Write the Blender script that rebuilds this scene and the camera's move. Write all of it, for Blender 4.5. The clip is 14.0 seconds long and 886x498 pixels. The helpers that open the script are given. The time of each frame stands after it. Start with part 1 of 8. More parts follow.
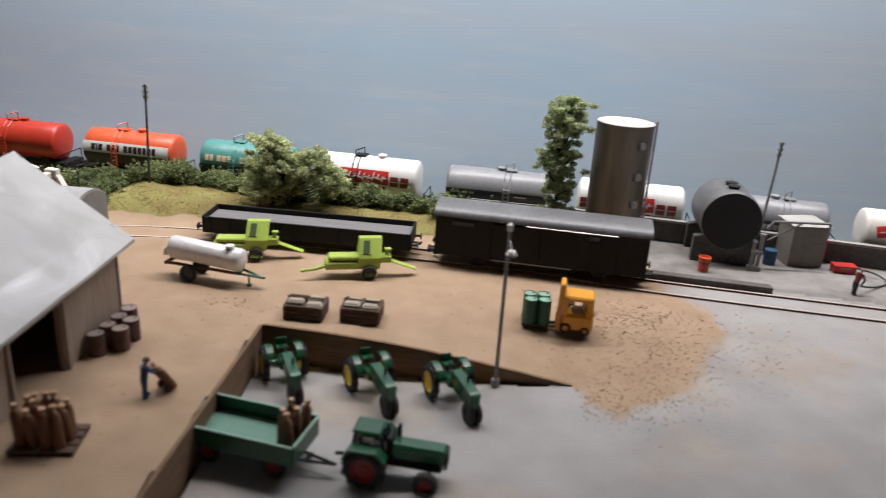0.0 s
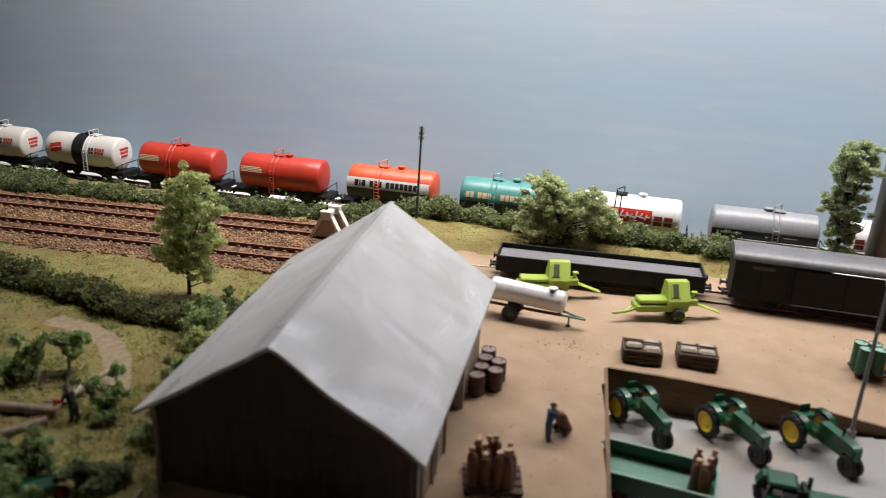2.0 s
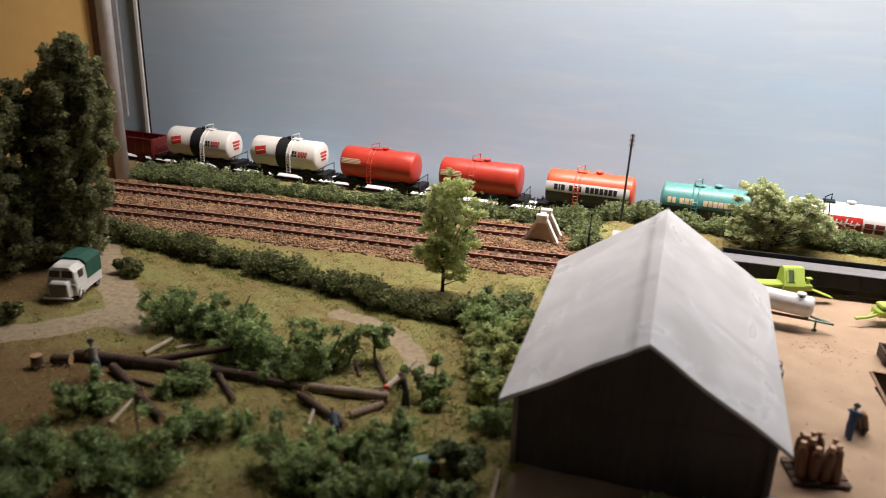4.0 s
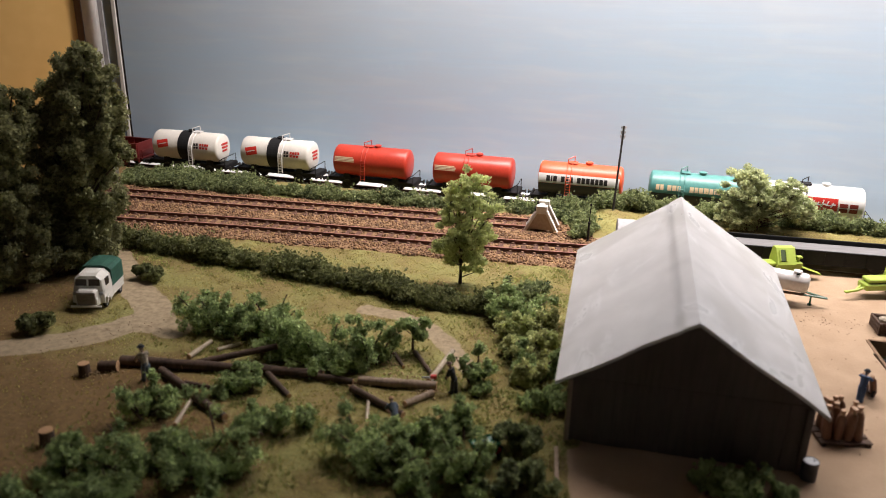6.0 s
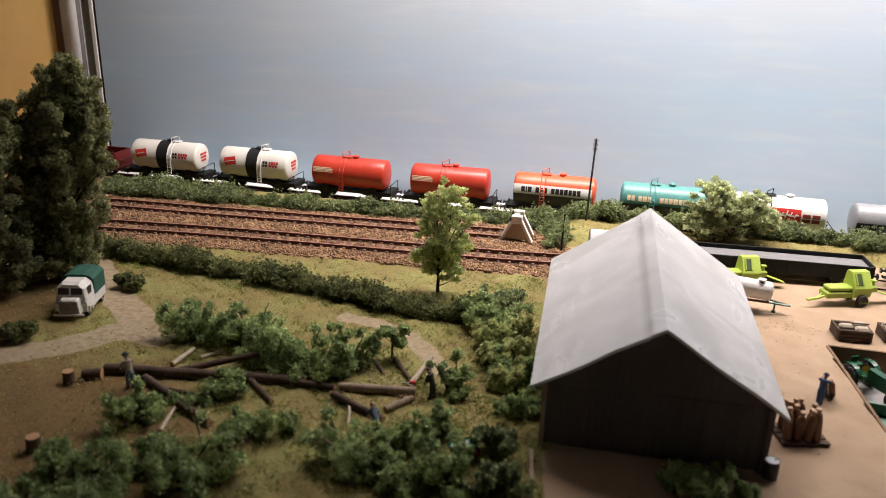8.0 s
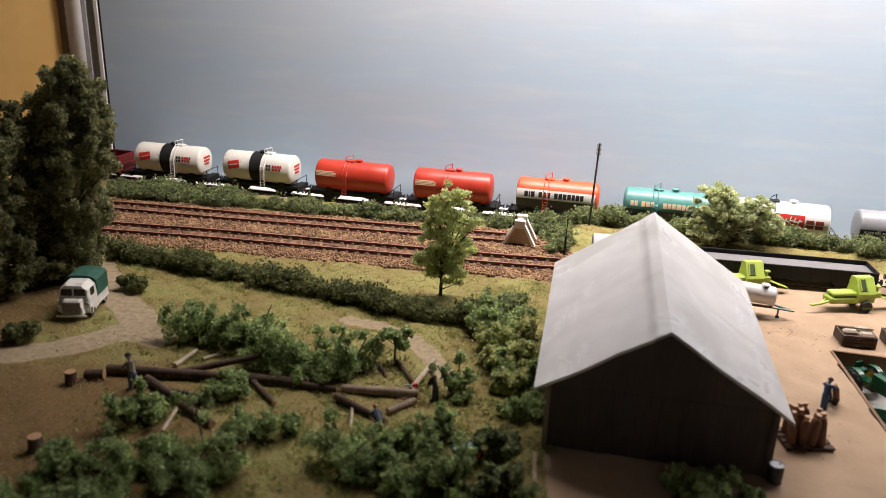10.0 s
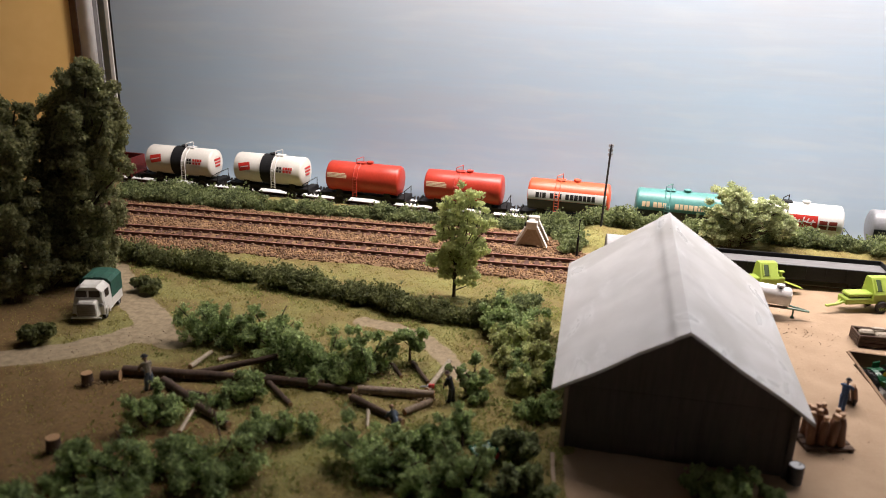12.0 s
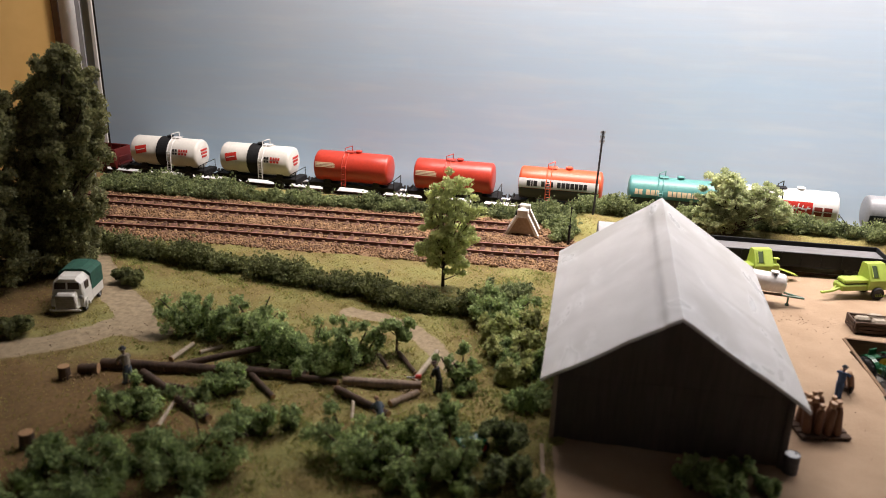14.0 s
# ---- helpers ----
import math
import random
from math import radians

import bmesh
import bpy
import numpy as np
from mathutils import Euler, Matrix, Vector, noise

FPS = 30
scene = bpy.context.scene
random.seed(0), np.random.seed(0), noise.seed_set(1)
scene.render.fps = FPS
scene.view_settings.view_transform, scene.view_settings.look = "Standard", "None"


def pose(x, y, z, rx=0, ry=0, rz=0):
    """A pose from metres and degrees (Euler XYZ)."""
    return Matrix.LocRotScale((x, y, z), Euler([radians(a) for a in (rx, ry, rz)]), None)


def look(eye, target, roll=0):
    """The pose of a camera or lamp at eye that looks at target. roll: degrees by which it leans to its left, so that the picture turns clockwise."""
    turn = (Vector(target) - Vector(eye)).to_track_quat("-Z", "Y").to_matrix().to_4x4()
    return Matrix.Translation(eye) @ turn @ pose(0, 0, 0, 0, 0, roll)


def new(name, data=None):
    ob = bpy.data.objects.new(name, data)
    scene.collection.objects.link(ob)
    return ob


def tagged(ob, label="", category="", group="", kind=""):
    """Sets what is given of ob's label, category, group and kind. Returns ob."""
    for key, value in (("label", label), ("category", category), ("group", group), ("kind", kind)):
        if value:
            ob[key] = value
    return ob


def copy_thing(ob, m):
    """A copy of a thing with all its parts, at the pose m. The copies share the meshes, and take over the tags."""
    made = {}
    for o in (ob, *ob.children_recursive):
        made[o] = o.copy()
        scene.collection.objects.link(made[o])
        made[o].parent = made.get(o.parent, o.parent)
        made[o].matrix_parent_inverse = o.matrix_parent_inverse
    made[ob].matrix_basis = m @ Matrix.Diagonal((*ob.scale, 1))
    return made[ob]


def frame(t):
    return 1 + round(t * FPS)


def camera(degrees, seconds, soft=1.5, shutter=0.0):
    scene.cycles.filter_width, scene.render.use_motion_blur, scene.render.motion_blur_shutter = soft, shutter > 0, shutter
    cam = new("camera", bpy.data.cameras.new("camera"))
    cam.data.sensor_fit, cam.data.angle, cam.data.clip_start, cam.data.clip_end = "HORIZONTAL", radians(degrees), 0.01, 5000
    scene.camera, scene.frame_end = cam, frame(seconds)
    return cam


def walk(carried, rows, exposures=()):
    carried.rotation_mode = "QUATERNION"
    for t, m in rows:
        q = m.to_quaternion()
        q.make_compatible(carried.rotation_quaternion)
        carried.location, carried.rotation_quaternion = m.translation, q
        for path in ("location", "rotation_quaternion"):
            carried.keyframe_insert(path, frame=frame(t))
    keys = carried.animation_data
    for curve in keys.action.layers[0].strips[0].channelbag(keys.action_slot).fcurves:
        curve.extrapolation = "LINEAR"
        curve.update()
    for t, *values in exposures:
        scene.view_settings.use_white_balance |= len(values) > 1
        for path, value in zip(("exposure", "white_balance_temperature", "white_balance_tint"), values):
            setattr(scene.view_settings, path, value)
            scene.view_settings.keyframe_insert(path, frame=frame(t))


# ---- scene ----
cam = camera(60.0, 14.0, soft=0.9, shutter=0.35)
cam.data.dof.use_dof, cam.data.dof.focus_distance, cam.data.dof.aperture_fstop = True, 0.66, 12.0
PATH = [
    (0, (0.036, 0.076, 0.182), (0.001, 1.95, -0.516), 1.4),
    (0.5, (-0.005, 0.074, 0.181), (-0.093, 1.945, -0.519), 1.2),
    (1, (-0.043, 0.069, 0.189), (-0.185, 1.944, -0.493), 0.7),
    (1.5, (-0.077, 0.062, 0.194), (-0.278, 1.934, -0.479), 0.4),
    (2, (-0.109, 0.055, 0.203), (-0.347, 1.925, -0.465), 0.3),
    (2.5, (-0.131, 0.052, 0.205), (-0.407, 1.918, -0.458), -0.1),
    (3, (-0.16, 0.04, 0.212), (-0.48, 1.897, -0.458), -0.3),
    (3.5, (-0.192, 0.025, 0.216), (-0.558, 1.875, -0.451), -0.5),
    (4, (-0.225, 0.008, 0.216), (-0.621, 1.849, -0.457), -0.4),
    (4.2, (-0.235, 0.003, 0.218), (-0.633, 1.845, -0.452), -0.3),
    (6.3, (-0.273, -0.023, 0.228), (-0.498, 1.838, -0.47), -1.1),
    (6.5, (-0.273, -0.026, 0.23), (-0.484, 1.842, -0.455), -1.0),
    (7, (-0.274, -0.029, 0.227), (-0.456, 1.843, -0.453), -0.8),
    (7.5, (-0.276, -0.03, 0.228), (-0.463, 1.842, -0.451), -0.6),
    (8, (-0.273, -0.032, 0.231), (-0.459, 1.841, -0.446), -0.4),
    (10.5, (-0.275, -0.033, 0.228), (-0.467, 1.846, -0.43), -0.1),
    (11, (-0.276, -0.036, 0.232), (-0.476, 1.842, -0.427), -0.3),
    (11.5, (-0.275, -0.034, 0.233), (-0.482, 1.84, -0.434), -0.6),
    (12, (-0.28, -0.033, 0.227), (-0.484, 1.847, -0.426), -0.4),
    (12.5, (-0.283, -0.028, 0.224), (-0.492, 1.85, -0.434), -0.5),
    (13, (-0.279, -0.022, 0.226), (-0.472, 1.853, -0.443), -0.4),
    (13.5, (-0.278, -0.022, 0.223), (-0.471, 1.853, -0.446), -0.4),
    (14, (-0.276, -0.023, 0.22), (-0.468, 1.852, -0.449), -0.7),
]
LEVEL = pose(-0.1, 0, 0) @ pose(0, 0, 0, 0, -2.2, 0) @ pose(0.1, 0, 0)
EXPOSURES = [(0, -0.57, 6200, 11), (1.5, -0.44, 6230, 11), (3, -0.20, 6400, 12), (4, -0.01, 6540, 14), (6.5, 0.09, 6660, 15), (14, 0.09, 6660, 15)]
walk(cam, [(t, LEVEL @ look(eye, target, roll)) for t, eye, target, roll in PATH], EXPOSURES)

# ---------------------------------------------------------------- light
world = bpy.data.worlds.new("room_air")
scene.world = world
world.use_nodes = True
world.node_tree.nodes["Background"].inputs[0].default_value = (0.8, 0.85, 1.0, 1)
world.node_tree.nodes["Background"].inputs[1].default_value = 0.05


def area_lamp(name, at, target, sx, sy, watts, colour, spread=180):
    d = bpy.data.lights.new(name, "AREA")
    d.spread = radians(spread)
    d.shape, d.size, d.size_y, d.energy, d.color = "RECTANGLE", sx, sy, watts, colour
    ob = new(name, d)
    ob.matrix_world = look(at, target)
    return ob


LAMP_AT, LAMP_TO, LAMP_LONG = (0.06, 0.655, 0.62), (0.06, 0.83, 0.25), 1.06
area_lamp("strip_lamp_light", LAMP_AT, LAMP_TO, LAMP_LONG, 0.05, 12.7, (1.0, 0.93, 0.875), 138)

# ---------------------------------------------------------------- materials
RGB = lambda c: (c[0], c[1], c[2], 1.0)


def material(name, base, dark=None, rough=0.6, metal=0.0, grain=400.0, patch=30.0, mix=0.5, bump=0.15, bump_scale=None, coat=0.0, trans=0.0, alpha=1.0, per_island=0.0, per_object=0.0, stretch=(1, 1, 1), hue=0.0):
    """Two-scale procedural surface: broad patches and fine grain, in object space."""
    m = bpy.data.materials.new(name)
    m.use_nodes = True
    nt = m.node_tree
    N, L = nt.nodes.new, nt.links.new
    b = nt.nodes["Principled BSDF"]
    dark = dark or tuple(0.7 * c for c in base)
    geo = N("ShaderNodeTexCoord")
    mp = N("ShaderNodeMapping")
    mp.inputs["Scale"].default_value = stretch
    L(geo.outputs["Object"], mp.inputs["Vector"])
    n1, n2 = N("ShaderNodeTexNoise"), N("ShaderNodeTexNoise")
    n1.inputs["Scale"].default_value, n2.inputs["Scale"].default_value = patch, grain
    n1.inputs["Detail"].default_value, n2.inputs["Detail"].default_value = 3, 4
    L(mp.outputs[0], n1.inputs["Vector"]), L(mp.outputs[0], n2.inputs["Vector"])
    add = N("ShaderNodeMath")
    add.operation = "ADD"
    mul = N("ShaderNodeMath")
    mul.operation, mul.inputs[1].default_value = "MULTIPLY", 0.5
    L(n1.outputs[0], add.inputs[0]), L(n2.outputs[0], add.inputs[1]), L(add.outputs[0], mul.inputs[0])
    ramp = N("ShaderNodeValToRGB")
    ramp.color_ramp.elements[0].position, ramp.color_ramp.elements[1].position = 0.5 - 0.25 * mix, 0.5 + 0.25 * mix
    ramp.color_ramp.elements[0].color, ramp.color_ramp.elements[1].color = RGB(dark), RGB(base)
    L(mul.outputs[0], ramp.inputs[0])
    col = ramp.outputs[0]
    if per_island or per_object:
        src = N("ShaderNodeNewGeometry").outputs["Random Per Island"] if per_island else N("ShaderNodeObjectInfo").outputs["Random"]
        mr = N("ShaderNodeMapRange")
        k = per_island or per_object
        mr.inputs["To Min"].default_value, mr.inputs["To Max"].default_value = 1 - k, 1 + k
        L(src, mr.inputs["Value"])
        hs = N("ShaderNodeHueSaturation")
        L(mr.outputs[0], hs.inputs["Value"]), L(col, hs.inputs["Color"])
        if hue:
            mh = N("ShaderNodeMapRange")
            mh.inputs["To Min"].default_value, mh.inputs["To Max"].default_value = 0.5 - hue, 0.5 + hue
            L(src, mh.inputs["Value"]), L(mh.outputs[0], hs.inputs["Hue"])
        col = hs.outputs[0]
    L(col, b.inputs["Base Color"])
    b.inputs["Roughness"].default_value, b.inputs["Metallic"].default_value = rough, metal
    b.inputs["Coat Weight"].default_value = coat
    b.inputs["Transmission Weight"].default_value = trans
    if bump:
        bp = N("ShaderNodeBump")
        bp.inputs["Strength"].default_value, bp.inputs["Distance"].default_value = bump, 0.0006
        n3 = N("ShaderNodeTexNoise")
        n3.inputs["Scale"].default_value, n3.inputs["Detail"].default_value = bump_scale or grain, 4
        L(mp.outputs[0], n3.inputs["Vector"]), L(n3.outputs[0], bp.inputs["Height"]), L(bp.outputs[0], b.inputs["Normal"])
    return m


def roof_paint():
    """Chalky grey card with brushed pale smears, soft dark stains and a few specks."""
    m = bpy.data.materials.new("grey_card_roof")
    m.use_nodes = True
    nt = m.node_tree
    N, L = nt.nodes.new, nt.links.new
    b = nt.nodes["Principled BSDF"]
    tc = N("ShaderNodeTexCoord")

    def noise(scale, stretch=(1, 1, 1), detail=5, warp=0.0):
        mp, n = N("ShaderNodeMapping"), N("ShaderNodeTexNoise")
        mp.inputs["Scale"].default_value = stretch
        n.inputs["Scale"].default_value, n.inputs["Detail"].default_value, n.inputs["Distortion"].default_value = scale, detail, warp
        L(tc.outputs["Object"], mp.inputs[0]), L(mp.outputs[0], n.inputs["Vector"])
        return n.outputs[0]

    def step(src, lo, hi, top):
        r = N("ShaderNodeMapRange")
        r.interpolation_type = "SMOOTHSTEP"
        r.inputs["From Min"].default_value, r.inputs["From Max"].default_value, r.inputs["To Max"].default_value = lo, hi, top
        L(src, r.inputs["Value"])
        return r.outputs[0]

    def blend(f, a, c):
        x = N("ShaderNodeMix")
        x.data_type = "RGBA"
        x.inputs["B"].default_value = RGB(c)
        L(f, x.inputs["Factor"]), L(a, x.inputs["A"])
        return x.outputs["Result"]

    ramp = N("ShaderNodeValToRGB")
    ramp.color_ramp.elements[0].position, ramp.color_ramp.elements[1].position = 0.32, 0.68
    ramp.color_ramp.elements[0].color, ramp.color_ramp.elements[1].color = RGB((0.485, 0.48, 0.475)), RGB((0.565, 0.558, 0.552))
    L(noise(42), ramp.inputs[0])
    col = blend(step(noise(15, (1.0, 1.7, 1.0), 4, 0.8), 0.50, 0.66, 0.60), ramp.outputs[0], (0.385, 0.378, 0.36))
    col = blend(step(noise(21, (1.6, 0.8, 1.0), 6, 1.2), 0.54, 0.70, 0.85), col, (0.71, 0.705, 0.70))
    col = blend(step(noise(260, (1, 1, 1), 2), 0.76, 0.80, 0.7), col, (0.20, 0.19, 0.18))
    L(col, b.inputs["Base Color"])
    L(step(noise(21, (1.6, 0.8, 1.0), 6, 1.2), 0.75, 0.45, 0.62), b.inputs["Roughness"])
    bp = N("ShaderNodeBump")
    bp.inputs["Strength"].default_value, bp.inputs["Distance"].default_value = 0.25, 0.0006
    L(noise(70), bp.inputs["Height"]), L(bp.outputs[0], b.inputs["Normal"])
    return m


M_roof = roof_paint()
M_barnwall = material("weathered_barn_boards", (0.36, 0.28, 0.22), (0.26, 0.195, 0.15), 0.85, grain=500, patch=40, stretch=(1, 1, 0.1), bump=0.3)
# gables far darker than the side boards: their shade is in the colour
M_gable = material("shaded_gable_boards", (0.082, 0.066, 0.057), (0.052, 0.042, 0.036), 0.85, grain=500, patch=40, stretch=(1, 1, 0.1), bump=0.3)
M_black = material("matt_black_plastic", (0.019, 0.019, 0.020), (0.012, 0.012, 0.013), 0.65, grain=600, patch=60, bump=0.05)
M_black.node_tree.nodes["Principled BSDF"].inputs["Specular IOR Level"].default_value = 0.2
M_dark = material("gap_shade", (0.02, 0.018, 0.016), None, 0.9)
M_sky = None


def sky_paint():
    m = bpy.data.materials.new("painted_sky_board")
    m.use_nodes = True
    nt = m.node_tree
    N, L = nt.nodes.new, nt.links.new
    b = nt.nodes["Principled BSDF"]
    b.inputs["Roughness"].default_value = 0.55
    tc = N("ShaderNodeTexCoord")
    sep = N("ShaderNodeSeparateXYZ")
    L(tc.outputs["Object"], sep.inputs[0])
    mp = N("ShaderNodeMapping")
    mp.inputs["Scale"].default_value = (0.55, 1, 2.4)
    L(tc.outputs["Object"], mp.inputs[0])
    clouds = N("ShaderNodeTexNoise")
    clouds.inputs["Scale"].default_value, clouds.inputs["Detail"].default_value, clouds.inputs["Roughness"].default_value = 5.5, 5, 0.55
    L(mp.outputs[0], clouds.inputs["Vector"])
    strk = N("ShaderNodeMapping")
    strk.inputs["Scale"].default_value = (3, 1, 75)
    L(tc.outputs["Object"], strk.inputs[0])
    brush = N("ShaderNodeTexNoise")
    brush.inputs["Scale"].default_value, brush.inputs["Detail"].default_value = 3.0, 6
    L(strk.outputs[0], brush.inputs["Vector"])
    up = N("ShaderNodeMapRange")
    up.inputs["From Min"].default_value, up.inputs["From Max"].default_value = 0.0, 0.42
    L(sep.outputs["Z"], up.inputs["Value"])
    ramp = N("ShaderNodeValToRGB")
    e = ramp.color_ramp.elements
    e[0].position, e[1].position = 0.0, 1.0
    e[0].color, e[1].color = (0.414, 0.546, 0.676, 1), (0.472, 0.518, 0.577, 1)
    a1 = N("ShaderNodeMath")
    a1.operation = "MULTIPLY_ADD"
    a1.inputs[1].default_value, a1.inputs[2].default_value = 1.9, -0.95
    L(clouds.outputs[0], a1.inputs[0])
    a2 = N("ShaderNodeMath")
    a2.operation = "MULTIPLY_ADD"
    a2.inputs[1].default_value, a2.inputs[2].default_value = 0.6, -0.30
    L(brush.outputs[0], a2.inputs[0])
    s1, s2 = N("ShaderNodeMath"), N("ShaderNodeMath")
    L(up.outputs[0], s1.inputs[0]), L(a1.outputs[0], s1.inputs[1])
    L(s1.outputs[0], s2.inputs[0]), L(a2.outputs[0], s2.inputs[1])
    L(s2.outputs[0], ramp.inputs[0])
    # dry-brushed pale smears, with a shape of their own
    mp2 = N("ShaderNodeMapping")
    mp2.inputs["Scale"].default_value = (7, 1, 48)
    mp2.inputs["Rotation"].default_value = (0, math.radians(2.5), 0)
    L(tc.outputs["Object"], mp2.inputs[0])
    smear = N("ShaderNodeTexNoise")
    smear.inputs["Scale"].default_value, smear.inputs["Detail"].default_value, smear.inputs["Distortion"].default_value = 1.6, 7, 0.5
    L(mp2.outputs[0], smear.inputs["Vector"])
    sr = N("ShaderNodeMapRange")
    sr.inputs["From Min"].default_value, sr.inputs["From Max"].default_value = 0.50, 0.78
    sr.inputs["To Max"].default_value = 0.42
    L(smear.outputs[0], sr.inputs["Value"])
    mx = N("ShaderNodeMix")
    mx.data_type = "RGBA"
    mx.inputs["B"].default_value = (0.565, 0.63, 0.67, 1)
    L(sr.outputs[0], mx.inputs["Factor"]), L(ramp.outputs[0], mx.inputs["A"]), L(mx.outputs["Result"], b.inputs["Base Color"])
    bp = N("ShaderNodeBump")
    bp.inputs["Strength"].default_value, bp.inputs["Distance"].default_value = 0.12, 0.0008
    L(brush.outputs[0], bp.inputs["Height"]), L(bp.outputs[0], b.inputs["Normal"])
    return m


M_sky = sky_paint()
M_ochre = material("ochre_wall_paint", (0.95, 0.61, 0.22), (0.90, 0.56, 0.19), 0.6, grain=60, patch=6, bump=0.1)
M_whitepaint = material("white_gloss_paint", (0.75, 0.73, 0.70), (0.62, 0.60, 0.57), 0.4, grain=120, patch=20, bump=0.05)
M_browntrim = material("brown_edge_paint", (0.30, 0.145, 0.06), (0.22, 0.10, 0.04), 0.6, grain=120, patch=20, bump=0.05)
M_yardedge = material("pale_card_edge", (0.40, 0.30, 0.225), (0.30, 0.215, 0.155), 0.85, grain=300, patch=40, bump=0.1)
M_greypost = material("grey_painted_post", (0.25, 0.24, 0.24), (0.18, 0.17, 0.17), 0.5, grain=120, patch=20, bump=0.05)
M_roomwall = material("plain_room_wall", (0.77, 0.76, 0.75), (0.71, 0.70, 0.69), 0.9, grain=20, patch=2, bump=0.1)
M_roomfloor = material("brown_room_floor", (0.28, 0.22, 0.17), (0.20, 0.16, 0.12), 0.7, grain=30, patch=3, bump=0.1)
M_pitwall = material("brown_timber_boarding", (0.22, 0.13, 0.07), (0.13, 0.075, 0.04), 0.85, grain=700, patch=60, stretch=(0.12, 0.12, 1), bump=0.3)
M_rail = material("rusty_rail_side", (0.15, 0.052, 0.036), (0.075, 0.028, 0.021), 0.7, metal=0.0, grain=500, patch=60)
M_railtop = material("worn_rail_head", (0.33, 0.15, 0.105), (0.22, 0.095, 0.068), 0.5, metal=0.1, grain=500, patch=60)
M_sleeper = material("brown_timber_sleeper", (0.15, 0.066, 0.042), (0.085, 0.038, 0.026), 0.85, grain=900, patch=120, stretch=(0.3, 1, 1), per_object=0.3)
# no metal: the gleam of the rail head is a pale colour
M_railgleam = material("pale_gleam_rail_head", (0.64, 0.56, 0.49), (0.48, 0.40, 0.34), 0.35, metal=0.0, grain=500, patch=60)
# near black to stand for the shade below the train
M_bedshade = material("shaded_track_bed", (0.060, 0.045, 0.036), (0.026, 0.020, 0.017), 0.95, grain=900, patch=120, bump=0.6)
M_chair = material("pale_rail_chair", (0.29, 0.165, 0.115), (0.17, 0.09, 0.06), 0.7, grain=900)

# ---------------------------------------------------------------- mesh helpers


def part(name, bm, mat, parent=None, label="", smooth=False):
    me = bpy.data.meshes.new(name)
    bm.to_mesh(me)
    bm.free()
    return part_mesh(name, me, mat, parent, label, smooth)


def part_mesh(name, me, mat, parent=None, label="", smooth=False):
    if mat is not None:
        for mm in (mat if isinstance(mat, (list, tuple)) else [mat]):
            me.materials.append(mm)
    if smooth:
        shade(me, smooth)
    ob = new(name, me)
    if parent is not None:
        ob.parent = parent
    return tagged(ob, label)


def shade(me, smooth):
    """Smooth faces; edges sharper than the given angle (radians) stay hard."""
    me.shade_smooth()
    if smooth is not True:
        me.set_sharp_from_angle(angle=smooth)


def thing(name, m, label, category, group="", kind=""):
    ob = new(name)
    ob.empty_display_size = 0.005
    ob.matrix_world = m
    return tagged(ob, label, category, group, kind)


def box(bm, x0, x1, y0, y1, z0, z1, bevel=0.0, m=None, mat_index=0):
    """A bevelled block between the given limits."""
    g = bmesh.ops.create_cube(bm, size=1.0)
    vs = g["verts"]
    for v in vs:
        v.co = Vector(((x0 + x1) / 2 + v.co.x * (x1 - x0), (y0 + y1) / 2 + v.co.y * (y1 - y0), (z0 + z1) / 2 + v.co.z * (z1 - z0)))
    if bevel:
        es = list({e for v in vs for e in v.link_edges})
        r = bmesh.ops.bevel(bm, geom=es, offset=bevel, segments=1, affect="EDGES", profile=0.5)
        vs = list({v for f in r["faces"] for v in f.verts} | {v for v in vs if v.is_valid})
    if m is not None:
        bmesh.ops.transform(bm, matrix=m, verts=vs)
    if mat_index:
        for f in {f for v in vs for f in v.link_faces}:
            f.material_index = mat_index
    return vs


def rod(bm, p, q, r0, r1=None, n=8, caps=True):
    """A round bar from p to q, tapering from r0 to r1."""
    p, q = Vector(p), Vector(q)
    r1 = r0 if r1 is None else r1
    d = q - p
    t = d.to_track_quat("Z", "Y").to_matrix().to_4x4()
    g = bmesh.ops.create_cone(bm, cap_ends=caps, segments=n, radius1=r0, radius2=r1, depth=d.length)
    bmesh.ops.transform(bm, matrix=Matrix.Translation((p + q) / 2) @ t, verts=g["verts"])
    return g["verts"]


def lathe(bm, profile, n=24, m=None):
    """A turned body from (radius, height) pairs about z."""
    rings = []
    for r, z in profile:
        if r < 1e-6:
            rings.append([bm.verts.new((0, 0, z))])
        else:
            rings.append([bm.verts.new((r * math.cos(2 * math.pi * k / n), r * math.sin(2 * math.pi * k / n), z)) for k in range(n)])
    made = []
    for a, b in zip(rings, rings[1:]):
        for k in range(n):
            j = (k + 1) % n
            if len(a) == 1 and len(b) > 1:
                made.append(bm.faces.new((a[0], b[j], b[k])))
            elif len(b) == 1 and len(a) > 1:
                made.append(bm.faces.new((a[k], a[j], b[0])))
            elif len(a) > 1:
                made.append(bm.faces.new((a[k], a[j], b[j], b[k])))
    vs = [v for r in rings for v in r]
    if m is not None:
        bmesh.ops.transform(bm, matrix=m, verts=vs)
    bmesh.ops.recalc_face_normals(bm, faces=made)
    return vs


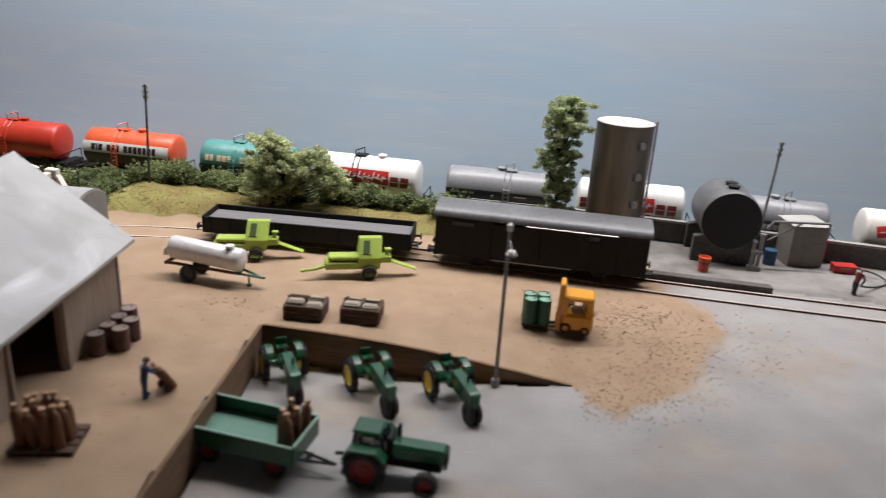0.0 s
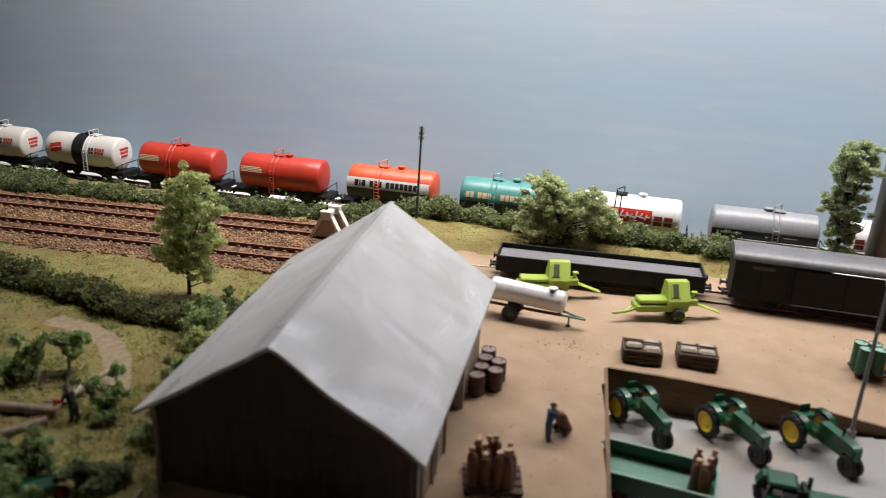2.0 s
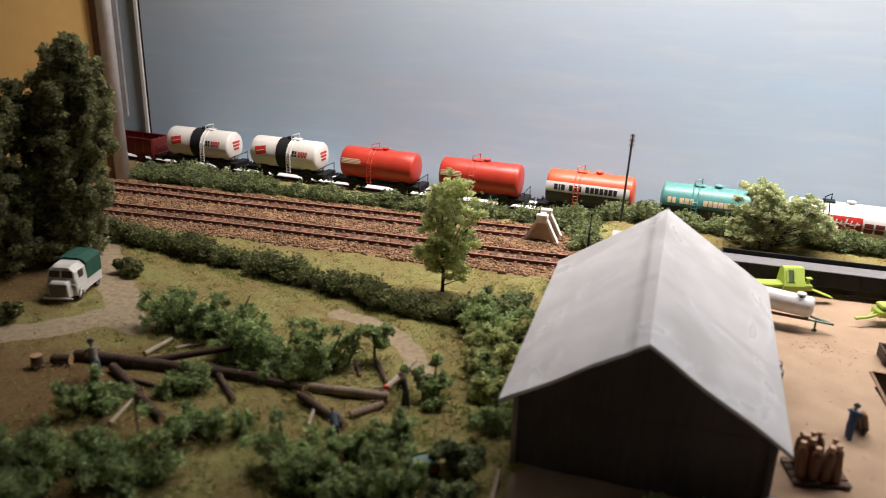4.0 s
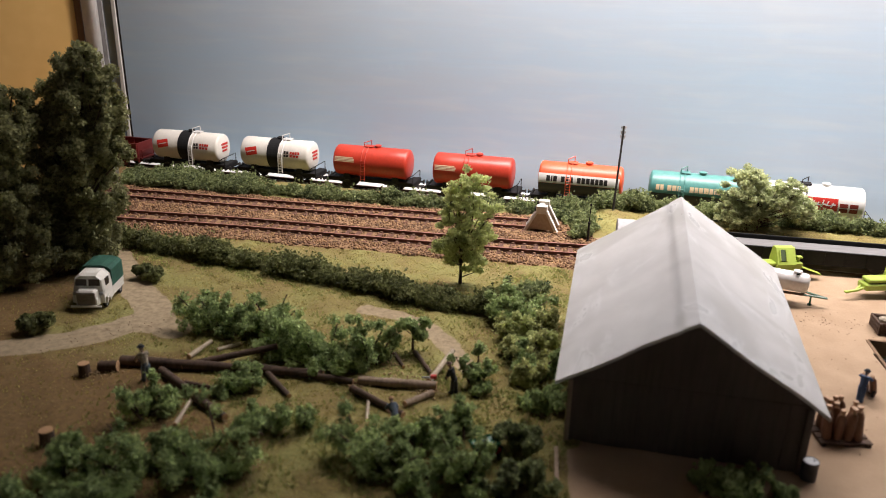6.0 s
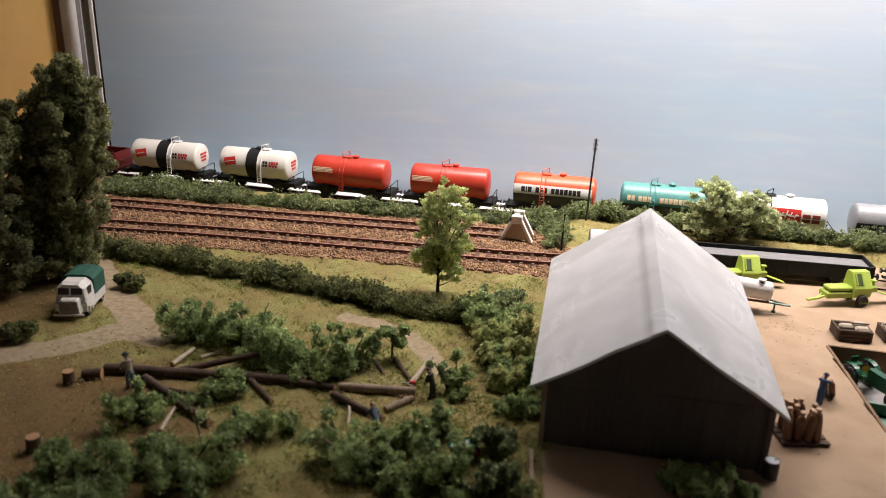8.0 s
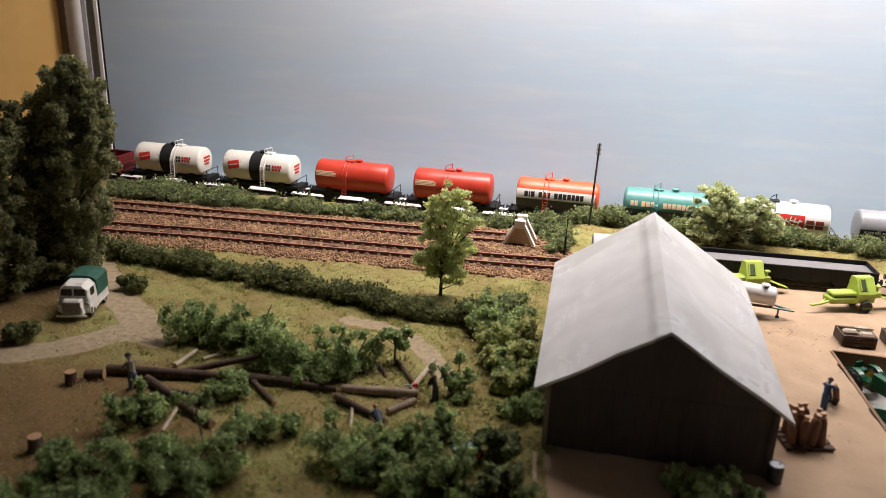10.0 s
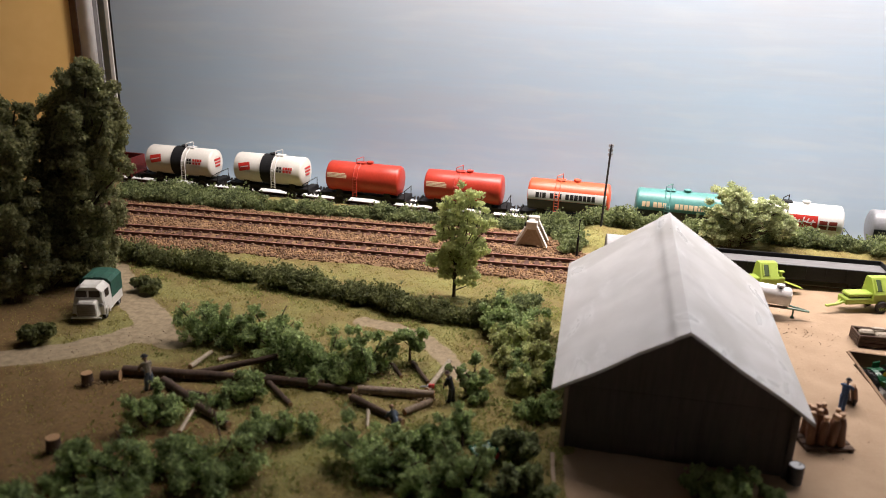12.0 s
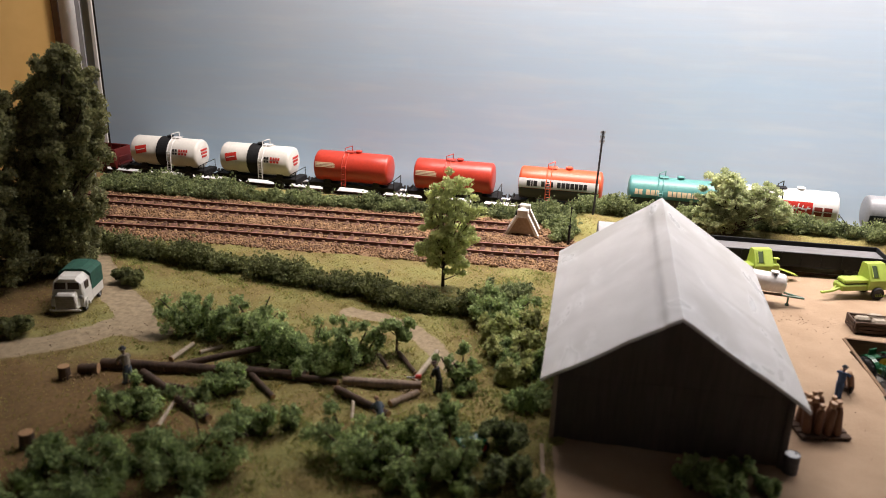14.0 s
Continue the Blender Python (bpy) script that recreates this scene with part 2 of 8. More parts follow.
def prism(bm, outline, y0, y1, m=None):
    """A solid from an (x, z) outline, drawn from y0 to y1."""
    a = [bm.verts.new((x, y0, z)) for x, z in outline]
    b = [bm.verts.new((x, y1, z)) for x, z in outline]
    fs = [bm.faces.new(a), bm.faces.new(b[::-1])]
    for k in range(len(a)):
        j = (k + 1) % len(a)
        fs.append(bm.faces.new((a[j], a[k], b[k], b[j])))
    bmesh.ops.recalc_face_normals(bm, faces=fs)
    if m is not None:
        bmesh.ops.transform(bm, matrix=m, verts=a + b)
    return a + b


def tube(bm, pts, r, n=6):
    for p, q in zip(pts, pts[1:]):
        rod(bm, p, q, r, n=n)


def curve_line(pts, step):
    """Evenly spaced points on a smooth line through the given ones."""
    P = [np.array(p, float) for p in pts]
    P = [2 * P[0] - P[1]] + P + [2 * P[-1] - P[-2]]
    out = []
    for i in range(1, len(P) - 2):
        for u in np.linspace(0, 1, 24, endpoint=False):
            a, b, c, d = P[i - 1 : i + 3]
            out.append(0.5 * (2 * b + (c - a) * u + (2 * a - 5 * b + 4 * c - d) * u * u + (3 * b - a - 3 * c + d) * u**3))
    out.append(P[-2])
    out = np.array(out)
    s = np.concatenate([[0], np.cumsum(np.linalg.norm(np.diff(out, axis=0), axis=1))])
    n = max(2, int(s[-1] / step) + 1)
    q = np.linspace(0, s[-1], n)
    return np.stack([np.interp(q, s, out[:, k]) for k in range(out.shape[1])], 1), s[-1]


def smoothstep(a, b, x):
    u = np.clip((x - a) / (b - a), 0, 1)
    return u * u * (3 - 2 * u)


# ---------------------------------------------------------------- lie of the land
TRAIN_LINE = [(-1.0, 0.812), (-0.687, 0.764), (-0.578, 0.750), (-0.47, 0.733), (-0.366, 0.719), (-0.25, 0.7045), (-0.157, 0.690), (0.0, 0.664), (0.06, 0.655), (0.19, 0.639), (0.3125, 0.6165), (0.62, 0.555), (0.95, 0.485)]
TRAIN_DROP = 0.0088   # the main line lies in a shallow cutting behind the hedge
FRONT_LINE = [(-0.90, 0.5865), (-0.614, 0.583), (-0.537, 0.5815), (-0.42, 0.575), (-0.29, 0.5670), (-0.23, 0.566)]
BACK_LINE = [(-0.755, 0.6475), (-0.645, 0.644), (-0.559, 0.638), (-0.45, 0.6325), (-0.333, 0.627), (-0.268, 0.624)]
SPUR_LINE = [(-0.23, 0.566), (-0.17, 0.574), (-0.10, 0.573), (-0.03, 0.568), (0.03, 0.560), (0.09, 0.552), (0.16, 0.5335), (0.30, 0.511), (0.55, 0.475), (0.9, 0.43)]
WALL_LINE = [(0.045, 0.640), (0.10, 0.633), (0.1966, 0.617), (0.315, 0.5918), (0.6, 0.533), (0.9, 0.465)]
PIT_CORNER, PIT_END = (-0.0660, 0.4425), (0.098, 0.4215)
PIT_NEAR = (-0.0890, 0.05)
PIT_FLOOR = -0.020


def pit_floor(x):
    """The paved hollow rises gently towards the road."""
    return np.minimum(0.0, PIT_FLOOR + 0.08 * np.maximum(np.asarray(x, float), 0.0))


def edge_x(y):
    """x of the loading bank's side wall at y."""
    return PIT_CORNER[0] + (PIT_NEAR[0] - PIT_CORNER[0]) * (PIT_CORNER[1] - y) / (PIT_CORNER[1] - PIT_NEAR[1])


def edge_y(x):
    return PIT_CORNER[1] + (PIT_END[1] - PIT_CORNER[1]) * (x - PIT_CORNER[0]) / (PIT_END[0] - PIT_CORNER[0])


def wobble(x, y, s, k):
    return np.sin(x * s + k) * np.cos(y * s * 1.3 + 2 * k) * 0.5 + np.sin(x * s * 2.3 + y * s * 1.7 + 3 * k) * 0.3 + np.cos(x * s * 4.1 - y * s * 3.7 + k) * 0.2


def land(x, y):
    """Height of the ground, before small roughness."""
    x, y = np.asarray(x, float), np.asarray(y, float)
    low = pit_floor(x)
    up = smoothstep(0.425, 0.50, y)
    top = low * np.clip((x + 0.066) / 0.164, 0, 1) ** 2.8 * (1 - up)
    pit = (x > edge_x(y)) & (y < edge_y(x)) & (x < 0.098)
    z = np.where(pit, low, top)
    # grassy bank behind the siding
    z = z + 0.010 * smoothstep(0.592, 0.622, y) * smoothstep(-0.27, -0.20, x) * smoothstep(0.17, 0.10, x) * smoothstep(-0.016, -0.026, y - line_y(x, TRAIN_LINE))
    # concrete pad of the depot
    pad = (y > line_y(x, SPUR_LINE) + 0.0165) & (x > 0.168)
    z = np.where(pad, 0.0028, z)
    return z - (TRAIN_DROP + 0.0012) * smoothstep(-0.0195, -0.0135, y - line_y(x, TRAIN_LINE))


def line_y(x, pts):
    return np.interp(x, [p[0] for p in pts], [p[1] for p in pts])


# ---------------------------------------------------------------- ground
def ground_material():
    m = bpy.data.materials.new("layout_ground")
    m.use_nodes = True
    nt = m.node_tree
    N, L = nt.nodes.new, nt.links.new
    b = nt.nodes["Principled BSDF"]
    b.inputs["Roughness"].default_value = 0.95
    tc = N("ShaderNodeTexCoord")

    def noise(scale, detail=4):
        n = N("ShaderNodeTexNoise")
        n.inputs["Scale"].default_value, n.inputs["Detail"].default_value = scale, detail
        L(tc.outputs["Object"], n.inputs["Vector"])
        return n.outputs[0]

    def ramp(src, *stops):
        r = N("ShaderNodeValToRGB")
        e = r.color_ramp.elements
        while len(e) < len(stops):
            e.new(0.5)
        for k, (p, c) in enumerate(stops):
            e[k].position, e[k].color = p, RGB(c)
        L(src, r.inputs[0])
        return r.outputs[0]

    def weight(name, spread, scale, soft=0.08):
        a = N("ShaderNodeAttribute")
        a.attribute_name = name
        n = noise(scale)
        s = N("ShaderNodeMath")
        s.operation = "MULTIPLY_ADD"
        s.inputs[1].default_value, s.inputs[2].default_value = spread, -spread / 2
        L(n, s.inputs[0])
        q = N("ShaderNodeMath")
        L(a.outputs["Fac"], q.inputs[0]), L(s.outputs[0], q.inputs[1])
        r = N("ShaderNodeMapRange")
        r.inputs["From Min"].default_value, r.inputs["From Max"].default_value = 0.5 - soft, 0.5 + soft
        L(q.outputs[0], r.inputs["Value"])
        return r.outputs[0]

    def blend(f, a, c):
        x = N("ShaderNodeMix")
        x.data_type = "RGBA"
        L(f, x.inputs["Factor"]), L(a, x.inputs["A"]), L(c, x.inputs["B"])
        return x.outputs["Result"]

    sand = blend(ramp(noise(900, 3), (0.55, (0, 0, 0)), (0.75, (1, 1, 1))), ramp(noise(45, 5), (0.3, (0.31, 0.212, 0.134)), (0.7, (0.385, 0.273, 0.18))), ramp(noise(300), (0.3, (0.28, 0.19, 0.122)), (0.7, (0.385, 0.285, 0.20))))
    bare = ramp(noise(30, 6), (0.3, (0.29, 0.278, 0.27)), (0.7, (0.36, 0.348, 0.338)))
    paved = blend(ramp(noise(17, 5), (0.50, (0, 0, 0)), (0.66, (0.75, 0.75, 0.75))), bare, ramp(noise(60, 5), (0.3, (0.33, 0.275, 0.225)), (0.7, (0.40, 0.335, 0.275))))
    grass = blend(ramp(noise(38, 4), (0.40, (0, 0, 0)), (0.62, (1, 1, 1))), ramp(noise(650, 4), (0.3, (0.142, 0.106, 0.037)), (0.7, (0.255, 0.194, 0.067))), ramp(noise(700, 4), (0.3, (0.152, 0.146, 0.045)), (0.7, (0.295, 0.27, 0.088))))
    track = ramp(noise(250, 5), (0.3, (0.225, 0.172, 0.105)), (0.7, (0.37, 0.288, 0.182)))
    stone = ramp(noise(1100, 3), (0.3, (0.13, 0.075, 0.04)), (0.7, (0.34, 0.20, 0.10)))
    col = blend(weight("paved", 0.9, 130, 0.24), sand, paved)
    pad = blend(ramp(noise(26, 5), (0.42, (0, 0, 0)), (0.62, (1, 1, 1))), ramp(noise(140, 5), (0.3, (0.235, 0.225, 0.215)), (0.7, (0.30, 0.288, 0.275))), ramp(noise(90, 5), (0.3, (0.15, 0.14, 0.13)), (0.7, (0.24, 0.225, 0.21))))
    col = blend(weight("pad", 0.2, 90), col, pad)
    col = blend(weight("grassy", 0.5, 90), col, grass)
    # brown earth, kept dark to hold the outer corner's dimmer light as well
    earth = ramp(noise(420, 5), (0.3, (0.11, 0.064, 0.022)), (0.7, (0.205, 0.127, 0.044)))
    col = blend(weight("bare", 0.9, 70, 0.30), col, earth)
    col = blend(weight("path", 0.5, 120), col, track)
    col = blend(weight("ballast", 0.3, 200), col, stone)
    L(col, b.inputs["Base Color"])
    bp = N("ShaderNodeBump")
    bp.inputs["Strength"].default_value, bp.inputs["Distance"].default_value = 0.35, 0.0006
    L(noise(600, 5), bp.inputs["Height"]), L(bp.outputs[0], b.inputs["Normal"])
    return m


def poly_distance(x, y, pts):
    """Distance from (x, y) to a line of points, and the signed side."""
    best = np.full(np.shape(x), 9.0)
    for (ax, ay), (bx, by) in zip(pts, pts[1:]):
        dx, dy = bx - ax, by - ay
        u = np.clip(((x - ax) * dx + (y - ay) * dy) / (dx * dx + dy * dy), 0, 1)
        best = np.minimum(best, np.hypot(x - ax - u * dx, y - ay - u * dy))
    return best


PATH_A = [(-0.66, 0.318), (-0.589, 0.3435), (-0.567, 0.353), (-0.549, 0.365), (-0.531, 0.382), (-0.514, 0.395), (-0.528, 0.417), (-0.552, 0.440), (-0.578, 0.472), (-0.60, 0.50)]
PATH_SPUR = [(-0.528, 0.392), (-0.497, 0.386)]
PATH_B = [(-0.311, 0.366), (-0.321, 0.384), (-0.332, 0.402), (-0.345, 0.417), (-0.361, 0.4275), (-0.385, 0.4345)]
PATH_WIDE, PATH_THIN = 0.0120, 0.0075


def ground_cover(x, y):
    """Weights of grass, worn path, ballast and paving at each place."""
    w, w2 = wobble(x, y, 60, 1.0), wobble(x, y, 38, 2.0)
    left = smoothstep(-0.246, -0.256, x + 0.002 * w * (y > 0.31) - 0.07 * (y - 0.3) * (y > 0.3) + 0.006 * (y < 0.3))
    left = np.maximum(left, smoothstep(0.598, 0.608, y + 0.004 * w + 0.02 * (x + 0.2)) * smoothstep(0.16, 0.12, x) * (y < line_y(x, TRAIN_LINE) + 0.014))
    path = np.maximum(smoothstep(PATH_WIDE + 0.004, PATH_WIDE - 0.004, np.minimum(poly_distance(x, y, PATH_A), poly_distance(x, y, PATH_SPUR)) + 0.003 * w), 0.80 * smoothstep(PATH_THIN + 0.004, PATH_THIN - 0.004, poly_distance(x, y, PATH_B) + 0.002 * w))
    path = path * left
    yf, yb = line_y(x, FRONT_LINE), line_y(x, BACK_LINE)
    bal = np.where((y > yf - 0.034 + 0.003 * w) & (y < yb + 0.031 + 0.003 * w) & (x < -0.215 - 0.8 * np.clip(y - 0.585, 0, 0.035)), 1.0, 0.0)
    low = (x > edge_x(y)) & (y < edge_y(x)) & (x < 0.098)
    ylow = np.interp(x, [0.09, 0.117, 0.156, 0.194], [0.424, 0.391, 0.419, 0.475])
    xout = np.interp(y, [0.391, 0.419, 0.475, 0.505, 0.53], [0.117, 0.156, 0.194, 0.192, 0.175])
    inside = np.minimum(y - ylow, np.where(y > 0.391, xout - x, 1.0)) + 0.005 * w2 + 0.003 * w
    paved = smoothstep(0.016, -0.014, inside) * smoothstep(0.090, 0.098, x)
    paved = np.maximum(paved, low * 1.0)
    paved = np.maximum(paved, ((y > line_y(x, SPUR_LINE) + 0.0165) & (x > 0.168)) * 1.0)
    return left, path, bal, paved


def bare_dim_earth(x, y):
    """Where the turf thins out to brown earth, also darkening for weaker light: the field's outer corner."""
    return np.maximum(smoothstep(-0.385, -0.500, x - 0.35 * (0.36 - y)) * smoothstep(0.395, 0.310, y) * 0.95, smoothstep(-0.555, -0.600, x) * 0.85)


def build_ground():
    xs = np.concatenate([np.arange(-1.1, -0.72, 0.01), np.arange(-0.72, 0.42, 0.0032), np.arange(0.42, 1.0, 0.01)])
    ys = np.concatenate([np.arange(-0.12, 0.22, 0.008), np.arange(0.22, 0.76, 0.0032), np.arange(0.76, 0.94, 0.01)])
    # snap grid lines onto the loading bank's edges so that its walls stand straight
    X, Y = np.meshgrid(xs, ys)
    Z = land(X, Y)
    left, path, bal, paved = ground_cover(X, Y)
    rough = 0.0009 * wobble(X, Y, 90, 0.3) + 0.0006 * wobble(X, Y, 240, 1.3)
    Z = Z + rough * (0.35 + 0.55 * left * (1 - path)) * (1 - 0.9 * paved)
    Z = Z + bal * 0.0008
    n, k = X.shape
    verts = np.stack([X.ravel(), Y.ravel(), Z.ravel()], 1)
    i = np.arange(n * k).reshape(n, k)
    faces = np.stack([i[:-1, :-1].ravel(), i[:-1, 1:].ravel(), i[1:, 1:].ravel(), i[1:, :-1].ravel()], 1)
    # leave out the faces that would bridge the bank's sheer walls
    zz = Z.ravel()[faces]
    inpit = (verts[faces].mean(1)[:, 0] > -0.095) & (verts[faces].mean(1)[:, 1] < 0.46)
    keep = ~(((zz.max(1) - zz.min(1)) > 0.0028) & inpit & (verts[faces].mean(1)[:, 0] < 0.1))
    keep &= verts[faces].mean(1)[:, 1] < line_y(verts[faces].mean(1)[:, 0], TRAIN_LINE) + 0.021
    me = bpy.data.meshes.new("ground")
    me.from_pydata(verts.tolist(), [], faces[keep].tolist())
    pad = ((Y > line_y(X, SPUR_LINE) + 0.0165) & (X > 0.168)) * 1.0
    for nm, val in (("pad", pad), ("bare", bare_dim_earth(X, Y)), ("grassy", left), ("path", path), ("ballast", bal), ("paved", paved)):
        a = me.attributes.new(nm, "FLOAT", "POINT")
        a.data.foreach_set("value", val.ravel().astype(np.float32))
    me.materials.append(ground_material())
    me.shade_smooth()
    ob = new("ground", me)
    return tagged(ob, "sandy yard, grey paving, dry grass and ballast of a model layout", "ground", kind="structure")


build_ground()


def bank_wall(name, pts, label):
    """A boarded retaining wall along the bank; pts give plan and top height."""
    bm = bmesh.new()
    dense = []
    for (p, q) in zip(pts, pts[1:]):
        for u in np.linspace(0, 1, 10, endpoint=False):
            dense.append(tuple(a + (b - a) * u for a, b in zip(p, q)))
    dense.append(pts[-1])
    thick = 0.0018
    rows = []
    for k, (x, y, z) in enumerate(dense):
        a, b = dense[max(0, k - 1)], dense[min(len(dense) - 1, k + 1)]
        d = Vector((b[0] - a[0], b[1] - a[1], 0)).normalized()
        nrm = Vector((-d.y, d.x, 0)) * thick
        rows.append([bm.verts.new(c) for c in ((x, y, -0.024), (x, y, z + 0.0006), (x + nrm.x, y + nrm.y, z + 0.0006), (x + nrm.x, y + nrm.y, -0.024))])
    for a, b in zip(rows, rows[1:]):
        for k in range(4):
            bm.faces.new((a[k], a[(k + 1) % 4], b[(k + 1) % 4], b[k]))
    bm.faces.new(rows[0]), bm.faces.new(rows[-1][::-1])
    bmesh.ops.recalc_face_normals(bm, faces=bm.faces)
    return tagged(part(name, bm, M_pitwall), label, "retaining wall", kind="structure")


bank_wall("retaining_wall_back", [(PIT_CORNER[0], PIT_CORNER[1], 0.0), *[(x, edge_y(x), float(land(x, edge_y(x) + 0.003))) for x in (-0.03, 0.0, 0.02, 0.035, 0.05, 0.06, 0.07, 0.08, 0.09, 0.098)]], "brown boarded retaining wall of the loading bank")
bank_wall("retaining_wall_side", [(PIT_NEAR[0], PIT_NEAR[1], 0.0), (PIT_CORNER[0], PIT_CORNER[1], 0.0)], "brown boarded side wall of the loading bank")


# ---------------------------------------------------------------- backdrop and room
def slab(name, x0, x1, y0, y1, z0, z1, mat, label, category, m=None):
    bm = bmesh.new()
    box(bm, x0, x1, y0, y1, z0, z1)
    ob = part(name, bm, mat)
    if m is not None:
        ob.matrix_world = m
    return tagged(ob, label, category, kind="structure")


BOARD = pose(-0.742, 0.8030, 0.0, 0, 0, -3.0)
slab("backdrop", 0.0, 2.2, 0.0, 0.012, -0.12, 0.75, M_sky, "hazy blue sky painted on a board", "backdrop", BOARD)
slab("backdrop_end_panel", -0.40, -0.0075, 0.004, 0.015, -0.12, 0.75, M_sky, "blue painted end panel beyond the board joint", "backdrop", BOARD)
slab("backdrop_joint_strip", -0.0068, -0.0030, -0.0012, 0.0060, -0.12, 0.75, M_whitepaint, "thin white strip over the board joint", "trim", BOARD)
# near-black slab stands for the shade in the open joint
slab("backdrop_gap_shade", -0.0029, -0.0004, 0.0010, 0.0110, -0.12, 0.75, M_dark, "dark strip for the shade in the gap beside the board joint", "trim", BOARD)
# the room's ochre partition ends in front of the main line, which runs on behind it
PARTITION = pose(-0.7010, 0.6800, 0.0, 0, 0, 22.0)
slab("wall_left", -1.2, -0.0135, 0.001, 0.022, -0.9, 1.6, M_ochre, "ochre painted partition beside the layout", "wall", PARTITION)
slab("wall_edge_trim", -0.0130, -0.0078, -0.0005, 0.018, -0.03, 1.6, M_browntrim, "brown edge strip of the ochre partition", "trim", PARTITION)
bm = bmesh.new()
lathe(bm, [(0.0, -0.03), (0.0070, -0.03), (0.0070, 0.90), (0.0, 0.90)], 20)
p = part("white_pipe", bm, M_whitepaint, smooth=True)
p.matrix_world = PARTITION
tagged(p, "white painted upright pipe at the partition's end", "pipe", kind="structure")
slab("grey_post", 0.0020, 0.0095, 0.0085, 0.0160, 0.062, 0.90, M_greypost, "grey painted upright strip behind the pipe", "trim", PARTITION)
slab("wall_north", -2.6, 2.6, 1.25, 1.35, -0.9, 1.6, M_roomwall, "plain room wall behind the layout", "wall")
slab("wall_south", -2.6, 2.6, -1.5, -1.4, -0.9, 1.6, M_roomwall, "plain room wall", "wall")
slab("wall_east", 2.5, 2.6, -1.4, 1.25, -0.9, 1.6, M_roomwall, "plain room wall", "wall")
slab("wall_west", -2.6, -2.5, -1.4, 1.25, -0.9, 1.6, M_roomwall, "plain room wall", "wall")
slab("ceiling", -2.6, 2.6, -1.5, 1.35, 1.6, 1.7, M_roomwall, "plain room ceiling", "ceiling")
slab("floor", -2.6, 2.6, -1.5, 1.35, -1.0, -0.9, M_roomfloor, "dark room floor", "floor")
slab("layout_base", -1.1, 1.0, -0.12, 0.93, -0.90, -0.030, M_roomfloor, "dark baseboard that carries the layout", "table")


def white_strip():
    """Bare white baseboard beside the main line; behind it a gap to the sky board."""
    line, _ = curve_line(TRAIN_LINE, 0.03)
    bm = bmesh.new()
    rows = []
    for x, y in line:
        edge = y + 0.0165 + 0.030
        rows.append([bm.verts.new((x, v, h - TRAIN_DROP)) for v, h in ((y + 0.0075, -0.004), (y + 0.0075, 0.0016), (edge, 0.0016), (edge, -0.004))])
    for a, b in zip(rows, rows[1:]):
        for k in range(4):
            bm.faces.new((a[k], a[(k + 1) % 4], b[(k + 1) % 4], b[k]))
    bmesh.ops.recalc_face_normals(bm, faces=bm.faces)
    return tagged(part("white_baseboard", bm, M_whitepaint), "bare white baseboard behind the main line", "baseboard", kind="structure")


white_strip()


def main_line_bed():
    """Dark track bed between the hedge and the white board; its colour holds the wagons' shade."""
    line, _ = curve_line(TRAIN_LINE, 0.03)
    bm = bmesh.new()
    rows = [[bm.verts.new((x, y + v, h - TRAIN_DROP)) for v, h in ((-0.0200, -0.006), (-0.0165, 0.0002), (0.0070, 0.0002), (0.0070, -0.006))] for x, y in line]
    for a, b in zip(rows, rows[1:]):
        for k in range(4):
            bm.faces.new((a[k], a[(k + 1) % 4], b[(k + 1) % 4], b[k]))
    bmesh.ops.recalc_face_normals(bm, faces=bm.faces)
    return tagged(part("track_bed", bm, M_bedshade), "track bed of the main line, coloured dark for shade", "track bed", kind="structure")


main_line_bed()


slab("yard_edge", -0.2632, -0.2614, 0.20, 0.2965, -0.010, 0.0016, M_yardedge, "thin pale edge of the sandy yard board", "trim")


# the strip lamp's housing, over its lit face
LAMP = thing("strip_lamp", look(LAMP_AT, LAMP_TO), "long white strip lamp over the layout", "lamp")
bm = bmesh.new()
box(bm, -LAMP_LONG / 2 - 0.01, LAMP_LONG / 2 + 0.01, -0.030, 0.030, 0.004, 0.030, 0.004)
part("housing", bm, M_whitepaint, LAMP)
for x in (-0.4, 0.4):
    top = LAMP.matrix_world.inverted() @ Vector((LAMP_AT[0] + x, LAMP_AT[1], 1.601))
    bm = bmesh.new()
    rod(bm, (x, 0, 0.026), top, 0.0022, n=8)
    part("hanging_rod", bm, M_whitepaint, LAMP)


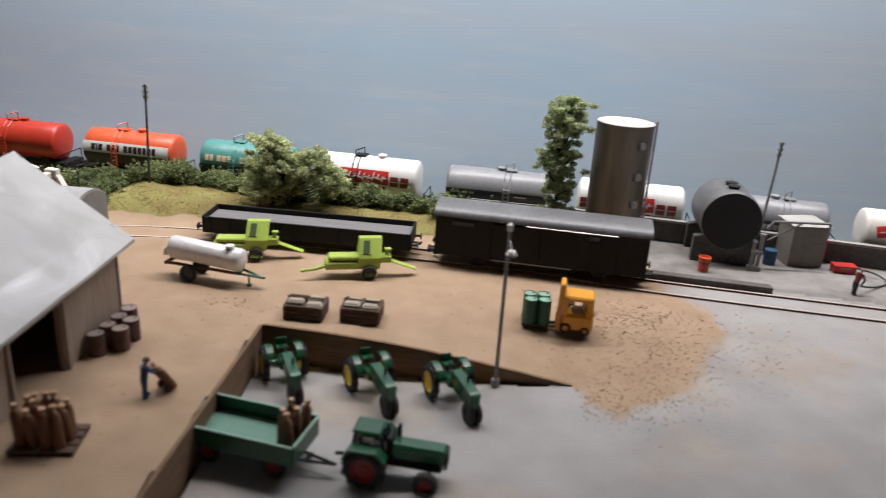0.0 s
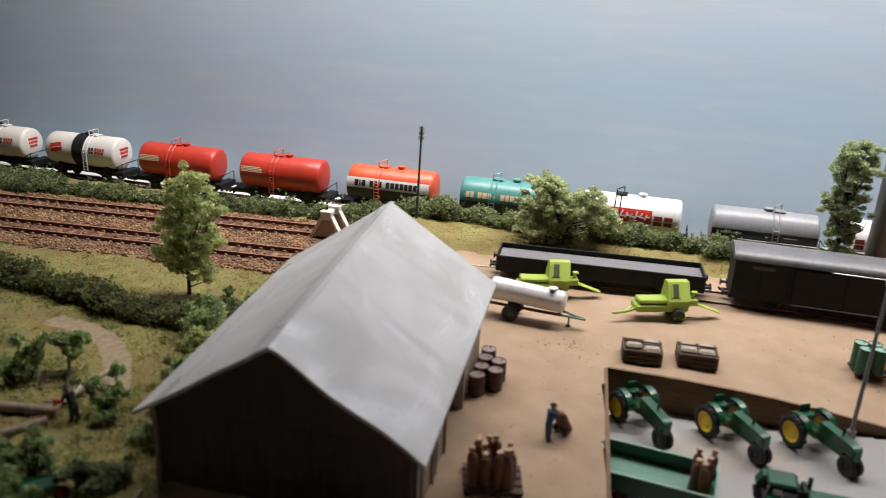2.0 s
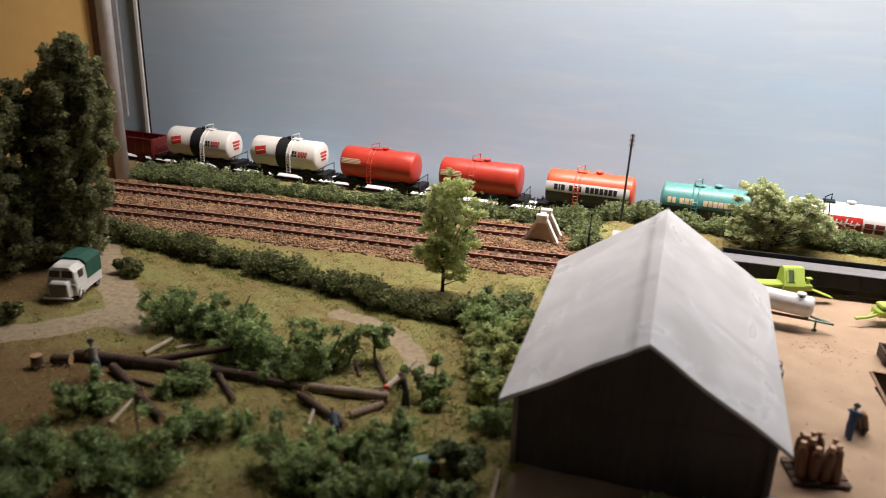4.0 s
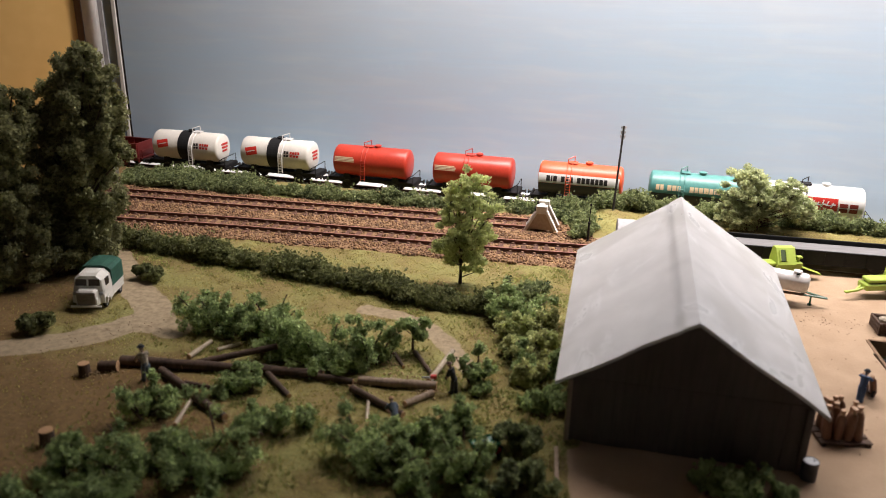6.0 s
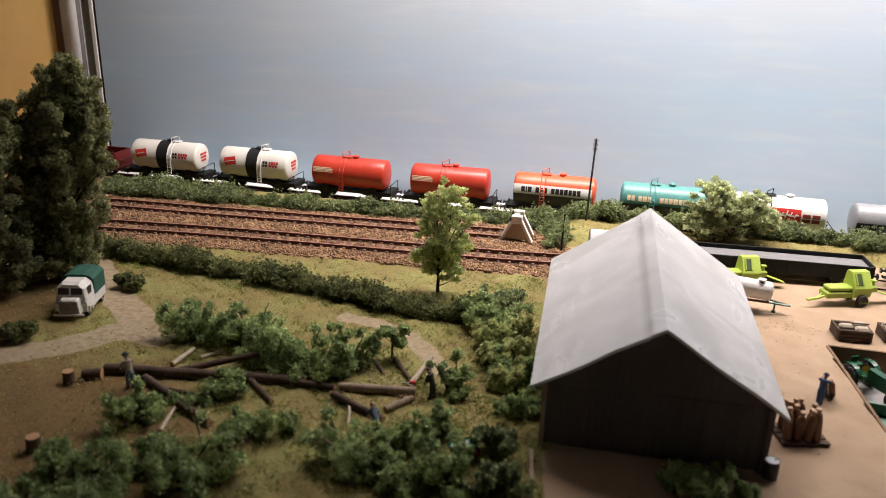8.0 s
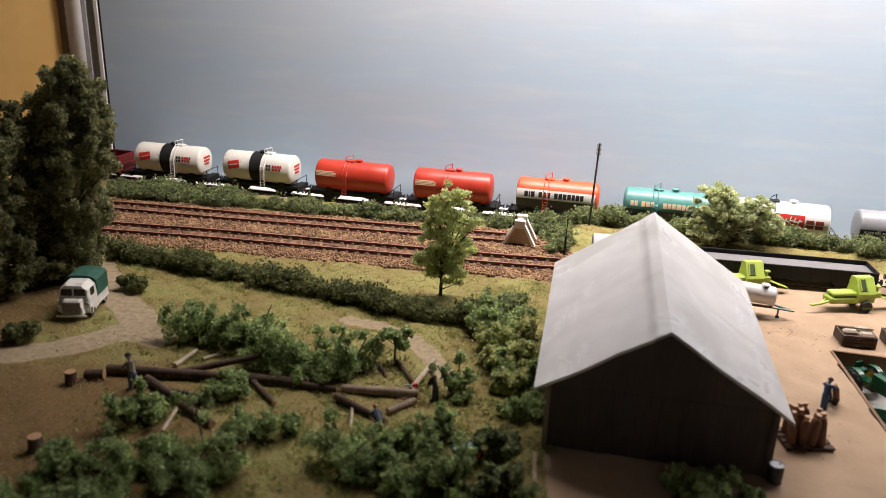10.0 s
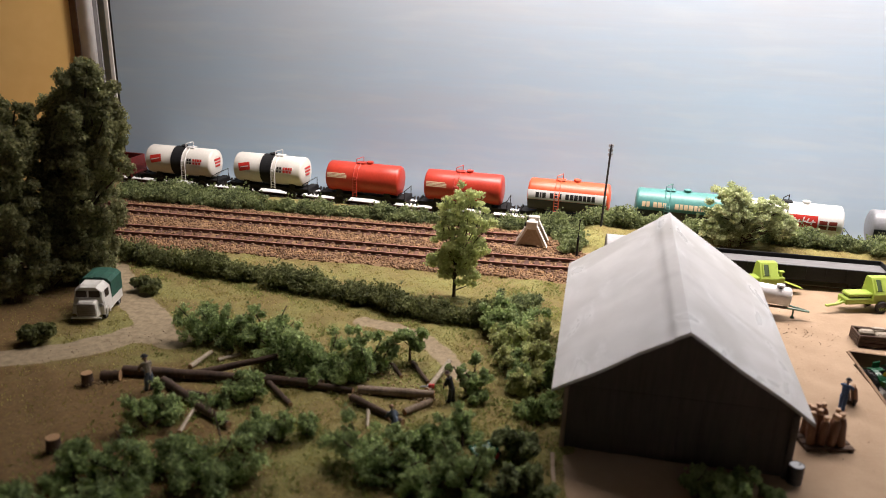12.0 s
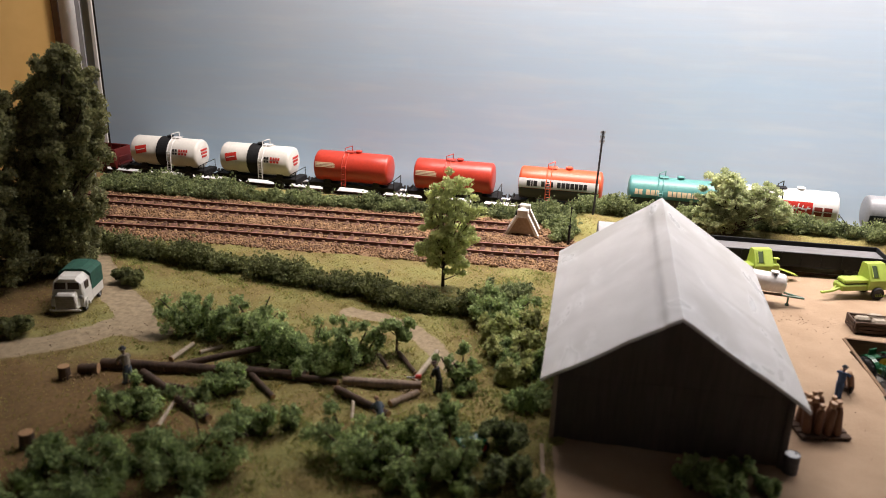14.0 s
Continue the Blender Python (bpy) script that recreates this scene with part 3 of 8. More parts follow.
# ---------------------------------------------------------------- tracks
def build_track(name, pts, z, label, gauge=0.0200, sleepers=True, head=None, x_from=-9, x_to=9, sink=0.0):
    line, length = curve_line(pts, 0.004)
    tr = thing(name, Matrix(), label, "track", kind="structure")
    tang = np.gradient(line, axis=0)
    tang /= np.linalg.norm(tang, axis=1)[:, None]
    nrm = np.stack([-tang[:, 1], tang[:, 0]], 1)
    prof = [(-0.0011, 0.0), (0.0011, 0.0), (0.0011, 0.0005), (0.0004, 0.0008), (0.0004, 0.0022), (0.0008, 0.0025), (0.0008, 0.0032), (-0.0008, 0.0032), (-0.0008, 0.0025), (-0.0004, 0.0022), (-0.0004, 0.0008), (-0.0011, 0.0005)]
    for side in (-1, 1):
        bm = bmesh.new()
        rows = []
        for (x, y), (nx, ny) in zip(line, nrm):
            low = z - sink * float(smoothstep(-0.105, -0.135, x))
            rows.append([bm.verts.new((x + nx * (side * gauge / 2 + a), y + ny * (side * gauge / 2 + a), low + h)) for a, h in prof])
        for a, b in zip(rows, rows[1:]):
            for k in range(len(prof)):
                f = bm.faces.new((a[k], b[k], b[(k + 1) % len(prof)], a[(k + 1) % len(prof)]))
                f.material_index = 1 if k == 6 else 0
        bm.faces.new(rows[0]), bm.faces.new(rows[-1][::-1])
        bmesh.ops.recalc_face_normals(bm, faces=bm.faces)
        part("rail", bm, (M_rail, head or M_railtop), tr)
    if sleepers:
        sl, _ = curve_line(pts, 0.0093)
        st = np.gradient(sl, axis=0)
        bm = bmesh.new()
        box(bm, -0.0021, 0.0021, -0.0172, 0.0172, -0.0030, 0.0004, 0.0004)
        me = bpy.data.meshes.new("sleeper")
        bm.to_mesh(me), bm.free()
        me.materials.append(M_sleeper)
        bm = bmesh.new()
        for s in (-1, 1):
            for e in (-1, 1):
                box(bm, -0.0011, 0.0011, s * gauge / 2 + e * 0.0018 - 0.0009, s * gauge / 2 + e * 0.0018 + 0.0009, 0.0003, 0.0016, 0.0003)
        mc = bpy.data.meshes.new("chair")
        bm.to_mesh(mc), bm.free()
        mc.materials.append(M_chair)
        for (x, y), (tx, ty) in zip(sl, st):
            if not x_from < x < x_to:
                continue
            m = Matrix.Translation((x + random.uniform(-0.0003, 0.0003), y, z)) @ Matrix.Rotation(math.atan2(ty, tx) + random.uniform(-0.03, 0.03), 4, "Z")
            s = new("sleeper", me)
            s.parent, s.matrix_local = tr, m
            c = new("chairs", mc)
            c.parent, c.matrix_local = s, Matrix()
    return tr


RAIL_Z = 0.0012
build_track("track_front", FRONT_LINE, RAIL_Z, "rusty rails on brown sleepers in reddish ballast", x_from=-0.78)
build_track("track_back", BACK_LINE, RAIL_Z, "rusty siding rails ending at a buffer stop", x_from=-0.78)
build_track("track_spur", SPUR_LINE, -0.0018, "rails of the goods siding sunk in the sandy yard", sleepers=False, head=M_railgleam, sink=0.0010)
TRAIN_Z = 0.0010 - TRAIN_DROP
build_track("track_train", TRAIN_LINE, TRAIN_Z, "main line rails behind the hedge", x_from=-0.8, x_to=0.6)


def parapet():
    """The low wall that hides the main line behind the depot."""
    line, _ = curve_line(WALL_LINE, 0.02)
    bm = bmesh.new()
    rows = []
    for x, y in line:
        rows.append([bm.verts.new(c) for c in ((x, y, -0.004), (x, y, 0.0178), (x, y - 0.001, 0.0178), (x, y - 0.001, 0.0195), (x, y + 0.004, 0.0195), (x, y + 0.004, -0.012))])
    for a, b in zip(rows, rows[1:]):
        for k in range(6):
            f = bm.faces.new((a[k], a[(k + 1) % 6], b[(k + 1) % 6], b[k]))
            f.material_index = 1 if k in (2, 3) else 0
    bm.faces.new(rows[0]), bm.faces.new(rows[-1][::-1])
    bmesh.ops.recalc_face_normals(bm, faces=bm.faces)
    return tagged(part("low_wall", bm, (M_causeway, M_coping)), "low dark concrete wall along the main line", "wall", kind="structure")


M_causeway = material("sooty_concrete", (0.13, 0.12, 0.115), (0.08, 0.07, 0.065), 0.9, grain=300, patch=40, bump=0.3)
M_coping = material("grey_stone_coping", (0.34, 0.32, 0.30), (0.22, 0.21, 0.2), 0.85, grain=300, patch=40, bump=0.3)
parapet()
bm = bmesh.new()
line, _ = curve_line([(x, y + 0.0165) for x, y in SPUR_LINE if x > 0.1] , 0.02)
line = [(x, y) for x, y in line if 0.158 < x < 0.240]
rows = [[bm.verts.new(c) for c in ((x, y - 0.0036, -0.004), (x, y - 0.0034, 0.0046), (x, y + 0.0024, 0.0050), (x, y + 0.0024, -0.004))] for x, y in line]
for a, b in zip(rows, rows[1:]):
    for k in range(4):
        bm.faces.new((a[k], a[(k + 1) % 4], b[(k + 1) % 4], b[k]))
bm.faces.new(rows[0]), bm.faces.new(rows[-1][::-1])
bmesh.ops.recalc_face_normals(bm, faces=bm.faces)
tagged(part("kerb", bm, M_causeway), "dark concrete edge of the depot pad", "kerb", kind="structure")


# ---------------------------------------------------------------- barn
def build_barn():
    B = thing("barn", pose(-0.198, 0.3705, 0, 0, 0, -5.6), "dark wooden goods shed with pale grey roof and open side door", "barn")
    hw, hl, wall_z, ridge_z = 0.0540, 0.0705, 0.0415, 0.0744
    t = 0.003
    door0, door1, door_z = -0.016, 0.0190, 0.033

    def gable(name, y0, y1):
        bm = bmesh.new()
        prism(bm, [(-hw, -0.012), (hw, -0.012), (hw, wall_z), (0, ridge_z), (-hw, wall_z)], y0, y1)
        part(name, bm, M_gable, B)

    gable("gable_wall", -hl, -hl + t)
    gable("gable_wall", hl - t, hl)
    bm = bmesh.new()
    box(bm, -hw, -hw + t, -hl + t, hl - t, -0.012, wall_z)
    part("side_wall", bm, M_barnwall, B)
    for y0, y1, z0 in ((-hl + t, door0, -0.012), (door1, hl - t, -0.012), (door0, door1, door_z)):
        bm = bmesh.new()
        box(bm, hw - t, hw, y0, y1, z0, wall_z)
        part("side_wall" if z0 < 0 else "wall_over_door", bm, M_barnwall, B)
    for y in (door0 - 0.003, door1 + 0.001, -0.036, -0.042, -0.060):
        bm = bmesh.new()
        box(bm, hw - 0.0005, hw + 0.0014, y, y + 0.0022, -0.010, wall_z - 0.003, 0.0003)
        part("door_post" if y > -0.03 else "wall_post", bm, M_barnwall, B)
    bm = bmesh.new()
    box(bm, hw - 0.0005, hw + 0.0016, door0 - 0.003, door1 + 0.003, door_z, door_z + 0.0022, 0.0003)
    part("lintel", bm, M_barnwall, B)
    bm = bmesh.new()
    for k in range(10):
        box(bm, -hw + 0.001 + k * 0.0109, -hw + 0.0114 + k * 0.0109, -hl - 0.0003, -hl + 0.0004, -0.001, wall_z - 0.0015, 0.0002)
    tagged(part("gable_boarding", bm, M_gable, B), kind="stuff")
    # left post takes the paler side-wall colour for the light it catches
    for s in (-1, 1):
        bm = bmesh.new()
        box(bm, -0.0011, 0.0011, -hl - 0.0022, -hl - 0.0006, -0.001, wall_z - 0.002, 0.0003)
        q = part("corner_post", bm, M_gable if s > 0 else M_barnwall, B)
        q.location.x = s * (hw - 0.0012)
    # roof: two slabs with a slightly uneven surface
    for s in (-1, 1):
        bm = bmesh.new()
        rows = []
        ex, ez = s * 0.0600, 0.0367
        across = np.concatenate([np.linspace(0, 0.108, 4), np.linspace(0.114, 0.5385, 8), np.linspace(0.5415, 1, 9)])
        for k, y in enumerate(np.concatenate([np.linspace(-0.0775, -0.01215, 12), np.linspace(-0.01185, 0.0775, 14)])):
            rows.append([bm.verts.new((ex * u, y + (0.0009 * math.sin(9 * u + s) + 0.0007 * (u > 0.35) * (s < 0)) * (k == 0), ridge_z + 0.003 + (ez - ridge_z) * u + (0.0008 + 0.0118 * (y + 0.0775)) * (1 - u) + 0.0005 * (s < 0) * (u < 0.11) + 0.00022 * math.sin(3 * u + 0.5 * k) * math.sin(2 * u + 0.2 * k))) for u in across])
        for a, b in zip(rows, rows[1:]):
            for j in range(20):
                bm.faces.new((a[j], a[j + 1], b[j + 1], b[j]))
        bmesh.ops.recalc_face_normals(bm, faces=bm.faces)
        if sum(f.normal.z for f in bm.faces) < 0:
            bmesh.ops.reverse_faces(bm, faces=bm.faces)
        r = bmesh.ops.extrude_face_region(bm, geom=bm.faces[:])
        for v in (g for g in r["geom"] if isinstance(g, bmesh.types.BMVert)):
            v.co.z -= 0.0018
        bmesh.ops.recalc_face_normals(bm, faces=bm.faces)
        part("roof_slope", bm, M_roof, B, smooth=0.6)
    bm = bmesh.new()
    prism(bm, [(-0.0013, ridge_z + 0.0024), (0.0, ridge_z + 0.0033), (0.0013, ridge_z + 0.0024), (0.0013, ridge_z + 0.0014), (-0.0013, ridge_z + 0.0014)], -0.0777, 0.0777)
    for v in bm.verts:
        v.co.z += 0.0008 + 0.0118 * (v.co.y + 0.0775)
    part("ridge_cap", bm, M_roof, B)
    # the shed stands on ground that rises towards the tracks
    lean = Matrix(((1, 0, 0, 0), (0, 1, 0, 0), (0.004, 0.066, 1, 0), (0, 0, 0, 1)))
    for ob in B.children:
        at = Matrix.Translation(ob.location)
        ob.data.transform(at.inverted() @ lean @ at)
    return B


build_barn()


# ---------------------------------------------------------------- rolling stock
def paint(name, c, rough=0.38, dirt=0.82, **k):
    return material(name, c, tuple(dirt * a for a in c), rough, grain=k.pop("grain", 500), patch=k.pop("patch", 70), bump=k.pop("bump", 0.04), **k)


M_orange = paint("orange_gloss_paint", (0.70, 0.105, 0.035))
M_red = paint("red_gloss_paint", (0.50, 0.043, 0.022))
M_teal = paint("turquoise_paint", (0.085, 0.27, 0.25))
M_white = paint("white_tank_paint", (0.72, 0.71, 0.695), dirt=0.9)
M_cream = paint("cream_tank_paint", (0.70, 0.67, 0.615), dirt=0.9)
M_silver = paint("grey_tank_paint", (0.235, 0.24, 0.255), 0.38)
M_navy = paint("dark_blue_paint", (0.020, 0.026, 0.050))
M_dkgrey = paint("dark_grey_paint", (0.045, 0.045, 0.05), 0.5)
M_panelred = paint("red_panel_print", (0.55, 0.028, 0.018), 0.45)
M_brownred = paint("red_brown_print", (0.20, 0.022, 0.012), 0.5)
M_ink = paint("black_print", (0.016, 0.014, 0.013), 0.5)
M_beige = paint("beige_print", (0.72, 0.55, 0.36), 0.5)
M_oxide = paint("dark_red_oxide_paint", (0.16, 0.016, 0.014), 0.5)
M_wheel = material("dark_steel_wheel", (0.05, 0.045, 0.042), (0.03, 0.027, 0.025), 0.45, metal=0.6, grain=600)
M_vanroof = material("dull_grey_van_roof", (0.15, 0.15, 0.155), (0.10, 0.10, 0.105), 0.42, grain=300, patch=40, bump=0.1)
M_steelline = material("bare_metal_and_glint", (0.55, 0.54, 0.52), (0.4, 0.39, 0.38), 0.35, metal=0.6)


def disc_y(bm, x, z, r, y0, y1, n=20, hub=True):
    """A flanged wheel lying in the x-z plane."""
    prof = [(0, y0), (0.25 * r, y0 - 0.0003 if hub else y0), (0.3 * r, y0), (0.72 * r, y0 + 0.0003), (0.82 * r, y0), (0.93 * r, y0), (r, y0 + 0.0004), (r, y1), (0, y1)]
    return lathe(bm, prof, n, Matrix.Translation((x, 0, z)) @ Matrix(((1, 0, 0, 0), (0, 0, 1, 0), (0, 1, 0, 0), (0, 0, 0, 1))))


def running_gear(W, half, axles, rail=0.0042, r=0.0056, gauge=0.0200, frame_mat=None, up=0.0):
    """Solebars, buffer beams, buffers, couplings and wheels of a wagon; up lifts its frame above the axles."""
    fm = frame_mat or M_black
    lo, hi = 0.0098 + 0.7 * up, 0.0126 + up
    for s in (-1, 1):
        bm = bmesh.new()
        prism(bm, [(-half, lo), (-0.016, lo), (-0.013, lo + 0.001), (0.013, lo + 0.001), (0.016, lo), (half, lo), (half, hi), (-half, hi)], s * 0.0092 - 0.0006, s * 0.0092 + 0.0006)
        part("solebar", bm, fm, W)
        for x in axles:
            bm = bmesh.new()
            prism(bm, [(x - 0.0052, lo + 0.0002), (x - 0.0018, 0.0072), (x + 0.0018, 0.0072), (x + 0.0052, lo + 0.0002)], s * 0.0105 - 0.0005, s * 0.0105 + 0.0008)
            part("axle_guard", bm, fm, W)
            bm = bmesh.new()
            box(bm, x - 0.0014, x + 0.0014, s * 0.0112 - 0.0008, s * 0.0112 + 0.0008, 0.0080, 0.0104, 0.0003)
            tube(bm, [(x - 0.0068, s * 0.0112, lo + 0.0006), (x - 0.0030, s * 0.0112, 0.0112 + 0.2 * up), (x + 0.0030, s * 0.0112, 0.0112 + 0.2 * up), (x + 0.0068, s * 0.0112, lo + 0.0006)], 0.0005, 5)
            part("leaf_spring", bm, fm, W)
    bm = bmesh.new()
    box(bm, -half + 0.002, half - 0.002, -0.0088, 0.0088, hi - 0.0012, hi - 0.0002)
    part("floor_frame", bm, fm, W)
    for x in axles:
        for s in (-1, 1):
            bm = bmesh.new()
            disc_y(bm, x, rail + r, r, s * (gauge / 2 - 0.0002) - 0.0010, s * (gauge / 2 - 0.0002) + 0.0006)
            part("wheel", bm, M_wheel, W, smooth=False)
    for e in (-1, 1):
        bm = bmesh.new()
        box(bm, e * half - 0.0007, e * half + 0.0007, -0.0135, 0.0135, lo - 0.0006, hi + 0.0002, 0.0003)
        part("buffer_beam", bm, fm, W)
        zb = lo + 0.0014
        for s in (-1, 1):
            bm = bmesh.new()
            rod(bm, (e * half, s * 0.0098, zb), (e * (half + 0.0042), s * 0.0098, zb), 0.0010, n=8)
            rod(bm, (e * (half + 0.0042), s * 0.0098, zb), (e * (half + 0.0050), s * 0.0098, zb), 0.0024, n=14)
            part("buffer", bm, M_wheel, W)
        bm = bmesh.new()
        tube(bm, [(e * half, 0, zb - 0.0012), (e * (half + 0.0050), 0, zb - 0.0024), (e * (half + 0.0062), 0, zb - 0.0007)], 0.0008, 6)
        box(bm, e * half + e * 0.0030 - 0.0014, e * half + e * 0.0030 + 0.0014, -0.0026, 0.0026, zb - 0.0026, zb - 0.0016)
        part("coupling", bm, M_black, W)


LIFT = 0.0045
TANK_R, TANK_Z = 0.0154, 0.0334


def wrap(bm, x0, x1, a0, a1, lift=0.00025, n=6, slant=0.0, rise=0.0):
    """A curved label on the tank's front side; angles in degrees down from the top."""
    r = TANK_R + lift
    rows = []
    for k in range(n + 1):
        u = k / n
        a = a0 + (a1 - a0) * u
        rows.append([bm.verts.new((x + slant * (0.5 - u), -r * math.sin(radians(a - d)), TANK_Z + r * math.cos(radians(a - d)))) for x, d in ((x0, 0.0), ((x0 + x1) / 2, rise / 2), (x1, rise))])
    for p, q in zip(rows, rows[1:]):
        for k in (0, 1):
            bm.faces.new((p[k], p[k + 1], q[k + 1], q[k]))


def letters(bm, x0, widths, a0, a1, gap=0.0008, lift=0.0005):
    """A row of letter-sized bars."""
    x = x0
    for w in widths:
        if w > 0:
            wrap(bm, x, x + w, a0, a1, lift, 3)
            x += w + gap
        else:
            x -= w


def band(W, name, x0, x1, a0, a1, mat, lift=0.00025, slant=0.0, label="", rise=0.0):
    bm = bmesh.new()
    wrap(bm, x0, x1, a0, a1, lift, 8, slant, rise)
    return part(name, bm, mat, W, label, smooth=True)


def ladder(W, x, mat, rail_mat, up=0.0062):
    bm = bmesh.new()
    y = -TANK_R - 0.0014
    for s in (-0.0021, 0.0021):
        tube(bm, [(x + s, y, 0.0125 + LIFT), (x + s, y, TANK_Z + 0.002), (x + s, y + 0.0058, TANK_Z + 0.0110), (x + s, -0.0035, TANK_Z + TANK_R + 0.0006)], 0.00052, 5)
    for k in range(8):
        u = k / 7
        z = 0.0140 + LIFT + u * (TANK_Z - 0.0100 - LIFT)
        tube(bm, [(x - 0.0021, y, z), (x + 0.0021, y, z)], 0.00042, 5)
    part("ladder", bm, mat, W)
    bm = bmesh.new()
    top = TANK_Z + TANK_R
    tube(bm, [(x - 0.002, -0.0045, top - 0.001), (x - 0.002, -0.0045, top + up * 0.75), (x + 0.0035, 0.0015, top + up), (x + 0.0035, 0.0015, top + 0.0012)], 0.00046, 5)
    part("handrail", bm, rail_mat, W)
    bm = bmesh.new()
    box(bm, x - 0.0028, x + 0.0065, -0.0042, 0.0042, top + 0.0002, top + 0.0010, 0.0002)
    part("catwalk", bm, mat, W)


def tank_wagon(style, label):
    W = thing("tank_wagon", Matrix(), label, "tank wagon", "tank wagons of the train")
    half, tl = 0.0462, 0.0396
    running_gear(W, half, (-0.0255, 0.0255), up=LIFT)
    body = {"orange": M_orange, "teal": M_teal, "white": M_white, "grey": M_silver, "martini": M_silver, "cream": M_cream, "red": M_red}[style]
    bm = bmesh.new()
    prof = [(0, -tl - 0.0006), (0.55 * TANK_R, -tl - 0.0003), (0.85 * TANK_R, -tl + 0.0006), (0.96 * TANK_R, -tl + 0.0016), (TANK_R, -tl + 0.0032)]
    prof = prof + [(TANK_R, x) for x in (-0.02, 0.0, 0.02)] + [(r, -x) for r, x in prof[::-1]]
    turn = Matrix(((0, 0, 1, 0), (1, 0, 0, 0), (0, 1, 0, 0), (0, 0, 0, 1)))
    lathe(bm, prof, 40, Matrix.Translation((0, 0, TANK_Z)) @ turn)
    part("tank", bm, body, W, smooth=True)
    # saddle under the tank and end platforms
    for x in (-0.026, 0.026):
        bm = bmesh.new()
        prism(bm, [(x - 0.004, 0.0122 + LIFT), (x + 0.004, 0.0122 + LIFT), (x + 0.003, 0.0215), (x - 0.003, 0.0215)], -0.0095, 0.0095)
        part("saddle", bm, M_black, W)
    dome_x = {"orange": 0.003, "teal": 0.003, "white": 0.004, "grey": -0.002, "martini": -0.002, "cream": -0.002, "red": 0.001}[style]
    bm = bmesh.new()
    lathe(bm, [(0.0031, 0.0), (0.0031, 0.0016), (0.0036, 0.0017), (0.0036, 0.0024), (0.0022, 0.0030), (0, 0.0031)], 16, pose(dome_x + 0.004, 0, TANK_Z + TANK_R - 0.0004))
    part("manhole", bm, M_black if style == "cream" else body, W)
    lad_x = {"orange": -0.0105, "teal": -0.0105, "white": -0.0105, "grey": 0.0075, "martini": 0.0095, "cream": 0.0082, "red": -0.006}[style]
    lm = {"white": M_black, "grey": M_silver, "martini": M_silver, "cream": M_white}.get(style, body)
    ladder(W, lad_x, lm, M_black if style == "white" else lm)
    bm = bmesh.new()
    z0 = 0.0128 + LIFT
    box(bm, half - 0.0075, half + 0.0004, -0.0125, 0.0125, z0, z0 + 0.0008, 0.0002)
    tube(bm, [(half - 0.0006, -0.012, z0), (half - 0.0006, -0.012, z0 + 0.0087), (half - 0.0006, 0.012, z0 + 0.0087), (half - 0.0006, 0.012, z0)], 0.0004, 5)
    tube(bm, [(half - 0.0006, -0.012, z0 + 0.0087), (half - 0.0070, -0.012, z0 + 0.0047), (half - 0.0070, -0.012, z0)], 0.0004, 5)
    part("brake_platform", bm, M_black, W)
    if style == "orange":
        band(W, "name_band", -tl + 0.001, tl - 0.003, 62, 96, M_white, label="white band with plain black bars")
        # dark grey underside: mostly the tank's own shade, some dirt, put into colour
        band(W, "lower_panel", -tl + 0.001, tl - 0.003, 97, 150, M_dkgrey)
        bm = bmesh.new()
        letters(bm, -0.031, [0.0035, 0.0014, 0.0035, -0.003, 0.0034, 0.003, 0.0032, -0.003, 0.0034, 0.0034, 0.0034, 0.0034, 0.003, 0.0034, 0.0032], 70, 89)
        tagged(part("lettering", bm, M_ink, W), kind="stuff")
    if style == "teal":
        # here too the shade and dirt of the lower half are a dark band
        band(W, "lower_panel", -tl + 0.001, tl - 0.003, 95, 150, M_dkgrey)
        bm = bmesh.new()
        letters(bm, -0.033, [0.003, 0.003, -0.0025, 0.0034, 0.0036, 0.003, -0.007, 0.0036, 0.003, 0.0034, 0.004, 0.003, 0.0014, 0.003], 66, 84)
        tagged(part("lettering", bm, M_beige, W), kind="stuff")
    if style == "white":
        band(W, "name_panel", -0.0215, 0.017, 60, 100, M_panelred, label="red panel with a plain white scrawl")
        bm = bmesh.new()
        for k in range(9):
            x = -0.0185 + 0.0038 * k
            wrap(bm, x, x + 0.0011, 66 + 4 * (k % 3), 90 - 5 * (k % 2), 0.0005, 3, 0.0016)
            wrap(bm, x, x + 0.0034, 78 + 3 * (k % 2), 82 + 3 * (k % 2), 0.0005, 2)
        part("scrawl", bm, M_white, W)
        for x0 in (-0.0375, -0.0295, 0.0185, 0.0265):
            for a in (74, 90):
                band(W, "check", x0, x0 + 0.0066, a, a + 13, M_brownred)
        bm = bmesh.new()
        letters(bm, -0.018, [0.0026] * 9, 105, 113, 0.0012)
        tagged(part("lettering", bm, M_brownred, W), kind="stuff")
    if style == "grey":
        band(W, "lower_panel", -tl + 0.001, tl - 0.002, 84, 150, M_navy, label="dark blue lower half")
        bm = bmesh.new()
        letters(bm, -0.035, [0.0014, -0.0008, 0.0012, 0.0012, 0.0012, -0.0008, 0.0012, 0.0012, 0.0012, -0.001, 0.0014, 0.0014], 90, 96, 0.0005)
        letters(bm, 0.0135, [0.0095], 92, 95)
        tagged(part("lettering", bm, M_white, W), kind="stuff")
    if style == "martini":
        band(W, "lower_panel", -tl + 0.001, tl - 0.003, 84, 122, M_dkgrey, label="dark lettered panel")
        bm = bmesh.new()
        letters(bm, -0.020, [0.0034] * 6 + [-0.003] + [0.0032] * 5, 92, 108)
        tagged(part("lettering", bm, M_white, W), kind="stuff")
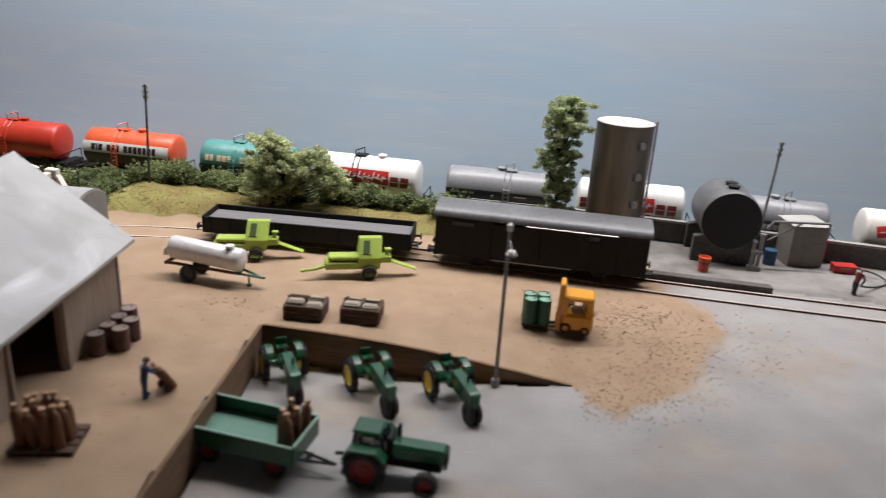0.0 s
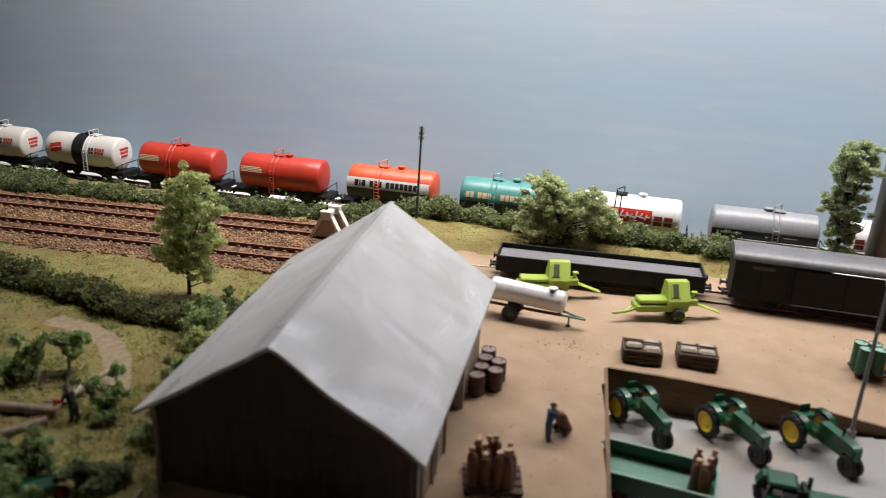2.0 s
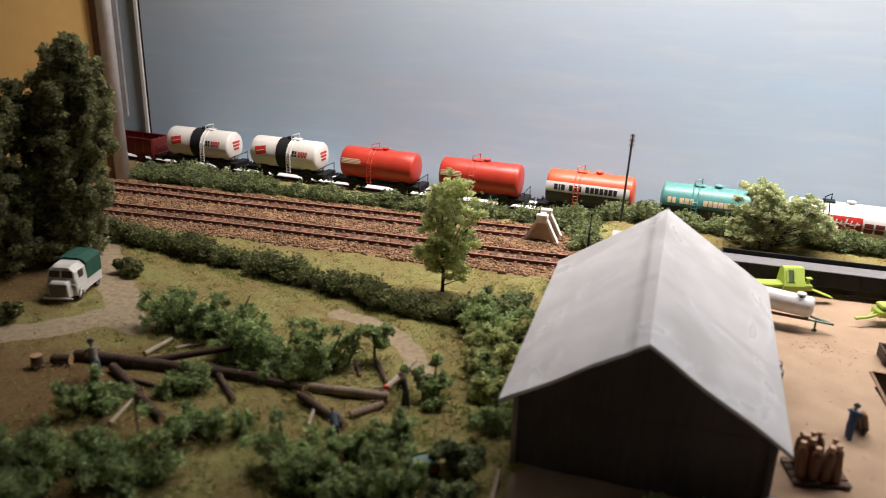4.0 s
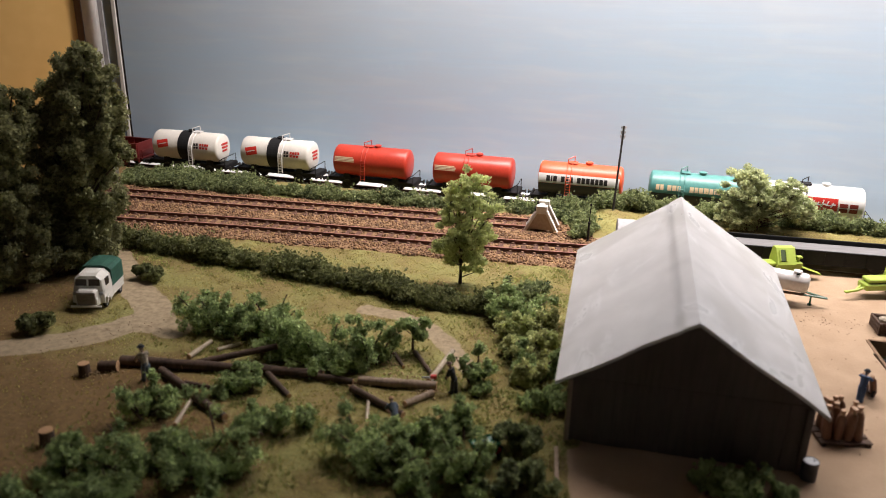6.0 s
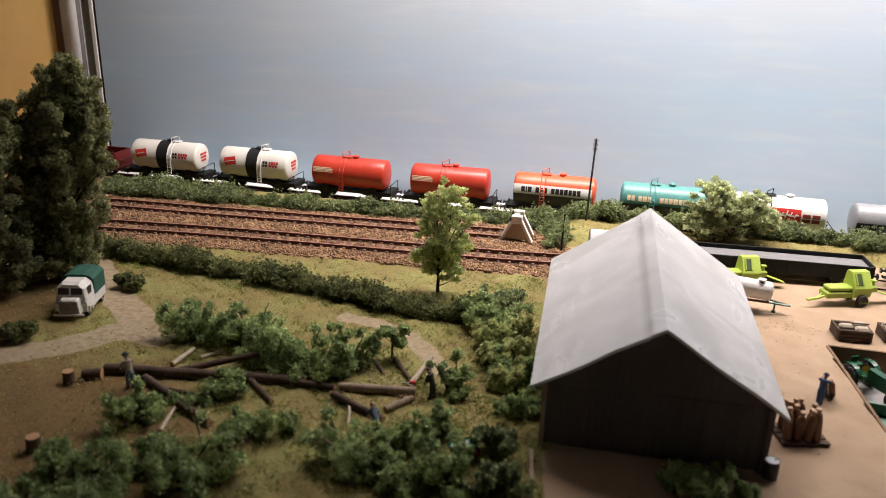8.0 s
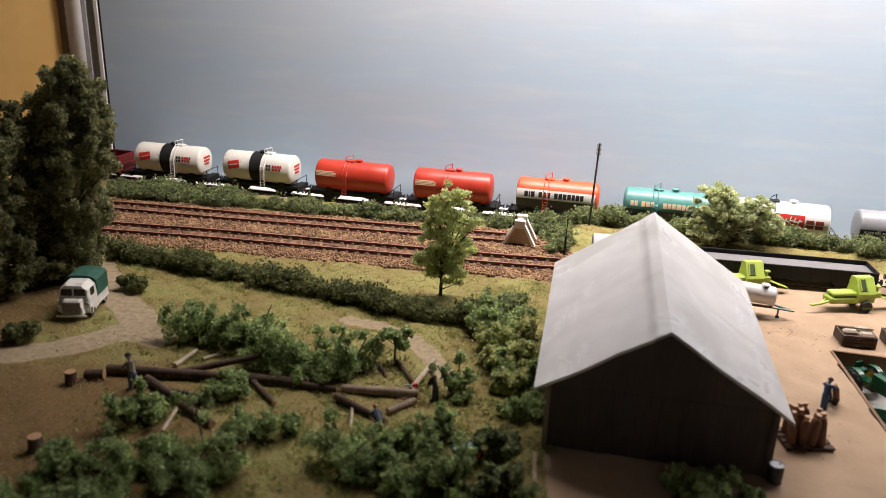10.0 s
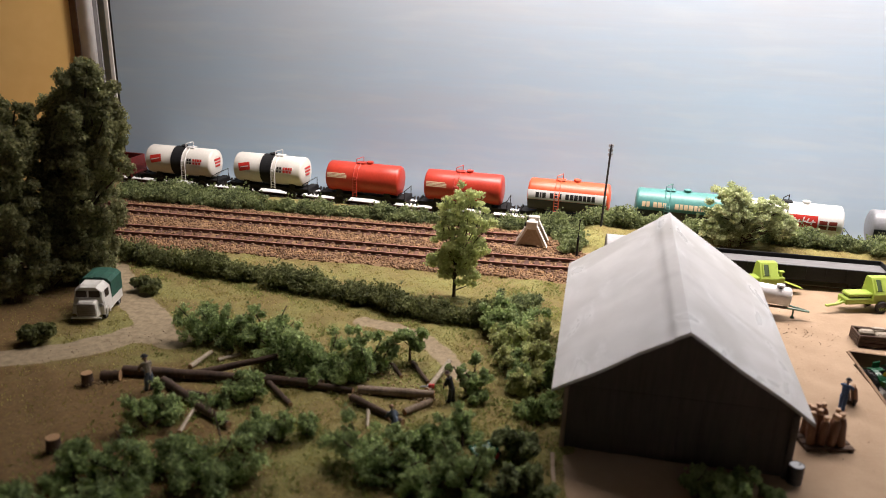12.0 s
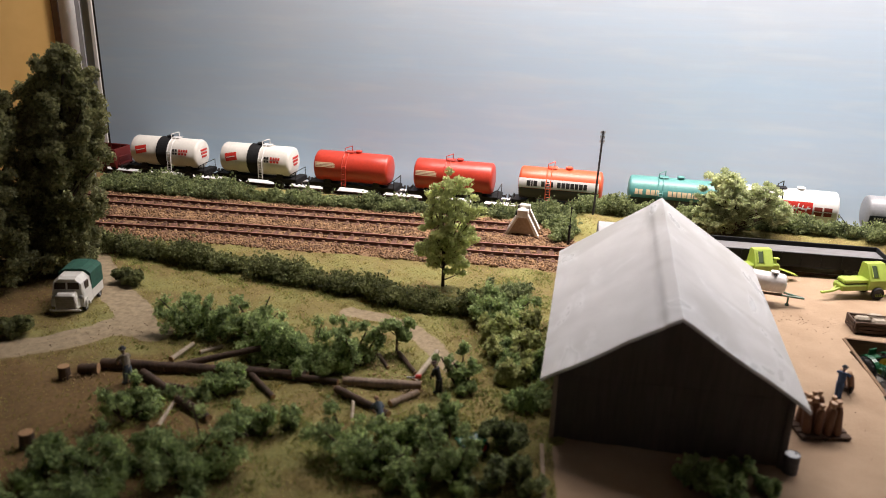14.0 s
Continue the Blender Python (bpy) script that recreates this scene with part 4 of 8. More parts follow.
        band(W, "red_mark", -0.026, -0.0205, 86, 112, M_panelred, 0.0005)
    if style == "cream":
        bm = bmesh.new()
        r = TANK_R + 0.0006
        ring = [(TANK_R - 0.0004, -0.0062), (r, -0.0062), (r, 0.0062), (TANK_R - 0.0004, 0.0062)]
        lathe(bm, ring, 40, Matrix.Translation((-0.001, 0, TANK_Z)) @ turn)
        part("middle_band", bm, M_black, W, "wide black band", smooth=False)
        band(W, "red_patch", -0.0315, -0.0190, 66, 96, M_panelred, slant=-0.0018, rise=10)
        bm = bmesh.new()
        wrap(bm, -0.0300, -0.0205, 79, 82, 0.0005, 2, rise=8)
        part("patch_bar", bm, M_cream, W)
        bm = bmesh.new()
        letters(bm, 0.012, [0.0024, 0.0024], 66, 76, 0.0006)
        letters(bm, 0.012, [0.0024, 0.0024], 79, 87, 0.0006)
        tagged(part("dark_lettering", bm, M_ink, W), kind="stuff")
        bm = bmesh.new()
        letters(bm, 0.0190, [0.0022, 0.0022, 0.0022, 0.0022], 66, 76, 0.0006)
        letters(bm, 0.0190, [0.0026, 0.0026, 0.0026], 79, 87, 0.0009)
        tagged(part("red_lettering", bm, M_panelred, W), kind="stuff")
        for z, w in ((0.004, 0.006), (0.0005, 0.0055), (-0.003, 0.0045)):
            bm = bmesh.new()
            box(bm, tl + 0.0002, tl + 0.0009, -w, w, TANK_Z + z, TANK_Z + z + 0.0020)
            part("end_bar", bm, M_panelred, W)
    if style == "red":
        for a in (66, 71, 76, 81):
            band(W, "beige_stripe", -0.0365, -0.0155 - 0.0016 * (a == 66), a, a + 3.2, M_beige)
    if style in ("grey",):
        bm = bmesh.new()
        rod(bm, (tl, 0, TANK_Z), (tl + 0.0010, 0, TANK_Z), 0.0062, n=24)
        rd = part("end_disc", bm, M_panelred, W)
        bm = bmesh.new()
        rod(bm, (tl + 0.0008, 0, TANK_Z), (tl + 0.0014, 0, TANK_Z), 0.0042, n=24)
        part("disc_centre", bm, M_white, rd)
    return W


def open_wagon(mat, label, tall):
    W = thing("open_wagon", Matrix(), label, "open wagon", "open wagons of the train")
    half, hw, z0, z1 = 0.0460, 0.0135, 0.0126 + LIFT, 0.0126 + LIFT + tall
    running_gear(W, half, (-0.0265, 0.0265), frame_mat=mat, up=LIFT)
    bm = bmesh.new()
    box(bm, -half, half, -hw, hw, z0, z0 + 0.001)
    part("wagon_floor", bm, mat, W)
    for s in (-1, 1):
        bm = bmesh.new()
        box(bm, -half, half, s * hw - 0.0005, s * hw + 0.0005, z0, z1, 0.0002)
        box(bm, -half - 0.0003, half + 0.0003, s * hw - 0.0009, s * hw + 0.0009, z1 - 0.0012, z1, 0.0002)
        for k in range(9):
            x = -half + 0.0010 + k * (2 * half - 0.002) / 8
            box(bm, x - 0.0007, x + 0.0007, s * hw - 0.0010, s * hw + 0.0010, z0, z1 - 0.001)
        part("side", bm, mat, W)
        bm = bmesh.new()
        box(bm, s * half - 0.0005, s * half + 0.0005, -hw + 0.0006, hw - 0.0006, z0, z1, 0.0002)
        part("end", bm, mat, W)
    bm = bmesh.new()
    tube(bm, [(half + 0.0035, -0.010, z0), (half + 0.0035, -0.010, z0 + 0.008), (half + 0.0035, 0.010, z0 + 0.008), (half + 0.0035, 0.010, z0)], 0.0005, 5)
    tube(bm, [(half, -0.010, z0 + 0.008), (half + 0.0035, -0.010, z0 + 0.008)], 0.0005, 5)
    box(bm, half, half + 0.0045, -0.0115, 0.0115, z0 - 0.001, z0 - 0.0002)
    part("end_rail", bm, mat, W)
    return W


def train_pose(x):
    y = float(line_y(x, TRAIN_LINE))
    s = (float(line_y(x + 0.05, TRAIN_LINE)) - float(line_y(x - 0.05, TRAIN_LINE))) / 0.1
    return pose(x, y, -TRAIN_DROP, 0, 0, math.degrees(math.atan(s)))


TRAIN = [(-0.756, "oxide"), (-0.652, "cream"), (-0.548, "cream"), (-0.444, "red"), (-0.340, "red"), (-0.2365, "orange"), (-0.135, "teal"), (-0.034, "white"), (0.066, "grey"), (0.166, "white"), (0.266, "martini"), (0.366, "cream"), (0.466, "cream"), (0.566, "red")]
LABELS = {"orange": "orange tank wagon with a white lettered band", "teal": "turquoise tank wagon with beige lettering", "white": "white tank wagon with a red name panel and checks", "grey": "grey tank wagon with dark blue lower half", "martini": "grey tank wagon with a dark lettered panel", "cream": "white tank wagon with a black middle band", "red": "plain red tank wagon with beige striped panel"}
made = {}
for x, style in TRAIN:
    if style == "oxide":
        open_wagon(M_oxide, "dark red open wagon behind the hedge", 0.0165).matrix_world = train_pose(x)
    elif style in made:
        copy_thing(made[style], train_pose(x))
    else:
        made[style] = tank_wagon(style, LABELS[style])
        made[style].matrix_world = train_pose(x)


def flat_wagon():
    W = thing("flat_wagon", pose(-0.0645, 0.5705, -0.0028, 0, 0, -4.0), "long black low-sided flat wagon standing on the siding", "flat wagon")
    half, hw = 0.0705, 0.0142
    running_gear(W, half, (-0.045, 0.045), r=0.0050, up=0.0016)
    bm = bmesh.new()
    box(bm, -half, half, -hw, hw, 0.0164, 0.0175)
    part("deck", bm, M_deck, W, "grey plank deck")
    for s in (-1, 1):
        bm = bmesh.new()
        box(bm, -half, half, s * hw - 0.0006, s * hw + 0.0006, 0.0098, 0.0211, 0.0002)
        for k in range(10):
            x = -half + 0.004 + k * (2 * half - 0.008) / 9
            box(bm, x - 0.0006, x + 0.0006, s * hw + s * 0.0004, s * hw + s * 0.0013, 0.0102, 0.0206)
        part("side_board", bm, M_black, W)
        bm = bmesh.new()
        box(bm, s * half - 0.0006, s * half + 0.0006, -hw + 0.0007, hw - 0.0007, 0.0098, 0.0211, 0.0002)
        part("end_board", bm, M_black, W)
    return W


M_deck = material("grey_plank_deck", (0.19, 0.185, 0.19), (0.13, 0.127, 0.13), 0.8, grain=700, patch=60, stretch=(0.05, 1, 1), bump=0.2)
flat_wagon()


def box_van():
    W = thing("box_van", pose(0.0905, 0.5530, -0.0028, 0, 0, -8.5), "black goods van with curved grey roof on the siding", "goods van")
    half, hw, z0, z1, ztop = 0.0680, 0.0150, 0.0105, 0.0375, 0.0435
    running_gear(W, half, (-0.040, 0.040))
    bm = bmesh.new()
    box(bm, -half, half, -hw, hw, z0, z1, 0.0003)
    part("body", bm, M_black, W)
    bm = bmesh.new()
    prism(bm, [(-0.030, 0.0100), (0.030, 0.0100), (0.022, 0.0052), (-0.022, 0.0052)], -0.0098, -0.0086)
    prism(bm, [(-0.030, 0.0100), (0.030, 0.0100), (0.022, 0.0052), (-0.022, 0.0052)], 0.0086, 0.0098)
    part("truss", bm, M_black, W)
    for k in range(9):
        bm = bmesh.new()
        x = -half + 0.002 + k * (2 * half - 0.004) / 8
        box(bm, x - 0.0007, x + 0.0007, -hw - 0.0007, -hw, z0, z1 - 0.001)
        part("body_rib", bm, M_black, W)
    for x in (-0.0155, 0.0155):
        bm = bmesh.new()
        box(bm, x - 0.015, x + 0.015, -hw - 0.0013, -hw - 0.0004, z0 + 0.0008, z1 - 0.0022, 0.0002)
        part("sliding_door", bm, M_black, W)
    bm = bmesh.new()
    tube(bm, [(-0.010, -hw - 0.0014, z1 - 0.0012), (0.048, -hw - 0.0014, z1 - 0.0012)], 0.00032, 6)
    part("door_rail_and_glint", bm, M_steelline, W, "thin bright line of door rail and sole bar glint")
    # lower bright line stands for the highlight along the sole bar
    bm = bmesh.new()
    tube(bm, [(-0.030, -hw - 0.0014, z0 + 0.0004), (0.022, -hw - 0.0014, z0 + 0.0004)], 0.00032, 6)
    part("door_rail_and_glint", bm, M_steelline, W, "thin bright line of door rail and sole bar glint")
    bm = bmesh.new()
    out = []
    n = 16
    for k in range(n + 1):
        a = math.pi * k / n
        out.append((-(hw + 0.0012) * math.cos(a), z1 - 0.0006 + (ztop - z1 + 0.0006) * math.sin(a) ** 0.8))
    prism(bm, out, -half - 0.0012, half + 0.0012, Matrix(((0, 1, 0, 0), (1, 0, 0, 0), (0, 0, 1, 0), (0, 0, 0, 1))))
    part("roof", bm, M_vanroof, W, "dull grey curved roof", smooth=0.6)
    for x in (-0.05, -0.012, 0.030):
        bm = bmesh.new()
        box(bm, x - 0.007, x + 0.007, -hw - 0.0009, -hw - 0.0002, z1 - 0.0058, z1 - 0.0030, 0.0002)
        part("vent", bm, M_dkgrey, W)
    return W


box_van()


def buffer_stop():
    S = thing("buffer_stop", pose(-0.2712, 0.6205, 0.0002, 0, 0, -7) @ Matrix.Diagonal((0.84, 0.95, 1.04, 1.0)), "white concrete buffer stop at the siding's end", "buffer stop")
    for s in (-1, 1):
        y = s * 0.0088
        bm = bmesh.new()
        prism(bm, [(-0.0168, -0.001), (-0.0125, -0.001), (-0.0105, 0.0026), (0.0095, 0.0026), (0.0115, -0.001), (0.0158, -0.001), (0.0052, 0.0172), (-0.0052, 0.0172)], y - 0.0014, y + 0.0014)
        frame_ob = part("side_frame", bm, M_stopshade, S, "web between the struts, coloured beige for shade")
        for k in (-1, 1):
            bm = bmesh.new()
            foot, head = (0.0186 if k > 0 else 0.0196), 0.0056
            prism(bm, [(k * (foot - 0.0034), -0.001), (k * foot, -0.001), (k * head, 0.0188), (k * (head - 0.0026), 0.0188)][::k], y - 0.0028, y + 0.0028)
            part("raking_strut", bm, M_stop, frame_ob)
        bm = bmesh.new()
        box(bm, -0.0060, 0.0052, y - 0.0030, y + 0.0030, 0.0165, 0.0232, 0.0005)
        part("head_block", bm, M_stop, S)
        bm = bmesh.new()
        rod(bm, (-0.0056, y, 0.0200), (-0.0078, y, 0.0200), 0.0020, n=14)
        part("pad", bm, M_black, S)
    bm = bmesh.new()
    box(bm, -0.0048, 0.0010, -0.0060, 0.0060, 0.0170, 0.0210, 0.0004)
    part("cross_beam", bm, M_stop, S)
    return S


# darker beige than the struts: the shade on the upright web is in it
M_stopshade = material("shaded_concrete_web", (0.47, 0.36, 0.26), (0.34, 0.25, 0.17), 0.9, grain=400, patch=60, bump=0.2)
M_stop = material("chalky_white_concrete", (0.78, 0.75, 0.70), (0.62, 0.58, 0.52), 0.85, grain=400, patch=60, bump=0.2)
buffer_stop()


# ---------------------------------------------------------------- farm machines in the yard
M_lime = paint("lime_green_plastic", (0.37, 0.49, 0.07), 0.45, 0.85)
# lime darkened to the shade inside slot and gap
M_limeshade = paint("shaded_slot_plastic", (0.030, 0.062, 0.008), 0.6)
M_tyre = material("black_rubber_tyre", (0.022, 0.021, 0.02), (0.013, 0.013, 0.013), 0.75, grain=900, patch=100, bump=0.2)
M_aluminium = material("silver_tank_finish", (0.76, 0.74, 0.735), (0.64, 0.62, 0.61), 0.32, metal=0.05, grain=400, patch=50, bump=0.05)
M_green = paint("dark_green_enamel", (0.010, 0.082, 0.034), 0.26, 0.8)
M_greenlight = paint("worn_green_bed_paint", (0.12, 0.27, 0.20), 0.55, 0.7, stretch=(0.15, 1, 1))
M_yellow = paint("yellow_wheel_enamel", (0.80, 0.56, 0.02), 0.4, 0.85)
M_redrim = paint("dark_red_wheel_enamel", (0.27, 0.018, 0.015), 0.4, 0.8)
M_forkyellow = paint("orange_yellow_enamel", (0.76, 0.34, 0.02), 0.4, 0.85)
M_woodbrown = material("dark_brown_timber", (0.11, 0.065, 0.042), (0.06, 0.036, 0.025), 0.85, grain=800, patch=100, stretch=(0.2, 1, 1), bump=0.3)
M_sack = material("pale_grey_sacking", (0.44, 0.385, 0.31), (0.27, 0.225, 0.175), 0.95, grain=700, patch=90, bump=0.4)
M_bottle = material("tan_brown_bottle_paint", (0.185, 0.078, 0.036), (0.115, 0.048, 0.022), 0.55, grain=500, patch=80, per_object=0.18)
M_bottletop = material("pale_tan_neck", (0.42, 0.255, 0.135), (0.31, 0.175, 0.095), 0.55, grain=500)
M_rust = material("rusty_brown_drum", (0.115, 0.052, 0.038), (0.06, 0.028, 0.022), 0.65, grain=500, patch=90, per_object=0.25)
M_rustlid = material("dusty_drum_lid", (0.30, 0.24, 0.21), (0.20, 0.15, 0.13), 0.7, grain=500, patch=90)
M_drumgreen = paint("green_drum_paint", (0.010, 0.105, 0.05), 0.45, 0.7)
M_drumgreenlid = paint("pale_green_drum_lid", (0.25, 0.41, 0.31), 0.5, 0.8)
M_zinc = material("dull_zinc", (0.40, 0.41, 0.42), (0.28, 0.29, 0.30), 0.5, metal=0.4, grain=300, patch=60)
M_bluecloth = material("blue_overall_paint", (0.045, 0.10, 0.22), (0.03, 0.065, 0.15), 0.8, grain=700)
M_darkcloth = material("dark_cloth_paint", (0.028, 0.030, 0.036), (0.018, 0.018, 0.022), 0.8, grain=700)
M_skin = material("figure_face_paint", (0.42, 0.24, 0.16), None, 0.7)
M_denim = material("grey_blue_cloth_paint", (0.13, 0.17, 0.23), (0.09, 0.12, 0.17), 0.8, grain=700)


def tyre_wheel(parent, x, y, z, r, w, rim_mat, rim=0.62, name="wheel", lugs=0):
    """A tyred wheel with its rim, axle along y."""
    T = Matrix.Translation((x, y, z)) @ Matrix(((1, 0, 0, 0), (0, 0, 1, 0), (0, 1, 0, 0), (0, 0, 0, 1)))
    bm = bmesh.new()
    h = w / 2
    lathe(bm, [(rim * r, -h * 0.85), (0.86 * r, -h), (0.97 * r, -h * 0.75), (r, -h * 0.3), (r, h * 0.3), (0.97 * r, h * 0.75), (0.86 * r, h), (rim * r, h * 0.85)], 28, T)
    for k in range(lugs):
        a = 2 * math.pi * k / lugs
        m = Matrix.Translation((x, y, z)) @ Matrix.Rotation(a, 4, "Y") @ Matrix.Translation((0, 0, r)) @ Matrix.Rotation(radians(25 if k % 2 else -25), 4, "Z")
        box(bm, -0.0004, 0.0004, -h * 0.85, h * 0.85, -0.0003, 0.0005, m=m)
    W = part(name, bm, M_tyre, parent)
    bm = bmesh.new()
    lathe(bm, [(0, -h * 0.55), (0.2 * r, -h * 0.60), (0.24 * r, -h * 0.35), (0.48 * r, -h * 0.25), (rim * r, -h * 0.86), (rim * r * 1.02, -h * 0.80), (rim * r * 1.02, h * 0.80), (0.48 * r, h * 0.25), (0.24 * r, h * 0.35), (0.2 * r, h * 0.60), (0, h * 0.55)], 24, T)
    part("rim", bm, rim_mat, W)
    return W


def baler(m, label):
    B = thing("baler", m, label, "baler", "lime green balers")
    bm = bmesh.new()
    box(bm, -0.0235, 0.004, -0.0066, 0.0045, 0.0060, 0.0108, 0.0008)
    part("bale_chamber", bm, M_lime, B)
    bm = bmesh.new()
    box(bm, -0.0215, -0.0015, -0.0056, 0.0040, 0.0114, 0.0142, 0.0007)
    part("chamber_lid", bm, M_lime, B)
    # dark block stands for the shade between chamber and lid
    bm = bmesh.new()
    box(bm, -0.0200, -0.0030, -0.0050, 0.0036, 0.0104, 0.0118)
    part("chamber_gap", bm, M_limeshade, B)
    turn = Matrix(((1, 0, 0.12, -0.0008), (0, 1, 0, 0), (0, 0, 1, 0), (0, 0, 0, 1))) @ Matrix(((0, 1, 0, 0), (1, 0, 0, 0), (0, 0, 1, 0), (0, 0, 0, 1)))
    low, high = Vector((-0.0072, 0.0146)), Vector((0.0010, 0.0240))
    bm = bmesh.new()
    prism(bm, [(-0.0078, 0.0070), (0.0068, 0.0070), (0.0068, 0.0232), (0.0060, 0.0240), high[:], low[:], (-0.0078, 0.0138)], -0.0040, 0.0100, turn)
    part("feed_housing", bm, M_lime, B)
    # feed slot in the sloping face, a solid piece coloured as its shade, with its raised rim
    bm = bmesh.new()
    p, q = low.lerp(high, 0.14), low.lerp(high, 0.86)
    up = Vector((-0.75, 0.66)) * 0.0004
    prism(bm, [(p.x, p.y - 0.001), (q.x, q.y - 0.001), (q.x + up.x, q.y + up.y), (p.x + up.x, p.y + up.y)], -0.0016, 0.0024, turn)
    part("feed_slot", bm, M_limeshade, B)
    for y0, y1 in ((-0.0024, -0.0016), (0.0024, 0.0032)):
        bm = bmesh.new()
        prism(bm, [(p.x, p.y - 0.001), (q.x, q.y - 0.001), (q.x + 2.5 * up.x, q.y + 2.5 * up.y), (p.x + 2.5 * up.x, p.y + 2.5 * up.y)], y0, y1, turn)
        part("slot_rim", bm, M_lime, B)
    bm = bmesh.new()
    box(bm, 0.0085, 0.0175, -0.0050, 0.0020, 0.0095, 0.0140, 0.0006)
    rod(bm, (0.0150, -0.0015, 0.0135), (0.0150, -0.0015, 0.0180), 0.0012, n=8)
    box(bm, 0.0135, 0.0175, -0.0030, 0.0005, 0.0170, 0.0182, 0.0003)
    part("knotter_box", bm, M_lime, B)
    bm = bmesh.new()
    box(bm, 0.0170, 0.0345, -0.0042, 0.0012, 0.0100, 0.0106, 0.0002, m=Matrix.Translation((0.017, 0, 0.010)) @ Matrix.Rotation(radians(20), 4, "Y") @ Matrix.Translation((-0.017, 0, -0.010)))
    part("bale_chute", bm, M_lime, B)
    bm = bmesh.new()
    tube(bm, [(-0.021, -0.0030, 0.0080), (-0.0300, -0.0050, 0.0062), (-0.0365, -0.0055, 0.0058)], 0.0010, 8)
    tube(bm, [(-0.021, 0.0020, 0.0080), (-0.0300, -0.0045, 0.0062)], 0.0008, 8)
    box(bm, -0.0385, -0.0355, -0.0068, -0.0042, 0.0050, 0.0064, 0.0003)
    part("drawbar", bm, M_lime, B)
    bm = bmesh.new()
    for k in range(5):
        tube(bm, [(0.001 + 0.0016 * k, -0.0110, 0.0032), (0.001 + 0.0016 * k, -0.0075, 0.0060), (0.001 + 0.0016 * k, -0.0066, 0.0095)], 0.00035, 5)
    box(bm, 0.0, 0.0085, -0.0078, -0.0066, 0.0052, 0.0068, 0.0003)
    part("pickup_reel", bm, M_lime, B)
    for y in (-0.0088, 0.0060):
        tyre_wheel(B, 0.0035, y, 0.0045, 0.0046, 0.0030, M_dkgrey)
    return B


BALER_A = baler(pose(-0.0228, 0.5220, 0, 0, 0, 13), "lime green hay baler standing in the sandy yard")
copy_thing(BALER_A, pose(-0.0975, 0.5400, 0, 0, 0, 10))


def tank_trailer():
    T = thing("tank_trailer", pose(-0.1128, 0.4990, 0, 0, 0, -13) @ Matrix.Scale(0.93, 4), "silver slurry tank trailer with green drawbar", "tank trailer")
    bm = bmesh.new()
    turn = Matrix(((0, 0, 1, 0), (1, 0, 0, 0), (0, 1, 0, 0), (0, 0, 0, 1)))
    lathe(bm, [(0, -0.0262), (0.0050, -0.0258), (0.0068, -0.0248), (0.0074, -0.0235), (0.0074, 0.0235), (0.0068, 0.0248), (0.0050, 0.0258), (0, 0.0262)], 32, Matrix.Translation((0, 0, 0.0180)) @ Matrix.Rotation(radians(3), 4, "Y") @ turn)
    part("tank", bm, M_aluminium, T, smooth=True)
    bm = bmesh.new()
    lathe(bm, [(0.0026, 0), (0.0026, 0.0014), (0.0031, 0.0015), (0.0031, 0.0021), (0, 0.0023)], 16, pose(0.0170, -0.001, 0.0242))
    part("filler_cap", bm, M_aluminium, T)
    bm = bmesh.new()
    box(bm, 0.0158, 0.0182, -0.0050, -0.0040, 0.0241, 0.0252, 0.0003)
    part("cap_hinge", bm, M_black, T, "black hinge of the filler cap")
    bm = bmesh.new()
    for y in (-0.0045, 0.0045):
        box(bm, -0.0265, 0.0230, y - 0.0007, y + 0.0007, 0.0086, 0.0102)
    box(bm, -0.0275, -0.0262, -0.0060, 0.0060, 0.0084, 0.0104)
    part("chassis", bm, M_woodbrown, T)
    bm = bmesh.new()
    tube(bm, [(0.0200, -0.0045, 0.0094), (0.0400, 0, 0.0072)], 0.0009, 6)
    tube(bm, [(0.0200, 0.0045, 0.0094), (0.0400, 0, 0.0072)], 0.0009, 6)
    box(bm, 0.0215, 0.0240, -0.0045, 0.0045, 0.0084, 0.0100)
    rod(bm, (0.0290, 0, 0.0084), (0.0290, 0, 0.0005), 0.0007, n=8)
    rod(bm, (0.0290, 0, 0.0012), (0.0290, 0, 0.0), 0.0016, n=10)
    part("drawbar", bm, M_green, T, "dark green drawbar")
    bm = bmesh.new()
    tube(bm, [(-0.0262, 0, 0.0180), (-0.0300, 0, 0.0165), (-0.0300, 0, 0.0125)], 0.0014, 8)
    part("outlet", bm, M_aluminium, T)
    for y in (-0.0078, 0.0078):
        tyre_wheel(T, -0.0095, y, 0.0055, 0.0056, 0.0034, M_dkgrey)
    return T


tank_trailer()


